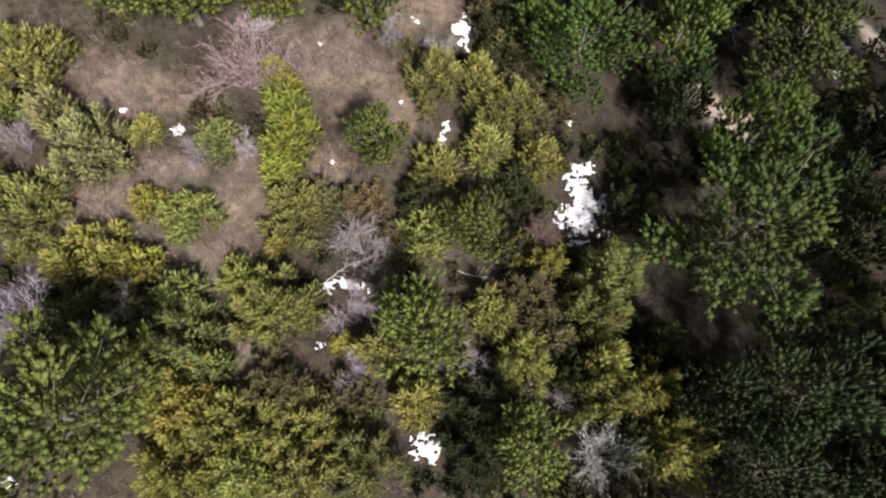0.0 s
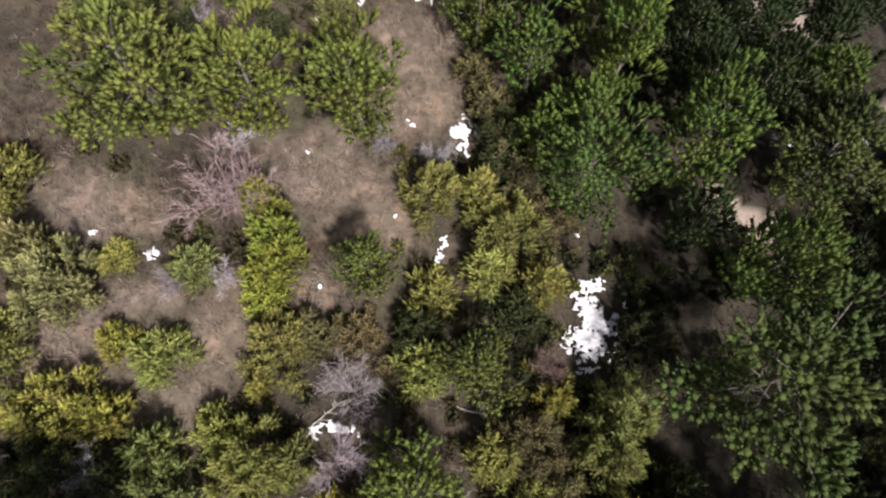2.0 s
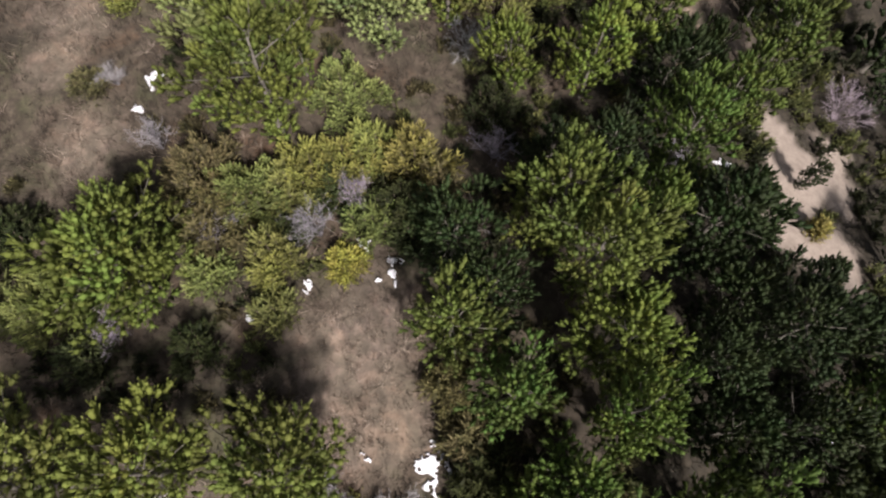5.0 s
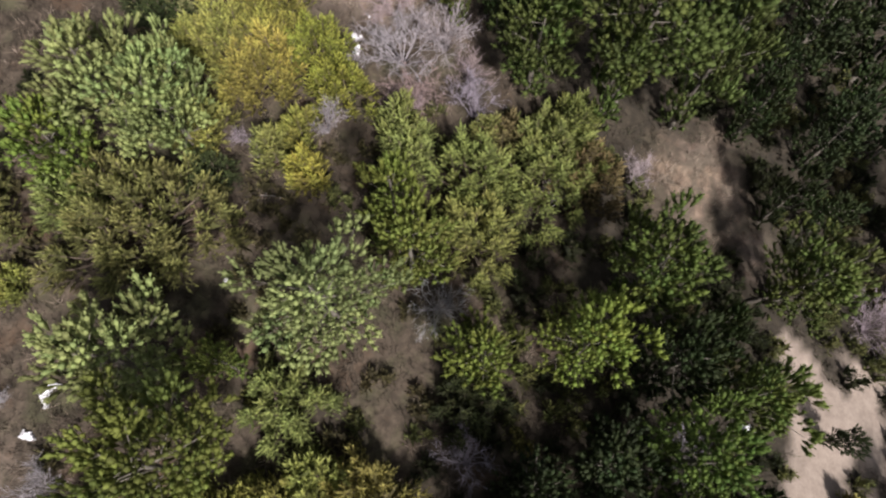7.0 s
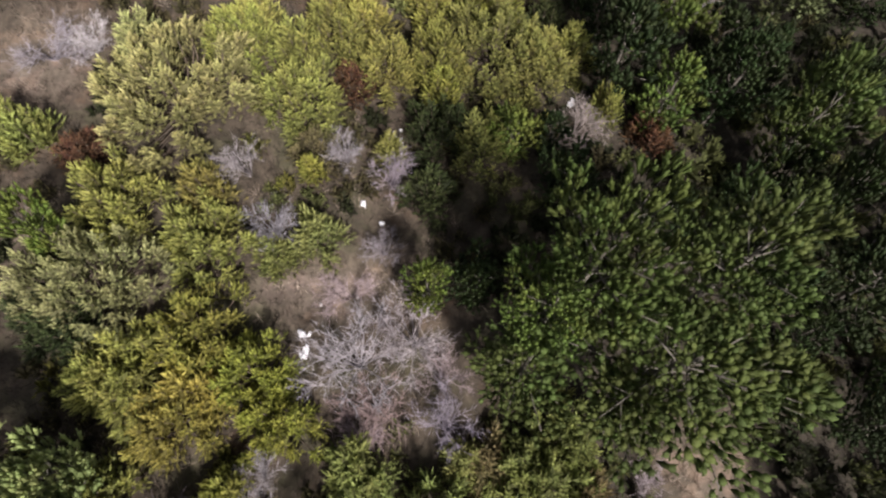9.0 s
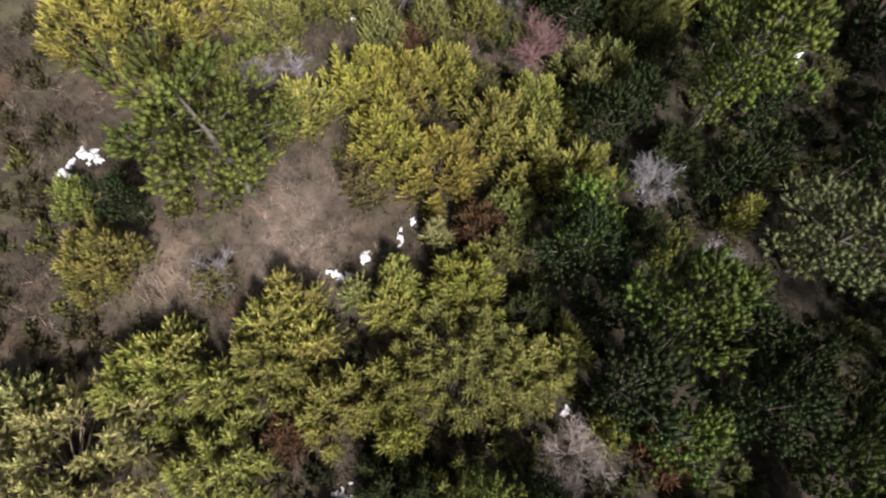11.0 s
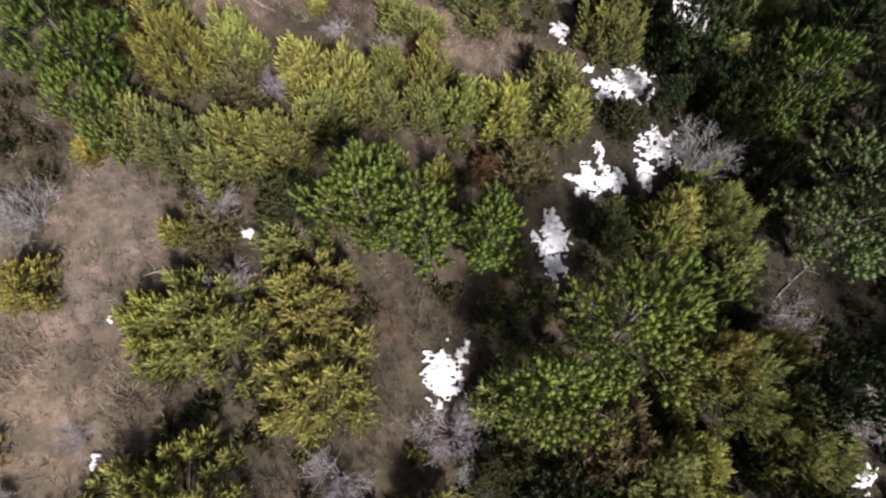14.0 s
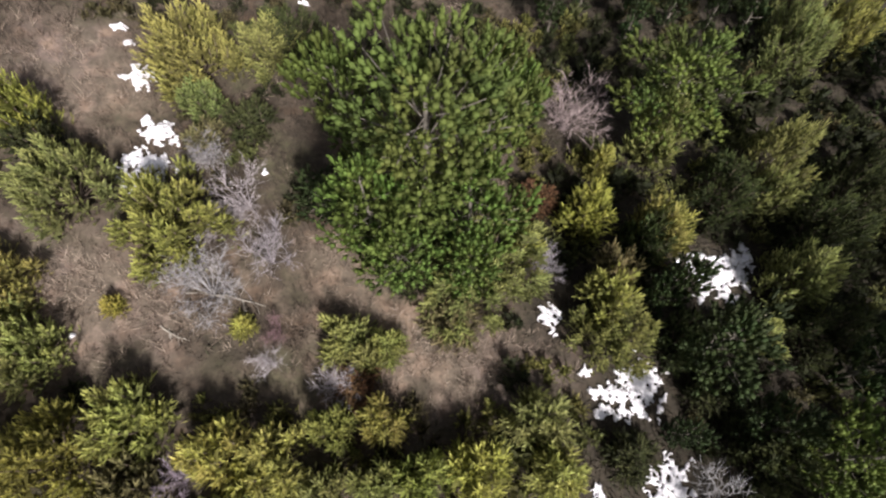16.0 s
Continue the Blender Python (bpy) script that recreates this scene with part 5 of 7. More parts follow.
snow_patch(-2.62, 16.73, 0.18, 0.07)
snow_patch(-1.68, 16.74, 0.22, 0.14)
snow_patch(-11.39, 17.17, 0.17, 0.12)
snow_patch(-2.43, 17.06, 0.19, 0.27)
snow_patch(11.00, 17.88, 0.12, 0.10)
snow_patch(-8.37, 19.71, 0.23, 0.12)
snow_patch(-8.22, 20.58, 0.26, 0.32)
snow_patch(7.65, 21.66, 0.40, 0.17)
snow_patch(-5.24, 23.41, 0.09, 0.19)
snow_patch(-3.42, 30.62, 0.26, 0.14)
snow_patch(-3.28, 30.28, 0.13, 0.28)
snow_patch(-3.10, 31.36, 0.05, 0.05)
snow_patch(-2.04, 33.56, 0.08, 0.12)
snow_patch(-2.52, 33.95, 0.08, 0.13)
snow_patch(-1.98, 35.68, 0.25, 0.37)
snow_patch(-2.05, 35.88, 0.10, 0.11)
snow_patch(2.64, 38.05, 0.13, 0.19)
snow_patch(-10.35, 39.48, 0.11, 0.32)
snow_patch(-2.70, 40.42, 0.31, 0.16)
snow_patch(-2.24, 40.92, 0.15, 0.22)
snow_patch(-1.48, 41.57, 0.18, 0.24)
snow_patch(-8.90, 41.86, 0.24, 0.22)
snow_patch(-1.24, 42.03, 0.12, 0.17)
snow_patch(-8.56, 42.37, 0.41, 0.20)
snow_patch(-10.05, 47.06, 0.19, 0.14)
snow_patch(-3.50, 47.74, 0.11, 0.15)
snow_patch(-6.64, 48.98, 0.08, 0.16)
snow_patch(-6.64, 49.18, 0.09, 0.12)
snow_patch(0.49, 49.65, 0.21, 0.05)
snow_patch(10.36, 50.38, 0.28, 0.35)
snow_patch(-0.13, 51.59, 0.47, 0.62)
snow_patch(-0.31, 51.62, 0.33, 0.53)
snow_patch(-7.07, 51.77, 0.06, 0.13)
snow_patch(0.19, 52.08, 0.17, 0.33)
snow_patch(-4.86, 54.09, 0.25, 0.19)
snow_patch(2.27, 54.50, 0.28, 0.36)
snow_patch(2.15, 55.20, 0.43, 0.72)
snow_patch(1.70, 55.23, 0.16, 0.26)
snow_patch(2.23, 55.46, 0.42, 0.51)
snow_patch(3.04, 56.82, 0.44, 0.35)
snow_patch(3.24, 57.09, 0.78, 0.44)
snow_patch(3.81, 57.18, 0.42, 0.39)
snow_patch(4.73, 57.36, 0.23, 0.43)
snow_patch(4.62, 57.59, 0.23, 0.45)
snow_patch(3.39, 57.91, 0.14, 0.41)
snow_patch(5.06, 58.32, 0.58, 0.60)
snow_patch(3.69, 60.01, 0.62, 0.40)
snow_patch(-7.50, 59.99, 0.06, 0.08)
snow_patch(3.06, 60.62, 0.27, 0.18)
snow_patch(4.36, 60.42, 0.52, 0.72)
snow_patch(2.21, 61.83, 0.26, 0.42)
snow_patch(-7.39, 63.45, 0.30, 0.23)
snow_patch(6.65, 63.50, 0.85, 0.68)
snow_patch(6.11, 63.68, 0.30, 0.53)
snow_patch(7.09, 64.04, 0.58, 0.27)
snow_patch(-7.24, 64.01, 0.57, 0.48)
snow_patch(7.49, 64.20, 0.21, 0.37)
snow_patch(-4.89, 64.40, 0.12, 0.09)
snow_patch(-7.28, 64.87, 0.48, 0.38)
snow_patch(-8.11, 66.33, 0.33, 0.42)
snow_patch(-8.67, 67.29, 0.14, 0.15)
snow_patch(-9.01, 67.70, 0.23, 0.15)
snow_patch(-5.11, 70.07, 0.16, 0.13)
# dead wood on the ground
fallen_branch(-6.02, 60.40, -5.40, 60.18, 0.022, "pale")
fallen_branch(-5.73, 61.16, -4.13, 61.10, 0.020, "pale")
fallen_branch(-6.20, 61.72, -6.72, 61.24, 0.014, "grey")
fallen_branch(-3.32, 3.84, -2.66, 4.69, 0.030, "pale")
fallen_branch(-2.66, 4.69, -1.74, 5.10, 0.022, "pale")
fallen_branch(-5.51, 7.87, -6.54, 7.49, 0.018, "grey")
fallen_branch(-4.71, 33.99, -4.34, 33.70, 0.022, "pale")
fallen_branch(-8.23, 28.88, -7.99, 29.34, 0.014, "grey")
fallen_branch(-9.96, 36.93, -9.28, 37.54, 0.020, "pale")
fallen_branch(-6.69, 52.75, -5.84, 53.00, 0.016, "pale")
fallen_branch(7.86, 54.08, 9.51, 54.12, 0.030, "grey")
fallen_branch(-4.94, 61.19, -5.79, 61.39, 0.016, "pale")
fallen_branch(-10.60, 50.38, -9.93, 50.01, 0.022, "pale")
fallen_branch(8.24, 54.62, 9.43, 55.85, 0.030, "grey")
fallen_branch(-8.11, 48.29, -7.49, 48.35, 0.018, "pale")
fallen_branch(0.36, 18.55, 0.51, 17.75, 0.020, "grey")
fallen_branch(-3.08, 17.95, -2.59, 17.49, 0.018, "pale")
fallen_branch(7.99, 25.00, 10.74, 26.62, 0.070, "dark")
fallen_branch(1.96, 18.65, 2.27, 18.24, 0.016, "grey")
fallen_branch(11.84, 35.06, 14.48, 37.39, 0.030, "grey")
fallen_branch(-4.44, 25.65, -5.21, 25.43, 0.016, "grey")
fallen_branch(-2.59, 4.68, -1.69, 5.20, 0.028, "pale")
fallen_branch(0.76, 1.43, 1.85, 1.34, 0.020, "grey")
fallen_branch(-5.73, 16.18, -5.26, 16.99, 0.018, "grey")
fallen_branch(0.17, 4.93, 1.25, 4.96, 0.030, "pale")
# low growth in the gaps
understory(12.08, -1.29, 0.63, "dark")
understory(3.62, -1.28, 0.73, "dark")
understory(2.00, -1.16, 0.75, "green")
understory(13.05, -0.53, 0.84, "dark")
understory(-0.27, -0.49, 0.47, "dark")
understory(-8.85, -0.47, 0.55, "olive")
understory(0.51, -0.46, 0.41, "dark")
understory(1.63, -0.45, 0.38, "olive")
understory(-9.44, -0.42, 0.46, "green")
understory(4.86, -0.39, 0.81, "green")
understory(-10.07, -0.37, 0.41, "brown")
understory(3.03, -0.12, 0.57, "dark")
understory(-10.34, 0.01, 0.39, "dark")
understory(-8.80, 0.30, 0.48, "dark")
understory(-9.63, 0.49, 0.53, "green")
understory(-10.33, 0.68, 0.48, "olive")
understory(0.29, 0.77, 0.43, "dark")
understory(-1.35, 0.86, 0.47, "dark")
understory(-8.55, 0.93, 0.48, "dark")
understory(11.19, 0.98, 0.97, "dark")
understory(3.00, 1.04, 0.43, "dark")
understory(12.95, 1.06, 1.08, "dark")
understory(-10.22, 1.30, 0.60, "dark")
understory(-2.94, 1.56, 0.37, "olive")
understory(-1.27, 1.57, 0.49, "brown")
understory(0.17, 1.87, 0.54, "dark")
understory(-4.78, 2.16, 0.52, "green")
understory(-10.38, 2.22, 0.53, "dark")
understory(13.73, 2.39, 0.83, "dark")
understory(10.93, 2.61, 0.50, "dark")
understory(-5.23, 2.72, 0.54, "green")
understory(-9.79, 2.87, 0.41, "dark")
understory(-9.26, 2.92, 0.41, "dark")
understory(1.06, 3.04, 0.40, "brown")
understory(-5.45, 3.19, 0.35, "green")
understory(-10.54, 3.18, 0.49, "olive")
understory(-7.08, 3.25, 0.38, "green")
understory(-11.12, 3.33, 0.37, "olive")
understory(-1.67, 3.55, 0.51, "olive")
understory(-9.93, 3.53, 0.40, "brown")
understory(-10.51, 3.70, 0.38, "olive")
understory(-11.40, 3.76, 0.45, "olive")
understory(-6.74, 3.80, 0.35, "green")
understory(10.73, 3.96, 0.73, "dark")
understory(-5.75, 3.87, 0.43, "green")
understory(-3.77, 3.99, 0.37, "green")
understory(-4.34, 3.99, 0.36, "olive")
understory(0.25, 4.06, 0.45, "olive")
understory(-1.11, 4.15, 0.39, "green")
understory(11.97, 4.40, 0.71, "dark")
understory(-0.67, 4.28, 0.39, "green")
understory(-4.16, 4.37, 0.36, "olive")
understory(9.73, 4.56, 0.77, "green")
understory(-4.76, 4.45, 0.49, "olive")
understory(-1.52, 4.46, 0.45, "brown")
understory(1.18, 4.50, 0.41, "brown")
understory(-11.42, 4.46, 0.39, "olive")
understory(-1.06, 4.72, 0.39, "brown")
understory(0.11, 4.75, 0.45, "green")
understory(3.06, 4.79, 0.38, "brown")
understory(-3.39, 4.78, 0.37, "dark")
understory(-8.05, 4.97, 0.48, "olive")
understory(13.29, 5.20, 0.73, "dark")
understory(-11.39, 5.06, 0.41, "olive")
understory(-1.46, 5.08, 0.43, "green")
understory(5.22, 5.20, 0.35, "green")
understory(-8.96, 5.15, 0.44, "olive")
understory(1.86, 5.44, 0.37, "gold")
understory(3.37, 5.67, 0.36, "green")
understory(9.88, 5.93, 0.50, "dark")
understory(-10.72, 5.80, 0.38, "olive")
understory(2.87, 5.88, 0.47, "gold")
understory(-11.72, 5.88, 0.60, "olive")
understory(-1.40, 5.89, 0.39, "green")
understory(13.38, 6.15, 0.49, "dark")
understory(4.88, 5.99, 0.47, "green")
understory(1.87, 5.97, 0.49, "gold")
understory(12.19, 6.23, 0.48, "dark")
understory(4.45, 6.27, 0.38, "green")
understory(-6.85, 6.26, 0.41, "brown")
understory(-0.31, 6.29, 0.48, "green")
understory(1.40, 6.48, 0.41, "dark")
understory(2.01, 6.54, 0.51, "dark")
understory(-10.52, 6.57, 0.37, "olive")
understory(0.25, 6.60, 0.44, "dark")
understory(0.74, 6.69, 0.36, "dark")
understory(-2.99, 6.78, 0.35, "dark")
understory(2.48, 6.98, 0.57, "green")
understory(12.81, 7.23, 0.89, "green")
understory(0.08, 7.19, 0.58, "olive")
understory(0.65, 7.33, 0.37, "dark")
understory(9.49, 7.92, 0.77, "dark")
understory(-10.54, 7.97, 0.37, "dark")
understory(-5.70, 8.13, 0.61, "green")
understory(-0.23, 8.29, 0.45, "green")
understory(-7.19, 8.34, 0.58, "olive")
understory(2.86, 8.36, 0.41, "olive")
understory(-1.17, 8.36, 0.39, "green")
understory(5.32, 8.41, 0.53, "dark")
understory(4.50, 8.41, 0.47, "dark")
understory(-2.17, 8.42, 0.36, "olive")
understory(1.42, 8.48, 0.40, "olive")
understory(-6.54, 8.50, 0.39, "green")
understory(-2.76, 8.56, 0.53, "brown")
understory(12.99, 8.84, 1.07, "dark")
understory(-1.74, 8.62, 0.42, "olive")
understory(6.52, 8.72, 0.87, "dark")
understory(7.74, 8.91, 0.49, "dark")
understory(-6.97, 8.94, 0.38, "green")
understory(0.07, 8.91, 0.43, "olive")
understory(9.87, 9.05, 0.46, "dark")
understory(2.14, 9.00, 0.57, "green")
understory(2.92, 9.01, 0.48, "dark")
understory(-1.27, 9.07, 0.40, "olive")
understory(-0.06, 9.47, 0.37, "brown")
understory(7.26, 9.64, 0.53, "dark")
understory(8.31, 9.88, 0.49, "dark")
understory(-9.03, 9.92, 0.49, "olive")
understory(9.26, 9.99, 0.57, "dark")
understory(-10.48, 10.03, 0.37, "olive")
understory(-9.82, 10.32, 0.54, "olive")
understory(13.40, 10.60, 0.56, "dark")
understory(0.94, 10.35, 0.35, "olive")
understory(-0.12, 10.69, 0.45, "olive")
understory(-1.30, 10.70, 0.39, "olive")
understory(-10.39, 10.88, 0.45, "olive")
understory(-9.69, 10.93, 0.36, "olive")
understory(-0.68, 10.86, 0.46, "olive")
understory(-1.86, 11.01, 0.61, "olive")
understory(5.03, 11.04, 0.57, "dark")
understory(-10.35, 11.39, 0.40, "green")
understory(-0.34, 11.25, 0.38, "green")
understory(-9.68, 11.41, 0.43, "green")
understory(12.89, 11.52, 0.85, "dark")
understory(0.09, 11.40, 0.34, "green")
understory(-10.05, 11.86, 0.50, "green")
understory(-9.49, 11.93, 0.36, "green")
understory(11.64, 12.30, 0.51, "dark")
understory(4.34, 12.14, 0.54, "green")
understory(-4.37, 12.24, 0.46, "dark")
understory(-10.56, 12.38, 0.39, "green")
understory(-6.51, 12.29, 0.37, "dark")
understory(-9.27, 12.47, 0.40, "dark")
understory(2.00, 12.59, 0.38, "dark")
understory(-10.07, 12.87, 0.60, "green")
understory(13.27, 12.93, 0.78, "green")
understory(-7.23, 12.83, 0.56, "dark")
understory(1.44, 12.71, 0.54, "brown")
understory(-4.39, 12.83, 0.43, "dark")
understory(-8.52, 13.00, 0.46, "dark")
understory(-6.29, 12.98, 0.47, "dark")
understory(-5.34, 13.02, 0.40, "olive")
understory(-4.79, 13.09, 0.36, "dark")
understory(4.89, 13.11, 0.47, "dark")
understory(-3.79, 13.20, 0.40, "green")
understory(-9.50, 13.44, 0.58, "green")
understory(2.10, 13.27, 0.37, "brown")
understory(-8.80, 13.48, 0.44, "dark")
understory(-5.84, 13.44, 0.37, "dark")
understory(2.57, 13.37, 0.40, "brown")
understory(-6.73, 13.62, 0.42, "dark")
understory(11.14, 13.69, 0.70, "dark")
understory(-11.36, 13.93, 0.51, "green")
understory(-4.77, 13.74, 0.42, "green")
understory(2.26, 13.86, 0.43, "olive")
understory(5.14, 13.90, 0.35, "dark")
understory(-3.70, 14.04, 0.39, "green")
understory(-4.22, 14.06, 0.41, "dark")
understory(4.64, 14.15, 0.61, "dark")
understory(2.69, 14.20, 0.51, "brown")
understory(-4.57, 14.38, 0.38, "green")
understory(6.80, 14.44, 0.37, "dark")
understory(0.45, 14.42, 0.44, "brown")
understory(-11.19, 14.85, 0.43, "green")
understory(11.57, 14.90, 0.57, "green")
understory(-11.74, 15.13, 0.37, "green")
understory(-10.63, 15.08, 0.49, "green")
understory(2.29, 14.77, 0.51, "dark")
understory(0.91, 14.81, 0.39, "brown")
understory(-5.28, 14.93, 0.39, "green")
understory(-9.49, 15.15, 0.48, "green")
understory(1.42, 14.93, 0.36, "dark")
understory(8.67, 15.10, 0.57, "dark")
understory(-8.94, 15.38, 0.41, "dark")
understory(-4.84, 15.41, 0.45, "dark")
understory(-8.52, 15.63, 0.36, "green")
understory(4.52, 15.48, 0.39, "dark")
understory(1.90, 15.48, 0.46, "brown")
understory(1.26, 15.54, 0.38, "dark")
understory(12.18, 15.93, 0.93, "dark")
understory(-8.90, 16.05, 0.38, "green")
understory(-8.21, 16.09, 0.62, "green")
understory(-5.08, 16.02, 0.34, "green")
understory(5.36, 16.01, 0.37, "green")
understory(-3.56, 16.32, 0.43, "green")
understory(1.35, 16.27, 0.45, "dark")
understory(-10.94, 16.71, 0.61, "green")
understory(-9.11, 16.63, 0.38, "dark")
understory(-11.86, 16.82, 0.49, "green")
understory(-9.78, 16.72, 0.37, "dark")
understory(-10.30, 16.76, 0.39, "dark")
understory(4.58, 16.43, 0.76, "dark")
understory(-4.94, 16.69, 0.49, "green")
understory(-8.56, 16.89, 0.43, "dark")
understory(12.87, 17.15, 0.50, "dark")
understory(-7.84, 16.90, 0.56, "green")
understory(11.72, 17.21, 0.82, "dark")
understory(1.13, 16.89, 0.58, "dark")
understory(-10.66, 17.33, 0.38, "brown")
understory(5.05, 17.00, 0.39, "dark")
understory(-6.94, 17.28, 0.61, "green")
understory(10.35, 17.51, 0.47, "dark")
understory(-7.95, 17.63, 0.56, "green")
understory(0.82, 17.59, 0.48, "dark")
understory(12.51, 18.15, 0.45, "dark")
understory(13.68, 18.34, 0.81, "dark")
understory(8.35, 18.00, 0.61, "green")
understory(-0.31, 18.05, 0.59, "dark")
understory(-7.26, 18.27, 0.38, "olive")
understory(0.75, 18.24, 0.46, "dark")
understory(-2.19, 18.53, 0.35, "green")
understory(0.27, 18.54, 0.52, "dark")
understory(-6.78, 18.78, 0.45, "green")
understory(0.79, 18.75, 0.37, "brown")
understory(2.85, 18.82, 0.43, "dark")
understory(1.28, 18.98, 0.39, "dark")
understory(-0.00, 18.99, 0.37, "dark")
understory(-6.24, 19.06, 0.51, "green")
understory(3.57, 19.03, 0.52, "green")
understory(0.53, 19.22, 0.48, "dark")
understory(-7.88, 19.34, 0.44, "brown")
understory(-7.00, 19.43, 0.61, "brown")
understory(2.83, 19.40, 0.55, "dark")
understory(1.15, 19.42, 0.39, "dark")
understory(-6.29, 19.72, 0.41, "dark")
understory(-0.33, 19.79, 0.52, "dark")
understory(-7.44, 19.99, 0.51, "olive")
understory(-3.04, 19.94, 0.51, "olive")
understory(-6.72, 20.06, 0.43, "brown")
understory(4.52, 20.11, 0.34, "green")
understory(-2.35, 20.21, 0.51, "olive")
understory(-7.19, 20.52, 0.38, "brown")
understory(13.77, 21.73, 0.93, "dark")
understory(2.45, 20.52, 0.44, "dark")
understory(-0.55, 20.55, 0.44, "green")
understory(-1.27, 20.58, 0.56, "green")
understory(1.07, 20.61, 0.34, "dark")
understory(4.30, 20.72, 0.53, "green")
understory(-1.98, 20.67, 0.44, "green")
understory(1.70, 20.70, 0.48, "olive")
understory(8.05, 20.95, 0.70, "dark")
understory(-4.19, 21.04, 0.39, "olive")
understory(3.07, 21.12, 0.45, "green")
understory(3.77, 21.21, 0.54, "dark")
understory(-2.53, 21.15, 0.47, "green")
understory(-7.84, 21.29, 0.59, "dark")
understory(-0.55, 21.27, 0.58, "green")
understory(1.46, 21.32, 0.59, "green")
understory(2.42, 21.34, 0.41, "green")
understory(-4.00, 21.51, 0.39, "green")
understory(-7.37, 21.65, 0.42, "dark")
understory(-1.64, 21.60, 0.56, "green")
understory(4.25, 21.74, 0.58, "dark")
understory(2.85, 21.71, 0.47, "green")
understory(-3.48, 21.77, 0.37, "green")
understory(-8.04, 21.91, 0.37, "brown")
understory(-1.01, 21.87, 0.56, "green")
understory(2.26, 21.94, 0.37, "dark")
understory(3.71, 22.13, 0.40, "green")
understory(1.76, 22.11, 0.44, "green")
understory(-7.66, 22.18, 0.42, "dark")
understory(-3.93, 22.14, 0.48, "dark")
understory(-7.13, 22.22, 0.40, "green")
understory(-5.09, 22.20, 0.51, "olive")
understory(14.18, 23.24, 0.72, "green")
understory(-6.04, 22.57, 0.61, "green")
understory(-4.16, 22.69, 0.49, "olive")
understory(-4.84, 22.76, 0.41, "green")
understory(8.39, 23.06, 0.80, "dark")
understory(-0.15, 22.79, 0.52, "green")
understory(1.59, 22.81, 0.36, "green")
understory(1.09, 22.93, 0.35, "green")
understory(0.51, 22.96, 0.52, "green")
understory(-11.40, 23.24, 0.35, "green")
understory(4.22, 23.30, 0.49, "green")
understory(-4.35, 23.32, 0.39, "green")
understory(-1.13, 23.31, 0.38, "green")
understory(1.51, 23.38, 0.43, "green")
understory(-9.39, 23.45, 0.45, "green")
understory(-8.86, 23.61, 0.44, "green")
understory(2.20, 23.62, 0.42, "green")
understory(0.27, 23.63, 0.56, "green")
understory(3.56, 23.76, 0.49, "green")
understory(0.92, 23.71, 0.43, "green")
understory(-4.89, 23.72, 0.40, "green")
understory(8.47, 24.04, 0.46, "dark")
understory(-4.05, 23.77, 0.52, "olive")
understory(2.76, 23.86, 0.42, "green")
understory(1.70, 24.11, 0.73, "dark")
understory(-9.22, 24.14, 0.43, "green")
understory(0.64, 24.15, 0.37, "green")
understory(-12.02, 24.25, 0.36, "green")
understory(7.41, 24.52, 0.95, "dark")
understory(3.18, 24.38, 0.60, "green")
understory(-4.17, 24.41, 0.35, "green")
understory(-4.91, 24.43, 0.60, "green")
understory(2.37, 24.51, 0.45, "green")
understory(-11.67, 24.67, 0.45, "olive")
understory(1.18, 24.62, 0.41, "green")
understory(-2.75, 24.69, 0.57, "brown")
understory(-9.52, 24.77, 0.43, "green")
understory(-2.01, 24.71, 0.61, "gold")
understory(-3.71, 24.75, 0.45, "olive")
understory(-10.92, 25.00, 0.61, "green")
understory(-10.19, 25.00, 0.52, "green")
understory(-4.24, 24.97, 0.34, "olive")
understory(1.87, 25.12, 0.62, "dark")
understory(-5.49, 25.09, 0.35, "olive")
understory(-0.87, 25.21, 0.39, "green")
understory(-4.85, 25.30, 0.40, "green")
understory(-1.43, 25.35, 0.39, "green")
understory(-3.61, 25.36, 0.54, "gold")
understory(-2.27, 25.43, 0.60, "gold")
understory(-9.58, 25.50, 0.43, "green")
understory(-4.35, 25.50, 0.46, "green")
understory(2.97, 25.63, 0.91, "dark")
understory(6.39, 25.84, 1.10, "dark")
understory(-3.06, 25.74, 0.59, "green")
understory(1.57, 25.78, 0.49, "green")
understory(11.71, 26.40, 0.88, "green")
understory(-10.66, 25.88, 0.52, "dark")
understory(-5.03, 25.86, 0.54, "green")
understory(-0.90, 25.88, 0.48, "green")
understory(-9.73, 25.98, 0.34, "green")
understory(0.94, 26.04, 0.45, "green")
understory(-1.72, 26.02, 0.45, "green")
understory(7.77, 26.36, 0.50, "dark")
understory(-2.31, 26.23, 0.37, "green")
understory(-8.91, 26.30, 0.39, "green")
understory(-10.50, 26.43, 0.37, "green")
understory(-1.22, 26.38, 0.46, "green")
understory(4.77, 26.52, 0.77, "dark")
understory(5.79, 26.85, 0.46, "dark")
understory(-2.68, 26.72, 0.36, "gold")
understory(12.92, 27.46, 0.92, "dark")
understory(-9.65, 26.86, 0.48, "green")
understory(-3.44, 26.80, 0.53, "gold")
understory(10.11, 27.28, 0.55, "dark")
understory(-2.18, 26.85, 0.50, "dark")
understory(-10.39, 27.04, 0.37, "green")
understory(-2.67, 27.34, 0.44, "green")
understory(-8.91, 27.42, 0.49, "green")
understory(-9.82, 27.46, 0.55, "green")
understory(-10.60, 27.56, 0.54, "dark")
understory(-0.76, 27.48, 0.35, "green")
understory(-5.95, 27.67, 0.41, "olive")
understory(-8.33, 27.74, 0.57, "olive")
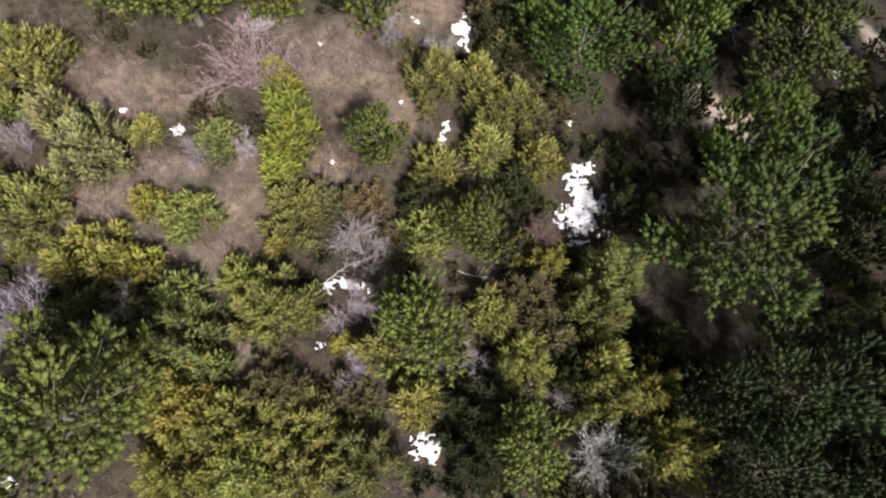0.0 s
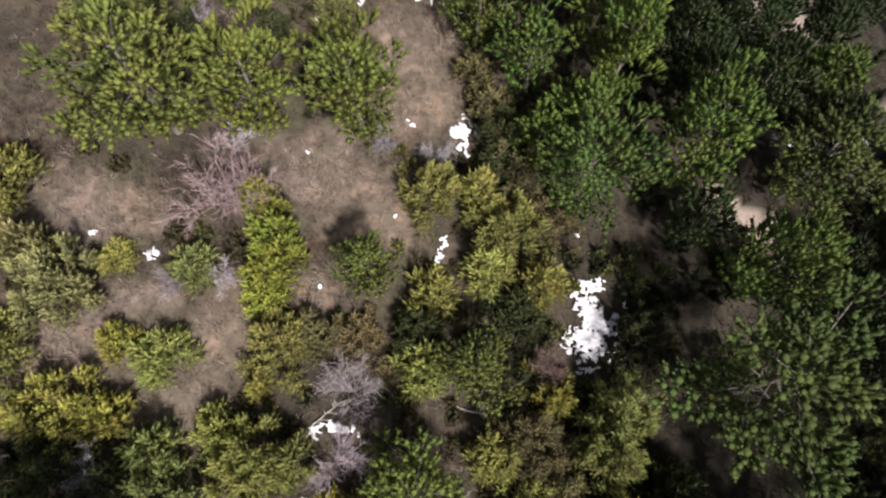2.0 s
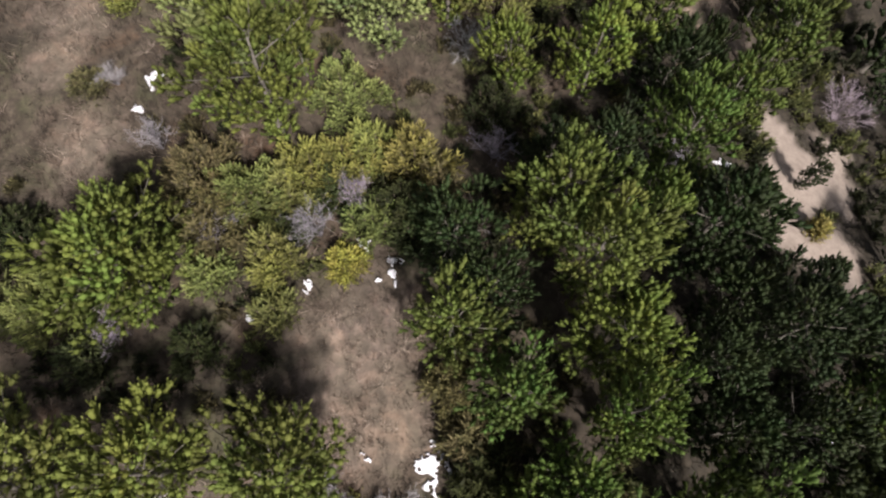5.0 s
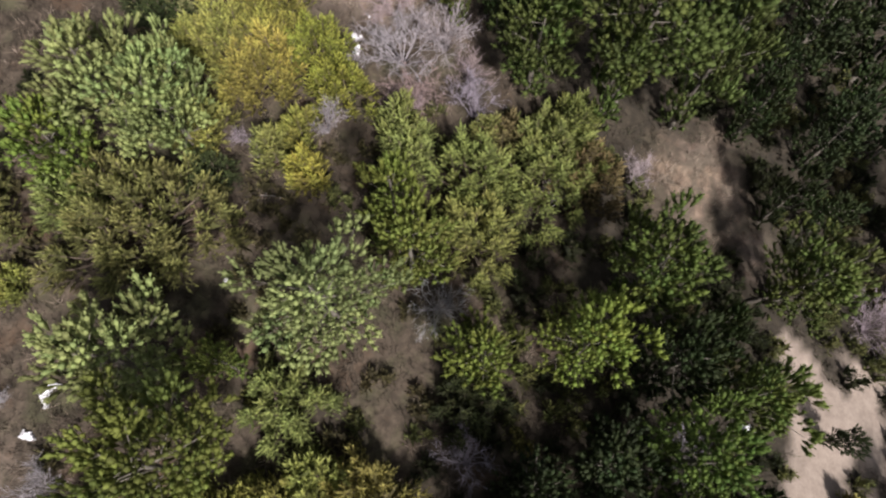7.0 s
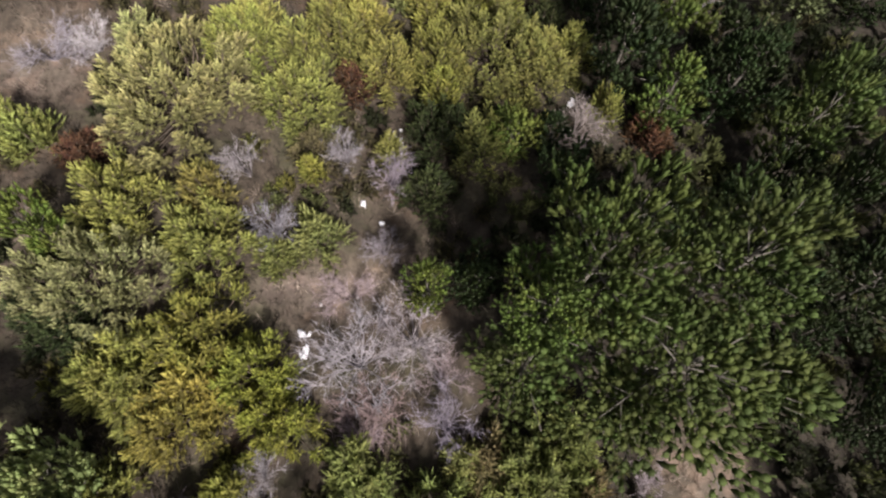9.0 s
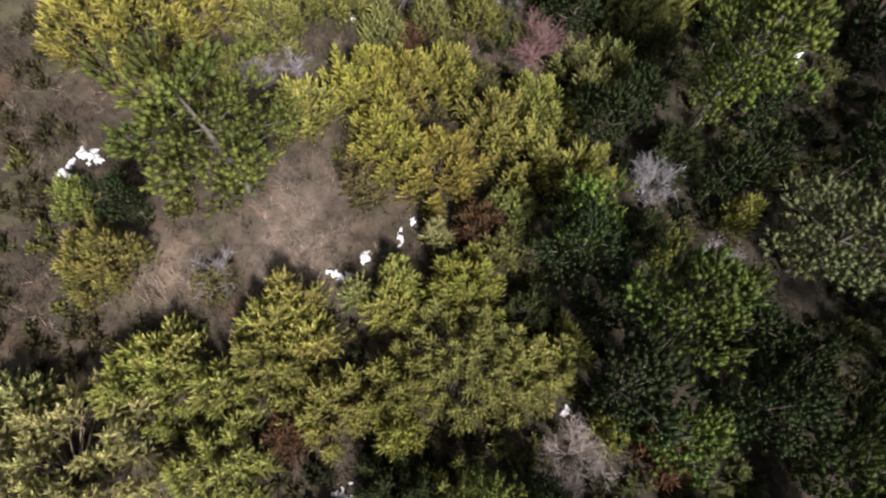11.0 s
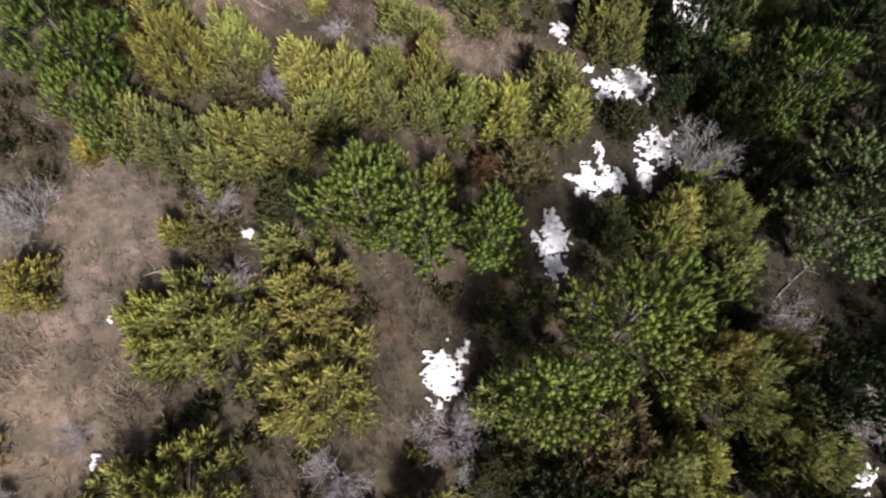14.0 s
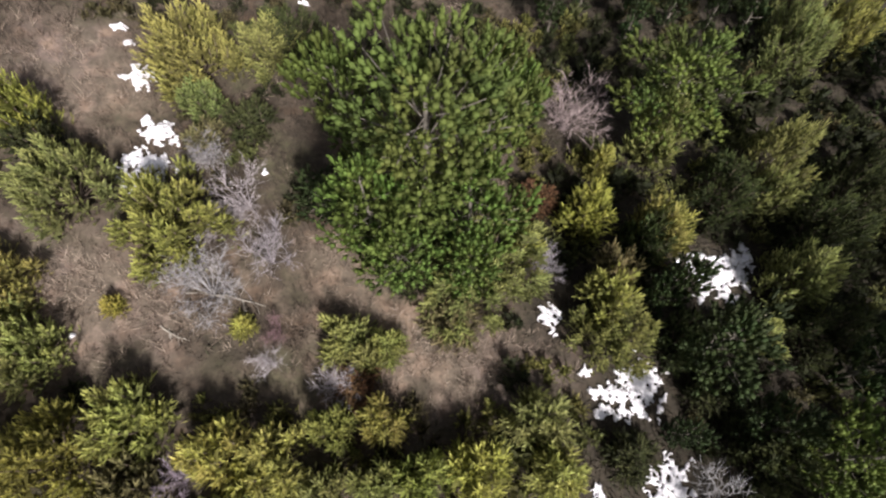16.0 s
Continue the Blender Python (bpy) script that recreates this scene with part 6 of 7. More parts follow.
understory(-7.32, 27.79, 0.40, "dark")
understory(-4.46, 27.81, 0.58, "olive")
understory(-0.29, 27.83, 0.53, "green")
understory(-10.22, 28.04, 0.45, "dark")
understory(-2.66, 28.04, 0.41, "green")
understory(-0.90, 28.06, 0.44, "green")
understory(-9.56, 28.16, 0.58, "dark")
understory(-6.51, 28.15, 0.50, "green")
understory(-7.95, 28.32, 0.53, "gold")
understory(-7.28, 28.40, 0.43, "gold")
understory(-8.98, 28.45, 0.38, "dark")
understory(13.90, 29.16, 0.90, "dark")
understory(12.19, 29.01, 0.71, "dark")
understory(3.98, 28.54, 0.49, "green")
understory(10.31, 29.04, 0.77, "dark")
understory(-10.20, 28.77, 0.57, "dark")
understory(-9.46, 28.81, 0.41, "dark")
understory(-1.07, 28.81, 0.39, "green")
understory(-7.94, 29.05, 0.49, "gold")
understory(-10.77, 29.15, 0.39, "dark")
understory(1.11, 29.09, 0.42, "green")
understory(-8.52, 29.24, 0.39, "gold")
understory(9.29, 29.53, 0.63, "dark")
understory(13.27, 30.20, 0.81, "dark")
understory(-3.12, 29.68, 0.36, "olive")
understory(2.67, 30.05, 0.45, "olive")
understory(-4.09, 30.52, 0.35, "olive")
understory(-9.05, 30.82, 0.51, "dark")
understory(-10.56, 30.89, 0.40, "dark")
understory(-9.87, 30.94, 0.38, "dark")
understory(-6.05, 30.88, 0.58, "silver")
understory(7.20, 31.05, 0.61, "dark")
understory(-4.00, 30.98, 0.43, "olive")
understory(-4.87, 31.08, 0.45, "olive")
understory(9.51, 31.36, 0.80, "green")
understory(-10.59, 31.46, 0.49, "dark")
understory(-9.07, 31.53, 0.59, "dark")
understory(-9.85, 31.57, 0.58, "dark")
understory(10.67, 31.77, 0.51, "green")
understory(7.81, 31.88, 0.80, "green")
understory(-6.54, 32.20, 0.36, "olive")
understory(-9.09, 32.31, 0.37, "silver")
understory(-10.19, 32.33, 0.56, "olive")
understory(13.35, 32.57, 0.48, "dark")
understory(-8.38, 32.34, 0.41, "olive")
understory(2.86, 32.43, 0.38, "green")
understory(0.97, 32.45, 0.43, "dark")
understory(7.03, 32.56, 0.57, "dark")
understory(-10.67, 32.74, 0.40, "olive")
understory(1.60, 32.68, 0.52, "dark")
understory(-8.49, 32.89, 0.47, "silver")
understory(0.43, 32.79, 0.49, "olive")
understory(-6.37, 32.91, 0.54, "silver")
understory(-9.43, 32.99, 0.40, "olive")
understory(-4.94, 33.05, 0.41, "olive")
understory(12.68, 33.28, 0.80, "green")
understory(2.70, 33.06, 0.50, "green")
understory(0.98, 33.12, 0.60, "dark")
understory(-0.46, 33.17, 0.44, "green")
understory(-3.84, 33.24, 0.42, "green")
understory(-10.46, 33.57, 0.53, "brown")
understory(1.65, 33.43, 0.54, "dark")
understory(0.19, 33.51, 0.43, "dark")
understory(-4.59, 33.61, 0.57, "green")
understory(6.67, 33.62, 0.46, "dark")
understory(-0.72, 33.62, 0.37, "dark")
understory(0.79, 33.68, 0.44, "dark")
understory(-3.68, 33.79, 0.53, "green")
understory(-2.94, 33.82, 0.39, "dark")
understory(4.09, 33.77, 0.51, "dark")
understory(-6.46, 33.95, 0.54, "olive")
understory(1.25, 33.89, 0.40, "dark")
understory(-10.61, 34.19, 0.54, "olive")
understory(-5.78, 34.08, 0.43, "green")
understory(-4.36, 34.15, 0.41, "gold")
understory(-0.10, 34.16, 0.37, "dark")
understory(0.42, 34.22, 0.41, "green")
understory(1.90, 34.20, 0.48, "dark")
understory(-3.09, 34.36, 0.55, "gold")
understory(-2.46, 34.41, 0.48, "olive")
understory(1.31, 34.38, 0.40, "green")
understory(-8.36, 34.79, 0.42, "silver")
understory(0.69, 34.81, 0.47, "green")
understory(1.73, 34.80, 0.37, "green")
understory(-0.37, 34.85, 0.48, "green")
understory(-4.51, 34.95, 0.55, "olive")
understory(-5.21, 34.99, 0.48, "olive")
understory(-2.40, 34.99, 0.42, "olive")
understory(-8.85, 35.29, 0.38, "dark")
understory(10.82, 35.14, 0.70, "dark")
understory(-0.86, 35.12, 0.37, "dark")
understory(1.13, 35.24, 0.39, "green")
understory(-1.47, 35.28, 0.53, "olive")
understory(5.45, 35.38, 0.71, "dark")
understory(-8.56, 35.66, 0.37, "silver")
understory(-2.74, 35.67, 0.56, "olive")
understory(2.85, 35.59, 0.54, "olive")
understory(12.72, 35.71, 0.87, "dark")
understory(2.33, 35.67, 0.38, "green")
understory(4.17, 35.66, 1.09, "dark")
understory(-8.98, 36.13, 0.40, "dark")
understory(-8.33, 36.12, 0.41, "silver")
understory(-5.15, 36.02, 0.39, "olive")
understory(6.45, 36.00, 0.52, "dark")
understory(-3.20, 36.22, 0.40, "olive")
understory(2.58, 36.13, 0.43, "olive")
understory(-2.56, 36.29, 0.51, "dark")
understory(7.35, 36.21, 0.79, "dark")
understory(11.45, 36.32, 0.93, "green")
understory(-2.03, 36.35, 0.37, "olive")
understory(-8.61, 36.62, 0.42, "silver")
understory(5.28, 36.44, 0.48, "dark")
understory(-5.07, 36.61, 0.51, "olive")
understory(10.18, 36.53, 0.53, "green")
understory(-1.44, 36.63, 0.55, "dark")
understory(-0.07, 36.64, 0.49, "dark")
understory(0.70, 36.67, 0.40, "green")
understory(1.95, 36.77, 0.38, "olive")
understory(-3.72, 36.90, 0.35, "green")
understory(1.45, 36.88, 0.37, "green")
understory(-8.68, 37.21, 0.58, "silver")
understory(-6.91, 37.14, 0.49, "green")
understory(0.57, 37.09, 0.36, "dark")
understory(-0.27, 37.13, 0.35, "green")
understory(6.21, 37.09, 0.98, "green")
understory(12.43, 37.16, 0.82, "dark")
understory(1.88, 37.18, 0.34, "olive")
understory(10.84, 37.20, 0.45, "dark")
understory(-8.08, 37.50, 0.39, "dark")
understory(0.19, 37.27, 0.36, "green")
understory(1.07, 37.27, 0.57, "olive")
understory(-0.13, 37.59, 0.35, "green")
understory(-7.55, 37.84, 0.36, "silver")
understory(2.16, 37.65, 0.46, "dark")
understory(0.61, 37.70, 0.44, "olive")
understory(1.52, 37.72, 0.38, "olive")
understory(11.07, 37.82, 0.46, "dark")
understory(-6.60, 38.08, 0.48, "green")
understory(-8.25, 38.19, 0.54, "silver")
understory(-9.17, 38.29, 0.56, "silver")
understory(1.05, 37.94, 0.45, "olive")
understory(-7.13, 38.23, 0.38, "brown")
understory(-7.61, 38.53, 0.50, "olive")
understory(-4.79, 38.52, 0.39, "olive")
understory(-2.16, 38.47, 0.55, "dark")
understory(-6.40, 38.65, 0.35, "green")
understory(-9.18, 38.89, 0.44, "olive")
understory(2.73, 38.51, 0.40, "olive")
understory(-5.49, 38.84, 0.35, "green")
understory(11.63, 38.69, 0.74, "dark")
understory(-7.93, 39.09, 0.47, "olive")
understory(-9.63, 39.24, 0.43, "brown")
understory(-1.14, 38.92, 0.60, "green")
understory(-2.15, 39.05, 0.39, "green")
understory(-8.75, 39.42, 0.46, "olive")
understory(8.57, 38.97, 0.46, "green")
understory(-2.69, 39.22, 0.39, "olive")
understory(4.98, 39.11, 0.49, "dark")
understory(-8.29, 39.78, 0.46, "olive")
understory(-9.73, 39.92, 0.46, "green")
understory(1.27, 39.51, 0.40, "olive")
understory(11.28, 39.60, 0.50, "dark")
understory(12.32, 39.64, 0.94, "green")
understory(-8.82, 40.22, 0.41, "olive")
understory(-0.63, 39.83, 0.48, "olive")
understory(-8.08, 40.22, 0.38, "olive")
understory(0.95, 39.90, 0.39, "dark")
understory(-3.56, 40.14, 0.49, "olive")
understory(9.11, 39.88, 0.75, "dark")
understory(2.44, 40.05, 0.39, "dark")
understory(-9.35, 40.86, 0.40, "olive")
understory(-9.89, 40.91, 0.41, "olive")
understory(-3.09, 40.80, 0.49, "olive")
understory(-8.89, 41.08, 0.58, "olive")
understory(10.48, 40.66, 0.86, "green")
understory(11.65, 40.77, 0.50, "dark")
understory(1.70, 40.90, 0.45, "green")
understory(-7.51, 41.30, 0.51, "olive")
understory(-10.55, 41.73, 0.61, "green")
understory(-9.45, 41.46, 0.38, "green")
understory(0.40, 41.43, 0.35, "green")
understory(-6.29, 41.50, 0.60, "olive")
understory(-6.93, 41.61, 0.45, "olive")
understory(-7.78, 41.79, 0.41, "olive")
understory(-9.77, 41.92, 0.38, "olive")
understory(-10.74, 42.34, 0.40, "olive")
understory(1.73, 42.03, 0.36, "green")
understory(-6.44, 42.11, 0.38, "olive")
understory(-10.06, 42.29, 0.38, "green")
understory(-0.91, 42.20, 0.36, "gold")
understory(11.85, 41.80, 0.80, "dark")
understory(-7.18, 42.40, 0.55, "olive")
understory(-9.43, 42.73, 0.61, "olive")
understory(-10.55, 42.80, 0.53, "olive")
understory(-6.38, 42.82, 0.36, "olive")
understory(1.74, 42.74, 0.37, "green")
understory(-2.98, 43.00, 0.45, "gold")
understory(-7.44, 43.07, 0.39, "olive")
understory(-8.05, 43.07, 0.44, "olive")
understory(0.53, 43.05, 0.37, "green")
understory(-5.60, 43.12, 0.41, "green")
understory(3.62, 43.05, 0.61, "dark")
understory(-6.61, 43.21, 0.37, "olive")
understory(2.38, 43.12, 0.56, "brown")
understory(-10.19, 43.31, 0.50, "olive")
understory(12.37, 42.86, 0.74, "dark")
understory(11.21, 42.98, 0.65, "dark")
understory(-3.24, 43.40, 0.35, "olive")
understory(-5.11, 43.45, 0.37, "olive")
understory(-10.84, 43.53, 0.51, "olive")
understory(-7.25, 43.57, 0.48, "dark")
understory(0.27, 43.56, 0.39, "gold")
understory(-4.59, 43.65, 0.39, "olive")
understory(-5.50, 43.67, 0.37, "olive")
understory(-6.21, 43.81, 0.56, "brown")
understory(5.79, 43.71, 0.51, "dark")
understory(-10.07, 43.94, 0.40, "gold")
understory(-2.88, 43.85, 0.40, "olive")
understory(-7.67, 44.02, 0.40, "gold")
understory(-5.09, 44.01, 0.52, "olive")
understory(-7.16, 44.20, 0.37, "gold")
understory(-10.51, 44.26, 0.42, "gold")
understory(-6.60, 44.29, 0.39, "olive")
understory(-3.17, 44.32, 0.37, "olive")
understory(-8.76, 44.41, 0.40, "gold")
understory(-5.78, 44.42, 0.50, "brown")
understory(-0.51, 44.39, 0.45, "gold")
understory(-1.07, 44.45, 0.42, "gold")
understory(2.33, 44.48, 0.41, "olive")
understory(-4.76, 44.61, 0.46, "olive")
understory(10.96, 44.52, 1.04, "dark")
understory(-10.85, 44.76, 0.54, "gold")
understory(-6.37, 44.73, 0.38, "olive")
understory(-10.18, 44.81, 0.39, "gold")
understory(9.52, 44.73, 0.84, "dark")
understory(-9.32, 45.05, 0.40, "olive")
understory(-1.01, 45.05, 0.44, "gold")
understory(2.37, 45.01, 0.45, "olive")
understory(-4.27, 45.17, 0.55, "olive")
understory(-0.37, 45.35, 0.44, "gold")
understory(-9.80, 45.46, 0.51, "gold")
understory(-10.74, 45.49, 0.51, "gold")
understory(-3.85, 45.53, 0.38, "gold")
understory(2.64, 45.46, 0.43, "olive")
understory(12.61, 45.64, 0.76, "green")
understory(-5.99, 45.89, 0.37, "olive")
understory(9.00, 45.75, 0.77, "green")
understory(2.60, 45.96, 0.38, "olive")
understory(10.33, 45.86, 0.89, "dark")
understory(-10.49, 46.08, 0.57, "dark")
understory(-9.74, 46.14, 0.51, "green")
understory(-3.93, 46.14, 0.35, "dark")
understory(0.72, 46.34, 0.57, "olive")
understory(-2.34, 46.37, 0.41, "green")
understory(2.20, 46.46, 0.58, "olive")
understory(-1.64, 46.53, 0.61, "brown")
understory(-3.12, 46.56, 0.42, "green")
understory(1.32, 46.63, 0.45, "olive")
understory(-10.80, 46.74, 0.53, "gold")
understory(-6.22, 46.77, 0.39, "olive")
understory(-3.89, 46.77, 0.45, "olive")
understory(-9.38, 46.81, 0.50, "gold")
understory(0.75, 46.96, 0.46, "brown")
understory(4.26, 46.98, 0.53, "green")
understory(0.13, 47.07, 0.41, "green")
understory(4.88, 47.09, 0.55, "dark")
understory(-0.66, 47.16, 0.45, "green")
understory(9.48, 47.05, 0.47, "dark")
understory(-8.69, 47.28, 0.46, "gold")
understory(10.98, 47.24, 0.77, "dark")
understory(-5.90, 47.46, 0.45, "olive")
understory(-9.70, 47.48, 0.48, "gold")
understory(-7.15, 47.62, 0.51, "gold")
understory(-10.46, 47.70, 0.37, "gold")
understory(-6.53, 47.79, 0.39, "olive")
understory(-2.09, 47.78, 0.44, "green")
understory(0.18, 47.76, 0.41, "dark")
understory(-9.15, 47.82, 0.58, "gold")
understory(10.20, 47.63, 0.49, "dark")
understory(-8.48, 47.85, 0.43, "gold")
understory(-0.65, 47.89, 0.40, "green")
understory(-6.01, 48.00, 0.35, "olive")
understory(-2.94, 48.09, 0.46, "green")
understory(0.62, 48.11, 0.50, "green")
understory(-2.39, 48.16, 0.36, "green")
understory(6.95, 48.17, 0.72, "dark")
understory(8.57, 48.15, 0.57, "dark")
understory(11.93, 48.20, 0.52, "dark")
understory(-1.95, 48.43, 0.39, "green")
understory(1.73, 48.48, 0.35, "olive")
understory(7.84, 48.40, 0.52, "dark")
understory(-2.67, 48.54, 0.43, "green")
understory(1.18, 48.52, 0.51, "olive")
understory(-1.08, 48.55, 0.60, "green")
understory(4.03, 48.51, 0.34, "green")
understory(9.74, 48.43, 0.71, "dark")
understory(10.65, 48.56, 0.47, "dark")
understory(-3.49, 48.81, 0.44, "olive")
understory(-5.77, 48.84, 0.58, "olive")
understory(3.56, 48.91, 0.35, "green")
understory(0.61, 48.96, 0.42, "olive")
understory(6.35, 48.97, 0.47, "green")
understory(-2.85, 49.15, 0.42, "olive")
understory(-0.86, 49.24, 0.50, "green")
understory(12.23, 49.11, 0.77, "dark")
understory(-0.08, 49.50, 0.43, "olive")
understory(-4.79, 49.53, 0.55, "olive")
understory(-3.90, 49.57, 0.58, "olive")
understory(-5.51, 49.65, 0.59, "olive")
understory(11.05, 49.46, 0.81, "green")
understory(-2.83, 49.70, 0.46, "olive")
understory(-0.59, 49.77, 0.48, "olive")
understory(9.73, 49.78, 0.57, "green")
understory(7.54, 49.93, 0.47, "dark")
understory(2.40, 50.07, 0.60, "green")
understory(-4.88, 50.22, 0.58, "dark")
understory(-6.00, 50.32, 0.40, "olive")
understory(-3.72, 50.34, 0.44, "olive")
understory(7.06, 50.37, 0.62, "dark")
understory(6.44, 50.46, 0.38, "green")
understory(-4.28, 50.68, 0.47, "green")
understory(-5.64, 50.70, 0.38, "gold")
understory(4.85, 50.81, 0.49, "olive")
understory(6.08, 50.94, 0.40, "dark")
understory(-6.56, 51.04, 0.45, "olive")
understory(11.55, 50.87, 0.80, "dark")
understory(-3.72, 51.23, 0.38, "olive")
understory(4.44, 51.22, 0.46, "green")
understory(5.16, 51.31, 0.43, "olive")
understory(5.75, 51.43, 0.44, "olive")
understory(4.85, 51.75, 0.40, "green")
understory(5.27, 51.97, 0.41, "olive")
understory(-1.94, 52.22, 0.44, "olive")
understory(-6.56, 52.28, 0.52, "olive")
understory(12.19, 52.08, 1.08, "green")
understory(1.56, 52.37, 0.38, "green")
understory(-5.88, 52.47, 0.43, "olive")
understory(-10.61, 52.48, 0.37, "gold")
understory(5.24, 52.52, 0.36, "green")
understory(2.06, 52.59, 0.54, "dark")
understory(0.84, 52.71, 0.42, "green")
understory(-2.03, 52.73, 0.45, "olive")
understory(-4.21, 52.84, 0.46, "olive")
understory(0.14, 52.91, 0.60, "brown")
understory(1.38, 52.93, 0.38, "green")
understory(-10.27, 53.02, 0.48, "gold")
understory(-5.63, 53.07, 0.39, "olive")
understory(9.59, 52.88, 0.50, "dark")
understory(-2.44, 53.19, 0.37, "green")
understory(-4.78, 53.25, 0.57, "brown")
understory(2.24, 53.24, 0.46, "green")
understory(5.46, 53.25, 0.40, "olive")
understory(-0.39, 53.37, 0.48, "olive")
understory(0.92, 53.37, 0.43, "olive")
understory(1.64, 53.43, 0.54, "green")
understory(-2.94, 53.50, 0.40, "olive")
understory(-10.56, 53.52, 0.39, "gold")
understory(4.95, 53.56, 0.58, "olive")
understory(-9.96, 53.63, 0.51, "gold")
understory(12.64, 53.33, 0.71, "dark")
understory(2.60, 53.76, 0.39, "dark")
understory(11.36, 53.52, 1.05, "dark")
understory(2.04, 53.84, 0.37, "green")
understory(5.55, 53.85, 0.36, "olive")
understory(9.96, 53.72, 0.74, "dark")
understory(-9.48, 53.95, 0.41, "gold")
understory(7.36, 53.83, 0.41, "olive")
understory(6.85, 53.85, 0.43, "dark")
understory(6.18, 53.91, 0.63, "green")
understory(-3.17, 54.09, 0.36, "green")
understory(-10.54, 54.08, 0.45, "gold")
understory(1.28, 54.13, 0.44, "green")
understory(-5.96, 54.25, 0.38, "gold")
understory(-10.05, 54.28, 0.39, "gold")
understory(-9.07, 54.51, 0.55, "gold")
understory(4.96, 54.56, 1.02, "dark")
understory(6.36, 54.53, 0.45, "olive")
understory(10.43, 54.41, 0.54, "dark")
understory(1.38, 54.70, 0.37, "green")
understory(-2.84, 54.78, 0.45, "dark")
understory(-6.25, 54.81, 0.50, "green")
understory(12.33, 54.44, 0.89, "dark")
understory(-9.92, 54.95, 0.57, "dark")
understory(-1.25, 55.01, 0.52, "green")
understory(-2.32, 55.17, 0.45, "green")
understory(6.07, 55.06, 0.46, "dark")
understory(-10.54, 55.14, 0.57, "gold")
understory(-8.91, 55.18, 0.43, "gold")
understory(-0.19, 55.28, 0.58, "olive")
understory(5.58, 55.21, 0.40, "green")
understory(0.83, 55.33, 0.46, "green")
understory(-1.76, 55.35, 0.50, "green")
understory(-9.39, 55.33, 0.45, "gold")
understory(7.71, 55.21, 0.39, "green")
understory(11.36, 55.10, 0.75, "dark")
understory(-3.42, 55.46, 0.41, "olive")
understory(-2.77, 55.53, 0.38, "green")
understory(4.46, 55.46, 0.37, "olive")
understory(-9.93, 55.66, 0.44, "gold")
understory(-2.27, 55.71, 0.47, "green")
understory(-8.07, 55.75, 0.37, "green")
understory(-10.46, 55.75, 0.41, "gold")
understory(7.54, 55.73, 0.51, "green")
understory(0.45, 55.94, 0.42, "brown")
understory(-8.59, 55.99, 0.50, "gold")
understory(-3.23, 56.15, 0.36, "green")
understory(-8.07, 56.17, 0.35, "green")
understory(-10.16, 56.31, 0.37, "gold")
understory(-0.21, 56.35, 0.42, "olive")
understory(12.21, 55.97, 0.83, "dark")
understory(4.39, 56.37, 0.60, "green")
understory(-9.05, 56.47, 0.49, "gold")
understory(-5.85, 56.53, 0.45, "brown")
understory(-9.65, 56.51, 0.39, "gold")
understory(-5.04, 56.55, 0.44, "green")
understory(11.16, 56.27, 0.71, "dark")
understory(-8.41, 56.66, 0.42, "olive")
understory(-4.54, 57.00, 0.61, "olive")
understory(-10.16, 56.99, 0.45, "green")
understory(-8.75, 57.00, 0.40, "green")
understory(-9.40, 57.20, 0.51, "dark")
understory(-0.36, 57.28, 0.46, "olive")
understory(-7.81, 57.31, 0.41, "gold")
understory(0.37, 57.32, 0.40, "olive")
understory(1.54, 57.47, 0.41, "olive")
understory(-9.85, 57.50, 0.39, "brown")
understory(10.84, 57.27, 0.76, "dark")
understory(-8.47, 57.59, 0.55, "gold")
understory(-10.46, 57.66, 0.51, "dark")
understory(-7.87, 57.87, 0.45, "gold")
understory(-4.99, 57.95, 0.41, "olive")
understory(1.53, 58.01, 0.47, "olive")
understory(-1.86, 58.09, 0.53, "olive")
understory(-9.15, 58.12, 0.42, "green")
understory(-1.23, 58.29, 0.37, "olive")
understory(-7.31, 58.27, 0.40, "gold")
understory(-10.06, 58.30, 0.41, "green")
understory(-6.61, 58.44, 0.37, "gold")
understory(-0.38, 58.68, 0.48, "olive")
understory(-4.38, 58.68, 0.42, "olive")
understory(-2.87, 58.69, 0.34, "olive")
understory(-10.36, 58.66, 0.41, "green")
understory(1.32, 58.72, 0.62, "green")
understory(-9.64, 58.69, 0.54, "green")
understory(-7.10, 58.81, 0.51, "dark")
understory(-3.40, 58.85, 0.53, "olive")
understory(-4.86, 58.87, 0.39, "olive")
understory(0.60, 58.95, 0.60, "olive")
understory(-10.08, 59.04, 0.36, "dark")
understory(-6.20, 59.09, 0.49, "gold")
understory(-4.09, 59.18, 0.43, "olive")
understory(3.06, 59.18, 0.48, "green")
understory(-0.81, 59.29, 0.56, "olive")
understory(-0.09, 59.29, 0.56, "dark")
understory(5.72, 59.20, 0.46, "dark")
understory(0.97, 59.53, 0.43, "olive")
understory(-6.81, 59.53, 0.38, "olive")
understory(-10.50, 59.50, 0.35, "green")
understory(2.76, 59.76, 0.40, "olive")
understory(11.09, 59.70, 0.48, "dark")
understory(1.28, 60.30, 0.57, "dark")
understory(10.05, 60.08, 0.75, "dark")
understory(-10.32, 60.28, 0.53, "green")
understory(-7.72, 60.47, 0.41, "green")
understory(2.32, 60.52, 0.45, "olive")
understory(1.75, 60.59, 0.34, "olive")
understory(-10.23, 60.84, 0.42, "dark")
understory(-9.65, 60.89, 0.55, "green")
understory(8.82, 60.80, 0.47, "green")
understory(12.14, 60.58, 1.00, "dark")
understory(7.21, 61.05, 0.59, "dark")
understory(10.89, 60.91, 0.99, "dark")
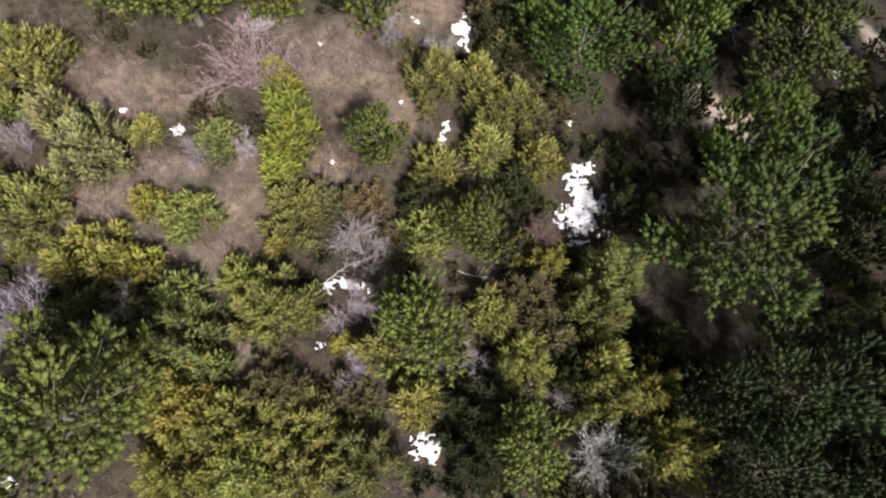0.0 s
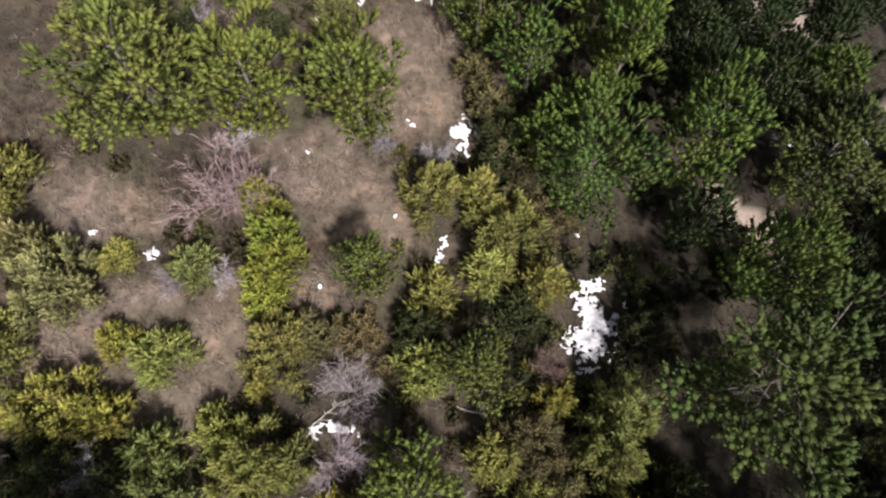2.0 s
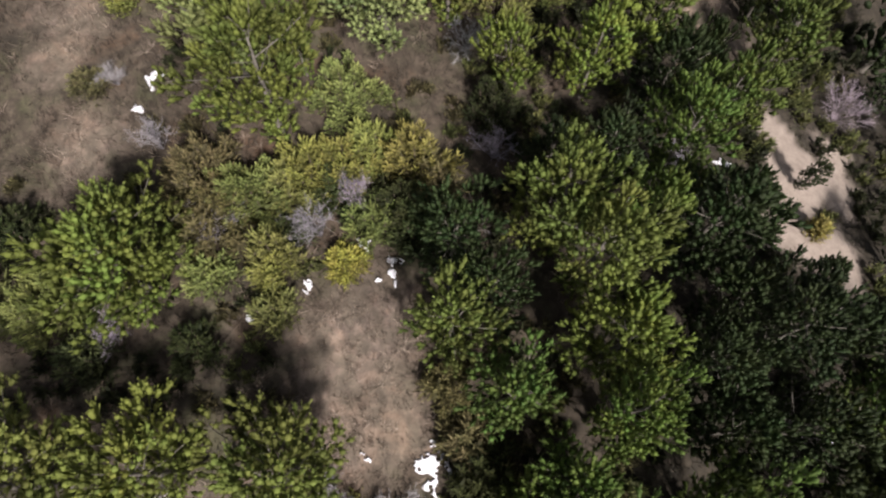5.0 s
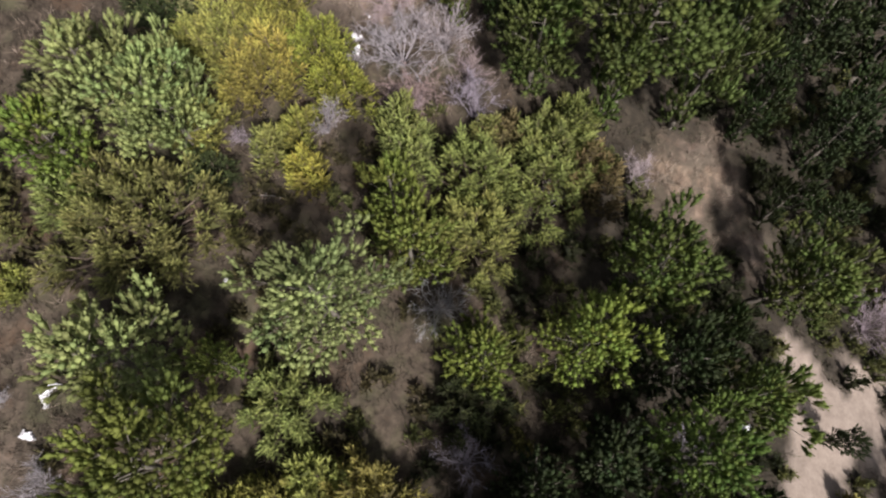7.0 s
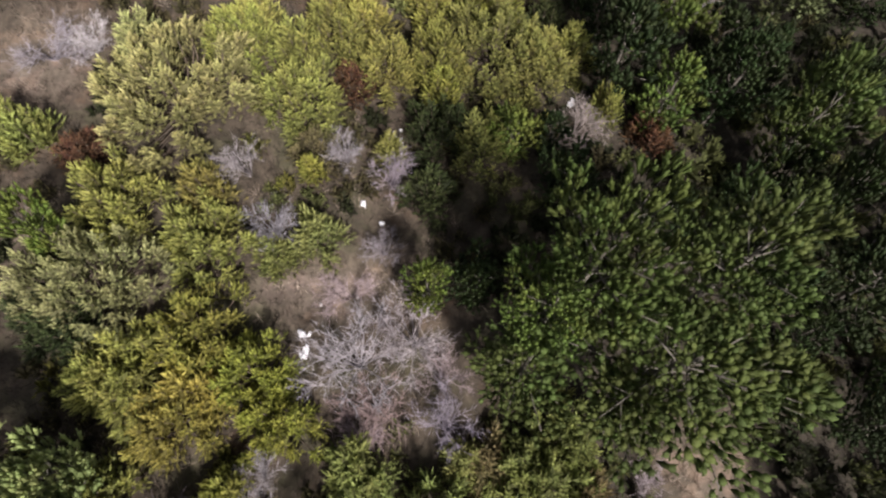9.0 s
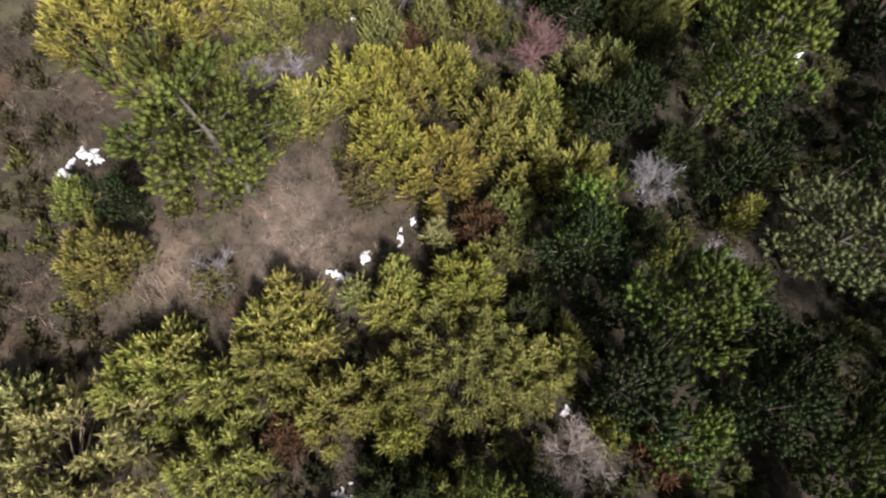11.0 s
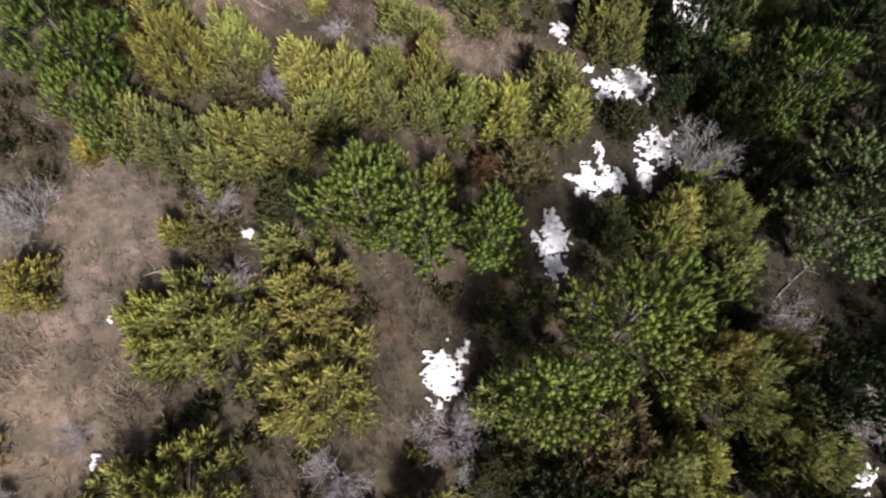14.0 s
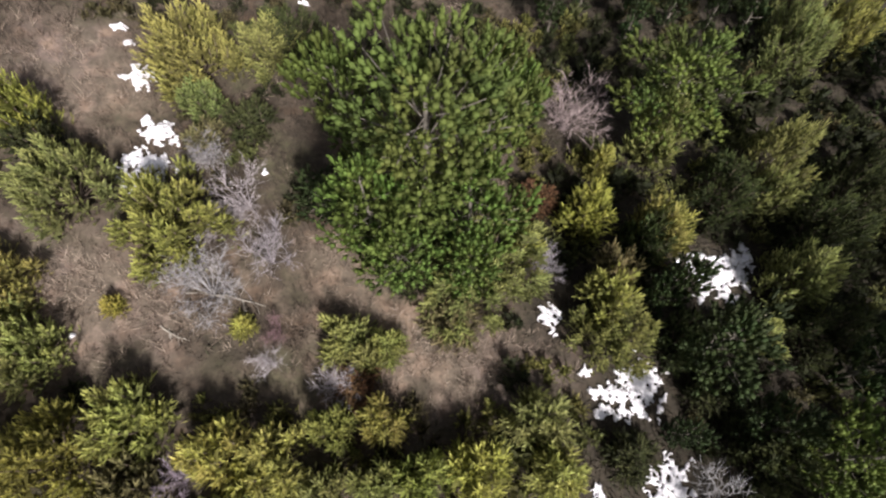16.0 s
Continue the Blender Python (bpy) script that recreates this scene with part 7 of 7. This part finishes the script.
understory(1.30, 61.58, 0.37, "dark")
understory(-10.13, 61.47, 0.42, "dark")
understory(-6.87, 61.67, 0.43, "olive")
understory(-7.17, 62.08, 0.37, "olive")
understory(-9.90, 62.09, 0.51, "dark")
understory(1.77, 62.28, 0.40, "green")
understory(9.85, 62.33, 0.40, "dark")
understory(11.89, 62.20, 1.08, "dark")
understory(-9.16, 62.46, 0.54, "olive")
understory(10.64, 62.37, 0.89, "dark")
understory(-7.09, 62.83, 0.41, "olive")
understory(-9.79, 62.96, 0.41, "green")
understory(-9.18, 63.06, 0.37, "green")
understory(-6.74, 63.26, 0.36, "olive")
understory(-4.02, 63.36, 0.44, "olive")
understory(5.32, 63.38, 0.52, "dark")
understory(-10.07, 63.27, 0.38, "gold")
understory(2.90, 63.50, 0.55, "green")
understory(-2.59, 63.54, 0.43, "olive")
understory(-6.26, 63.60, 0.46, "olive")
understory(9.84, 63.49, 0.73, "dark")
understory(10.54, 63.60, 0.35, "dark")
understory(1.91, 63.92, 0.40, "green")
understory(-5.66, 63.84, 0.39, "olive")
understory(-3.96, 63.89, 0.38, "dark")
understory(-2.82, 64.02, 0.40, "green")
understory(1.14, 64.13, 0.45, "green")
understory(-8.33, 63.94, 0.51, "green")
understory(-9.95, 63.88, 0.44, "dark")
understory(9.32, 64.05, 0.40, "dark")
understory(-3.35, 64.29, 0.41, "green")
understory(11.26, 64.13, 0.71, "dark")
understory(10.44, 64.27, 0.57, "dark")
understory(0.66, 64.62, 0.40, "green")
understory(-2.29, 64.61, 0.46, "brown")
understory(-8.18, 64.45, 0.38, "olive")
understory(-5.35, 64.64, 0.58, "green")
understory(6.93, 64.74, 0.55, "dark")
understory(6.09, 64.83, 0.50, "dark")
understory(2.32, 65.00, 0.36, "dark")
understory(7.80, 64.90, 0.52, "green")
understory(8.43, 64.89, 0.38, "dark")
understory(10.51, 64.85, 0.35, "dark")
understory(1.26, 65.26, 0.41, "brown")
understory(-1.23, 65.37, 0.46, "dark")
understory(1.71, 65.45, 0.36, "olive")
understory(4.11, 65.43, 0.92, "dark")
understory(-1.96, 65.51, 0.50, "dark")
understory(11.86, 65.26, 0.76, "dark")
understory(2.45, 65.72, 0.70, "dark")
understory(-6.95, 65.53, 0.36, "olive")
understory(10.42, 65.53, 0.34, "dark")
understory(5.82, 65.75, 0.60, "green")
understory(-8.16, 65.53, 0.40, "olive")
understory(5.15, 65.80, 0.38, "olive")
understory(-0.72, 65.87, 0.62, "green")
understory(-7.52, 65.62, 0.61, "olive")
understory(-1.50, 65.90, 0.43, "dark")
understory(1.50, 66.04, 0.56, "olive")
understory(-2.03, 66.06, 0.40, "green")
understory(-4.64, 66.06, 0.42, "dark")
understory(-5.74, 66.14, 0.54, "dark")
understory(9.93, 66.10, 0.38, "green")
understory(-3.19, 66.30, 0.56, "green")
understory(2.00, 66.41, 0.37, "olive")
understory(2.86, 66.42, 0.61, "olive")
understory(-3.79, 66.33, 0.48, "green")
understory(-2.56, 66.38, 0.52, "green")
understory(0.47, 66.66, 0.37, "green")
understory(9.42, 66.46, 0.46, "dark")
understory(-0.90, 66.68, 0.60, "brown")
understory(-1.67, 66.66, 0.37, "green")
understory(-0.06, 66.79, 0.45, "green")
understory(1.59, 66.85, 0.60, "olive")
understory(0.95, 66.87, 0.44, "dark")
understory(6.32, 66.80, 0.34, "olive")
understory(-4.42, 66.76, 0.58, "green")
understory(-5.29, 66.75, 0.46, "dark")
understory(7.33, 66.91, 0.41, "green")
understory(0.47, 67.12, 0.36, "brown")
understory(-3.58, 67.06, 0.58, "dark")
understory(-7.51, 66.98, 0.52, "olive")
understory(6.79, 67.29, 0.59, "green")
understory(-1.68, 67.33, 0.59, "dark")
understory(-2.64, 67.31, 0.52, "dark")
understory(0.94, 67.50, 0.40, "dark")
understory(0.07, 67.52, 0.48, "brown")
understory(9.76, 67.38, 0.83, "dark")
understory(-8.10, 67.31, 0.36, "green")
understory(-1.14, 67.72, 0.43, "dark")
understory(-4.20, 67.62, 0.52, "green")
understory(-0.62, 67.79, 0.42, "dark")
understory(-2.21, 67.78, 0.38, "olive")
understory(-6.57, 67.58, 0.38, "olive")
understory(1.42, 67.93, 0.39, "olive")
understory(7.57, 67.81, 0.71, "green")
understory(-3.32, 67.83, 0.46, "dark")
understory(0.35, 68.08, 0.45, "brown")
understory(-7.64, 67.76, 0.48, "olive")
understory(1.94, 68.29, 0.51, "olive")
understory(6.63, 68.23, 0.47, "green")
understory(-6.88, 67.98, 0.52, "olive")
understory(-0.96, 68.31, 0.51, "brown")
understory(0.92, 68.35, 0.55, "brown")
understory(7.16, 68.34, 0.34, "green")
understory(-3.52, 68.33, 0.44, "dark")
understory(-2.17, 68.40, 0.50, "dark")
understory(10.96, 68.17, 1.03, "dark")
understory(-1.46, 68.46, 0.38, "dark")
understory(2.85, 68.52, 0.54, "dark")
understory(-8.15, 68.06, 0.62, "green")
understory(-2.85, 68.45, 0.46, "dark")
understory(-9.61, 67.95, 0.44, "olive")
understory(7.82, 68.51, 0.56, "green")
understory(9.34, 68.44, 0.35, "green")
understory(-0.07, 68.64, 0.55, "brown")
understory(-6.40, 68.34, 0.43, "green")
understory(-7.31, 68.38, 0.56, "olive")
understory(-9.12, 68.25, 0.53, "olive")
understory(-3.91, 68.72, 0.49, "dark")
understory(2.40, 68.92, 0.41, "olive")
understory(0.61, 69.01, 0.47, "olive")
understory(-0.98, 68.99, 0.42, "dark")
understory(1.82, 69.05, 0.55, "olive")
understory(12.81, 68.58, 0.71, "dark")
understory(-6.77, 68.74, 0.50, "olive")
understory(-2.32, 69.04, 0.38, "dark")
understory(-5.85, 68.86, 0.55, "dark")
understory(9.77, 68.92, 0.67, "dark")
understory(-2.94, 69.10, 0.38, "dark")
understory(6.89, 69.14, 0.77, "dark")
understory(-4.70, 69.03, 0.57, "dark")
understory(-9.99, 68.55, 0.51, "brown")
understory(8.55, 69.10, 1.05, "dark")
understory(-8.47, 68.74, 0.39, "dark")
understory(-9.37, 68.68, 0.42, "green")
understory(-5.34, 69.11, 0.40, "olive")
understory(1.01, 69.39, 0.39, "olive")
understory(-1.47, 69.36, 0.40, "dark")
understory(3.15, 69.52, 1.02, "dark")
understory(0.32, 69.50, 0.40, "olive")
understory(-3.41, 69.38, 0.40, "dark")
understory(-0.61, 69.55, 0.45, "dark")
understory(-7.96, 69.10, 0.37, "dark")
understory(11.78, 69.20, 0.55, "dark")
understory(-2.07, 69.61, 0.62, "dark")
understory(-0.11, 69.71, 0.40, "dark")
understory(-4.19, 69.56, 0.53, "dark")
understory(1.32, 69.76, 0.40, "olive")
understory(-7.15, 69.34, 0.39, "dark")
understory(-6.66, 69.38, 0.43, "dark")
understory(-5.10, 69.56, 0.41, "dark")
understory(-5.74, 69.54, 0.38, "green")
understory(-2.95, 69.76, 0.36, "olive")
understory(10.71, 69.59, 0.83, "dark")
understory(-6.22, 69.59, 0.40, "dark")
understory(0.83, 69.98, 0.40, "olive")
understory(-9.03, 69.37, 0.49, "olive")
understory(1.94, 70.04, 0.59, "dark")
understory(4.35, 70.01, 0.60, "dark")
understory(-8.35, 69.45, 0.54, "dark")
understory(-9.81, 69.35, 0.37, "olive")
understory(-1.14, 70.06, 0.48, "brown")
understory(-7.73, 69.65, 0.49, "dark")
understory(-2.54, 70.08, 0.42, "dark")
understory(-3.57, 70.03, 0.54, "dark")
understory(2.64, 70.23, 0.46, "green")
understory(-2.08, 70.23, 0.39, "dark")
understory(-5.95, 70.02, 0.37, "dark")
understory(-9.47, 69.66, 0.40, "brown")
understory(9.64, 70.12, 0.71, "dark")
understory(1.36, 70.43, 0.60, "olive")
understory(7.49, 70.37, 0.99, "dark")
understory(-0.62, 70.51, 0.58, "dark")
understory(5.54, 70.54, 1.04, "green")
understory(0.06, 70.59, 0.51, "green")
understory(-6.69, 70.20, 0.59, "dark")
understory(-8.05, 70.08, 0.46, "olive")
understory(-4.32, 70.43, 0.52, "dark")
understory(-8.70, 70.03, 0.39, "olive")
understory(0.74, 70.74, 0.50, "olive")
understory(-1.61, 70.72, 0.47, "dark")
understory(-3.18, 70.66, 0.47, "dark")
understory(-2.42, 70.72, 0.58, "dark")
understory(9.00, 70.65, 0.53, "green")
understory(-9.56, 70.14, 0.48, "olive")
understory(-5.35, 70.61, 0.61, "dark")
understory(3.54, 70.92, 0.91, "dark")
understory(-1.10, 70.97, 0.50, "dark")
understory(-7.39, 70.53, 0.39, "dark")
understory(10.22, 70.71, 0.47, "green")
understory(-9.01, 70.37, 0.51, "olive")
understory(-3.82, 70.89, 0.58, "olive")
understory(11.95, 70.59, 0.38, "dark")
understory(-6.03, 70.75, 0.45, "dark")
understory(0.17, 71.10, 0.38, "olive")
understory(-8.51, 70.48, 0.42, "dark")
understory(2.69, 71.14, 0.55, "olive")
understory(1.35, 71.16, 0.38, "olive")
understory(-8.00, 70.61, 0.46, "dark")
understory(-0.41, 71.17, 0.56, "dark")
understory(-4.84, 70.98, 0.45, "dark")
understory(11.21, 70.87, 1.08, "dark")
understory(8.48, 71.21, 0.79, "dark")
understory(6.58, 71.33, 0.82, "dark")
understory(7.52, 71.70, 0.63, "dark")
understory(11.75, 71.46, 0.49, "green")
understory(10.75, 72.05, 0.39, "green")
understory(2.04, 72.97, 0.76, "green")
understory(10.41, 72.55, 0.48, "green")
understory(9.29, 72.74, 0.45, "dark")
understory(3.89, 73.07, 0.88, "dark")
understory(12.47, 72.49, 0.56, "dark")
understory(9.97, 72.84, 0.35, "green")
understory(8.93, 73.05, 0.35, "green")
understory(10.32, 73.07, 0.40, "olive")
understory(10.93, 73.07, 0.41, "green")
understory(8.51, 73.40, 0.59, "green")
understory(9.40, 73.43, 0.57, "green")
close_wood()
finish_understory()
# the wood goes on down the slope: unseen pines added to shade its edge
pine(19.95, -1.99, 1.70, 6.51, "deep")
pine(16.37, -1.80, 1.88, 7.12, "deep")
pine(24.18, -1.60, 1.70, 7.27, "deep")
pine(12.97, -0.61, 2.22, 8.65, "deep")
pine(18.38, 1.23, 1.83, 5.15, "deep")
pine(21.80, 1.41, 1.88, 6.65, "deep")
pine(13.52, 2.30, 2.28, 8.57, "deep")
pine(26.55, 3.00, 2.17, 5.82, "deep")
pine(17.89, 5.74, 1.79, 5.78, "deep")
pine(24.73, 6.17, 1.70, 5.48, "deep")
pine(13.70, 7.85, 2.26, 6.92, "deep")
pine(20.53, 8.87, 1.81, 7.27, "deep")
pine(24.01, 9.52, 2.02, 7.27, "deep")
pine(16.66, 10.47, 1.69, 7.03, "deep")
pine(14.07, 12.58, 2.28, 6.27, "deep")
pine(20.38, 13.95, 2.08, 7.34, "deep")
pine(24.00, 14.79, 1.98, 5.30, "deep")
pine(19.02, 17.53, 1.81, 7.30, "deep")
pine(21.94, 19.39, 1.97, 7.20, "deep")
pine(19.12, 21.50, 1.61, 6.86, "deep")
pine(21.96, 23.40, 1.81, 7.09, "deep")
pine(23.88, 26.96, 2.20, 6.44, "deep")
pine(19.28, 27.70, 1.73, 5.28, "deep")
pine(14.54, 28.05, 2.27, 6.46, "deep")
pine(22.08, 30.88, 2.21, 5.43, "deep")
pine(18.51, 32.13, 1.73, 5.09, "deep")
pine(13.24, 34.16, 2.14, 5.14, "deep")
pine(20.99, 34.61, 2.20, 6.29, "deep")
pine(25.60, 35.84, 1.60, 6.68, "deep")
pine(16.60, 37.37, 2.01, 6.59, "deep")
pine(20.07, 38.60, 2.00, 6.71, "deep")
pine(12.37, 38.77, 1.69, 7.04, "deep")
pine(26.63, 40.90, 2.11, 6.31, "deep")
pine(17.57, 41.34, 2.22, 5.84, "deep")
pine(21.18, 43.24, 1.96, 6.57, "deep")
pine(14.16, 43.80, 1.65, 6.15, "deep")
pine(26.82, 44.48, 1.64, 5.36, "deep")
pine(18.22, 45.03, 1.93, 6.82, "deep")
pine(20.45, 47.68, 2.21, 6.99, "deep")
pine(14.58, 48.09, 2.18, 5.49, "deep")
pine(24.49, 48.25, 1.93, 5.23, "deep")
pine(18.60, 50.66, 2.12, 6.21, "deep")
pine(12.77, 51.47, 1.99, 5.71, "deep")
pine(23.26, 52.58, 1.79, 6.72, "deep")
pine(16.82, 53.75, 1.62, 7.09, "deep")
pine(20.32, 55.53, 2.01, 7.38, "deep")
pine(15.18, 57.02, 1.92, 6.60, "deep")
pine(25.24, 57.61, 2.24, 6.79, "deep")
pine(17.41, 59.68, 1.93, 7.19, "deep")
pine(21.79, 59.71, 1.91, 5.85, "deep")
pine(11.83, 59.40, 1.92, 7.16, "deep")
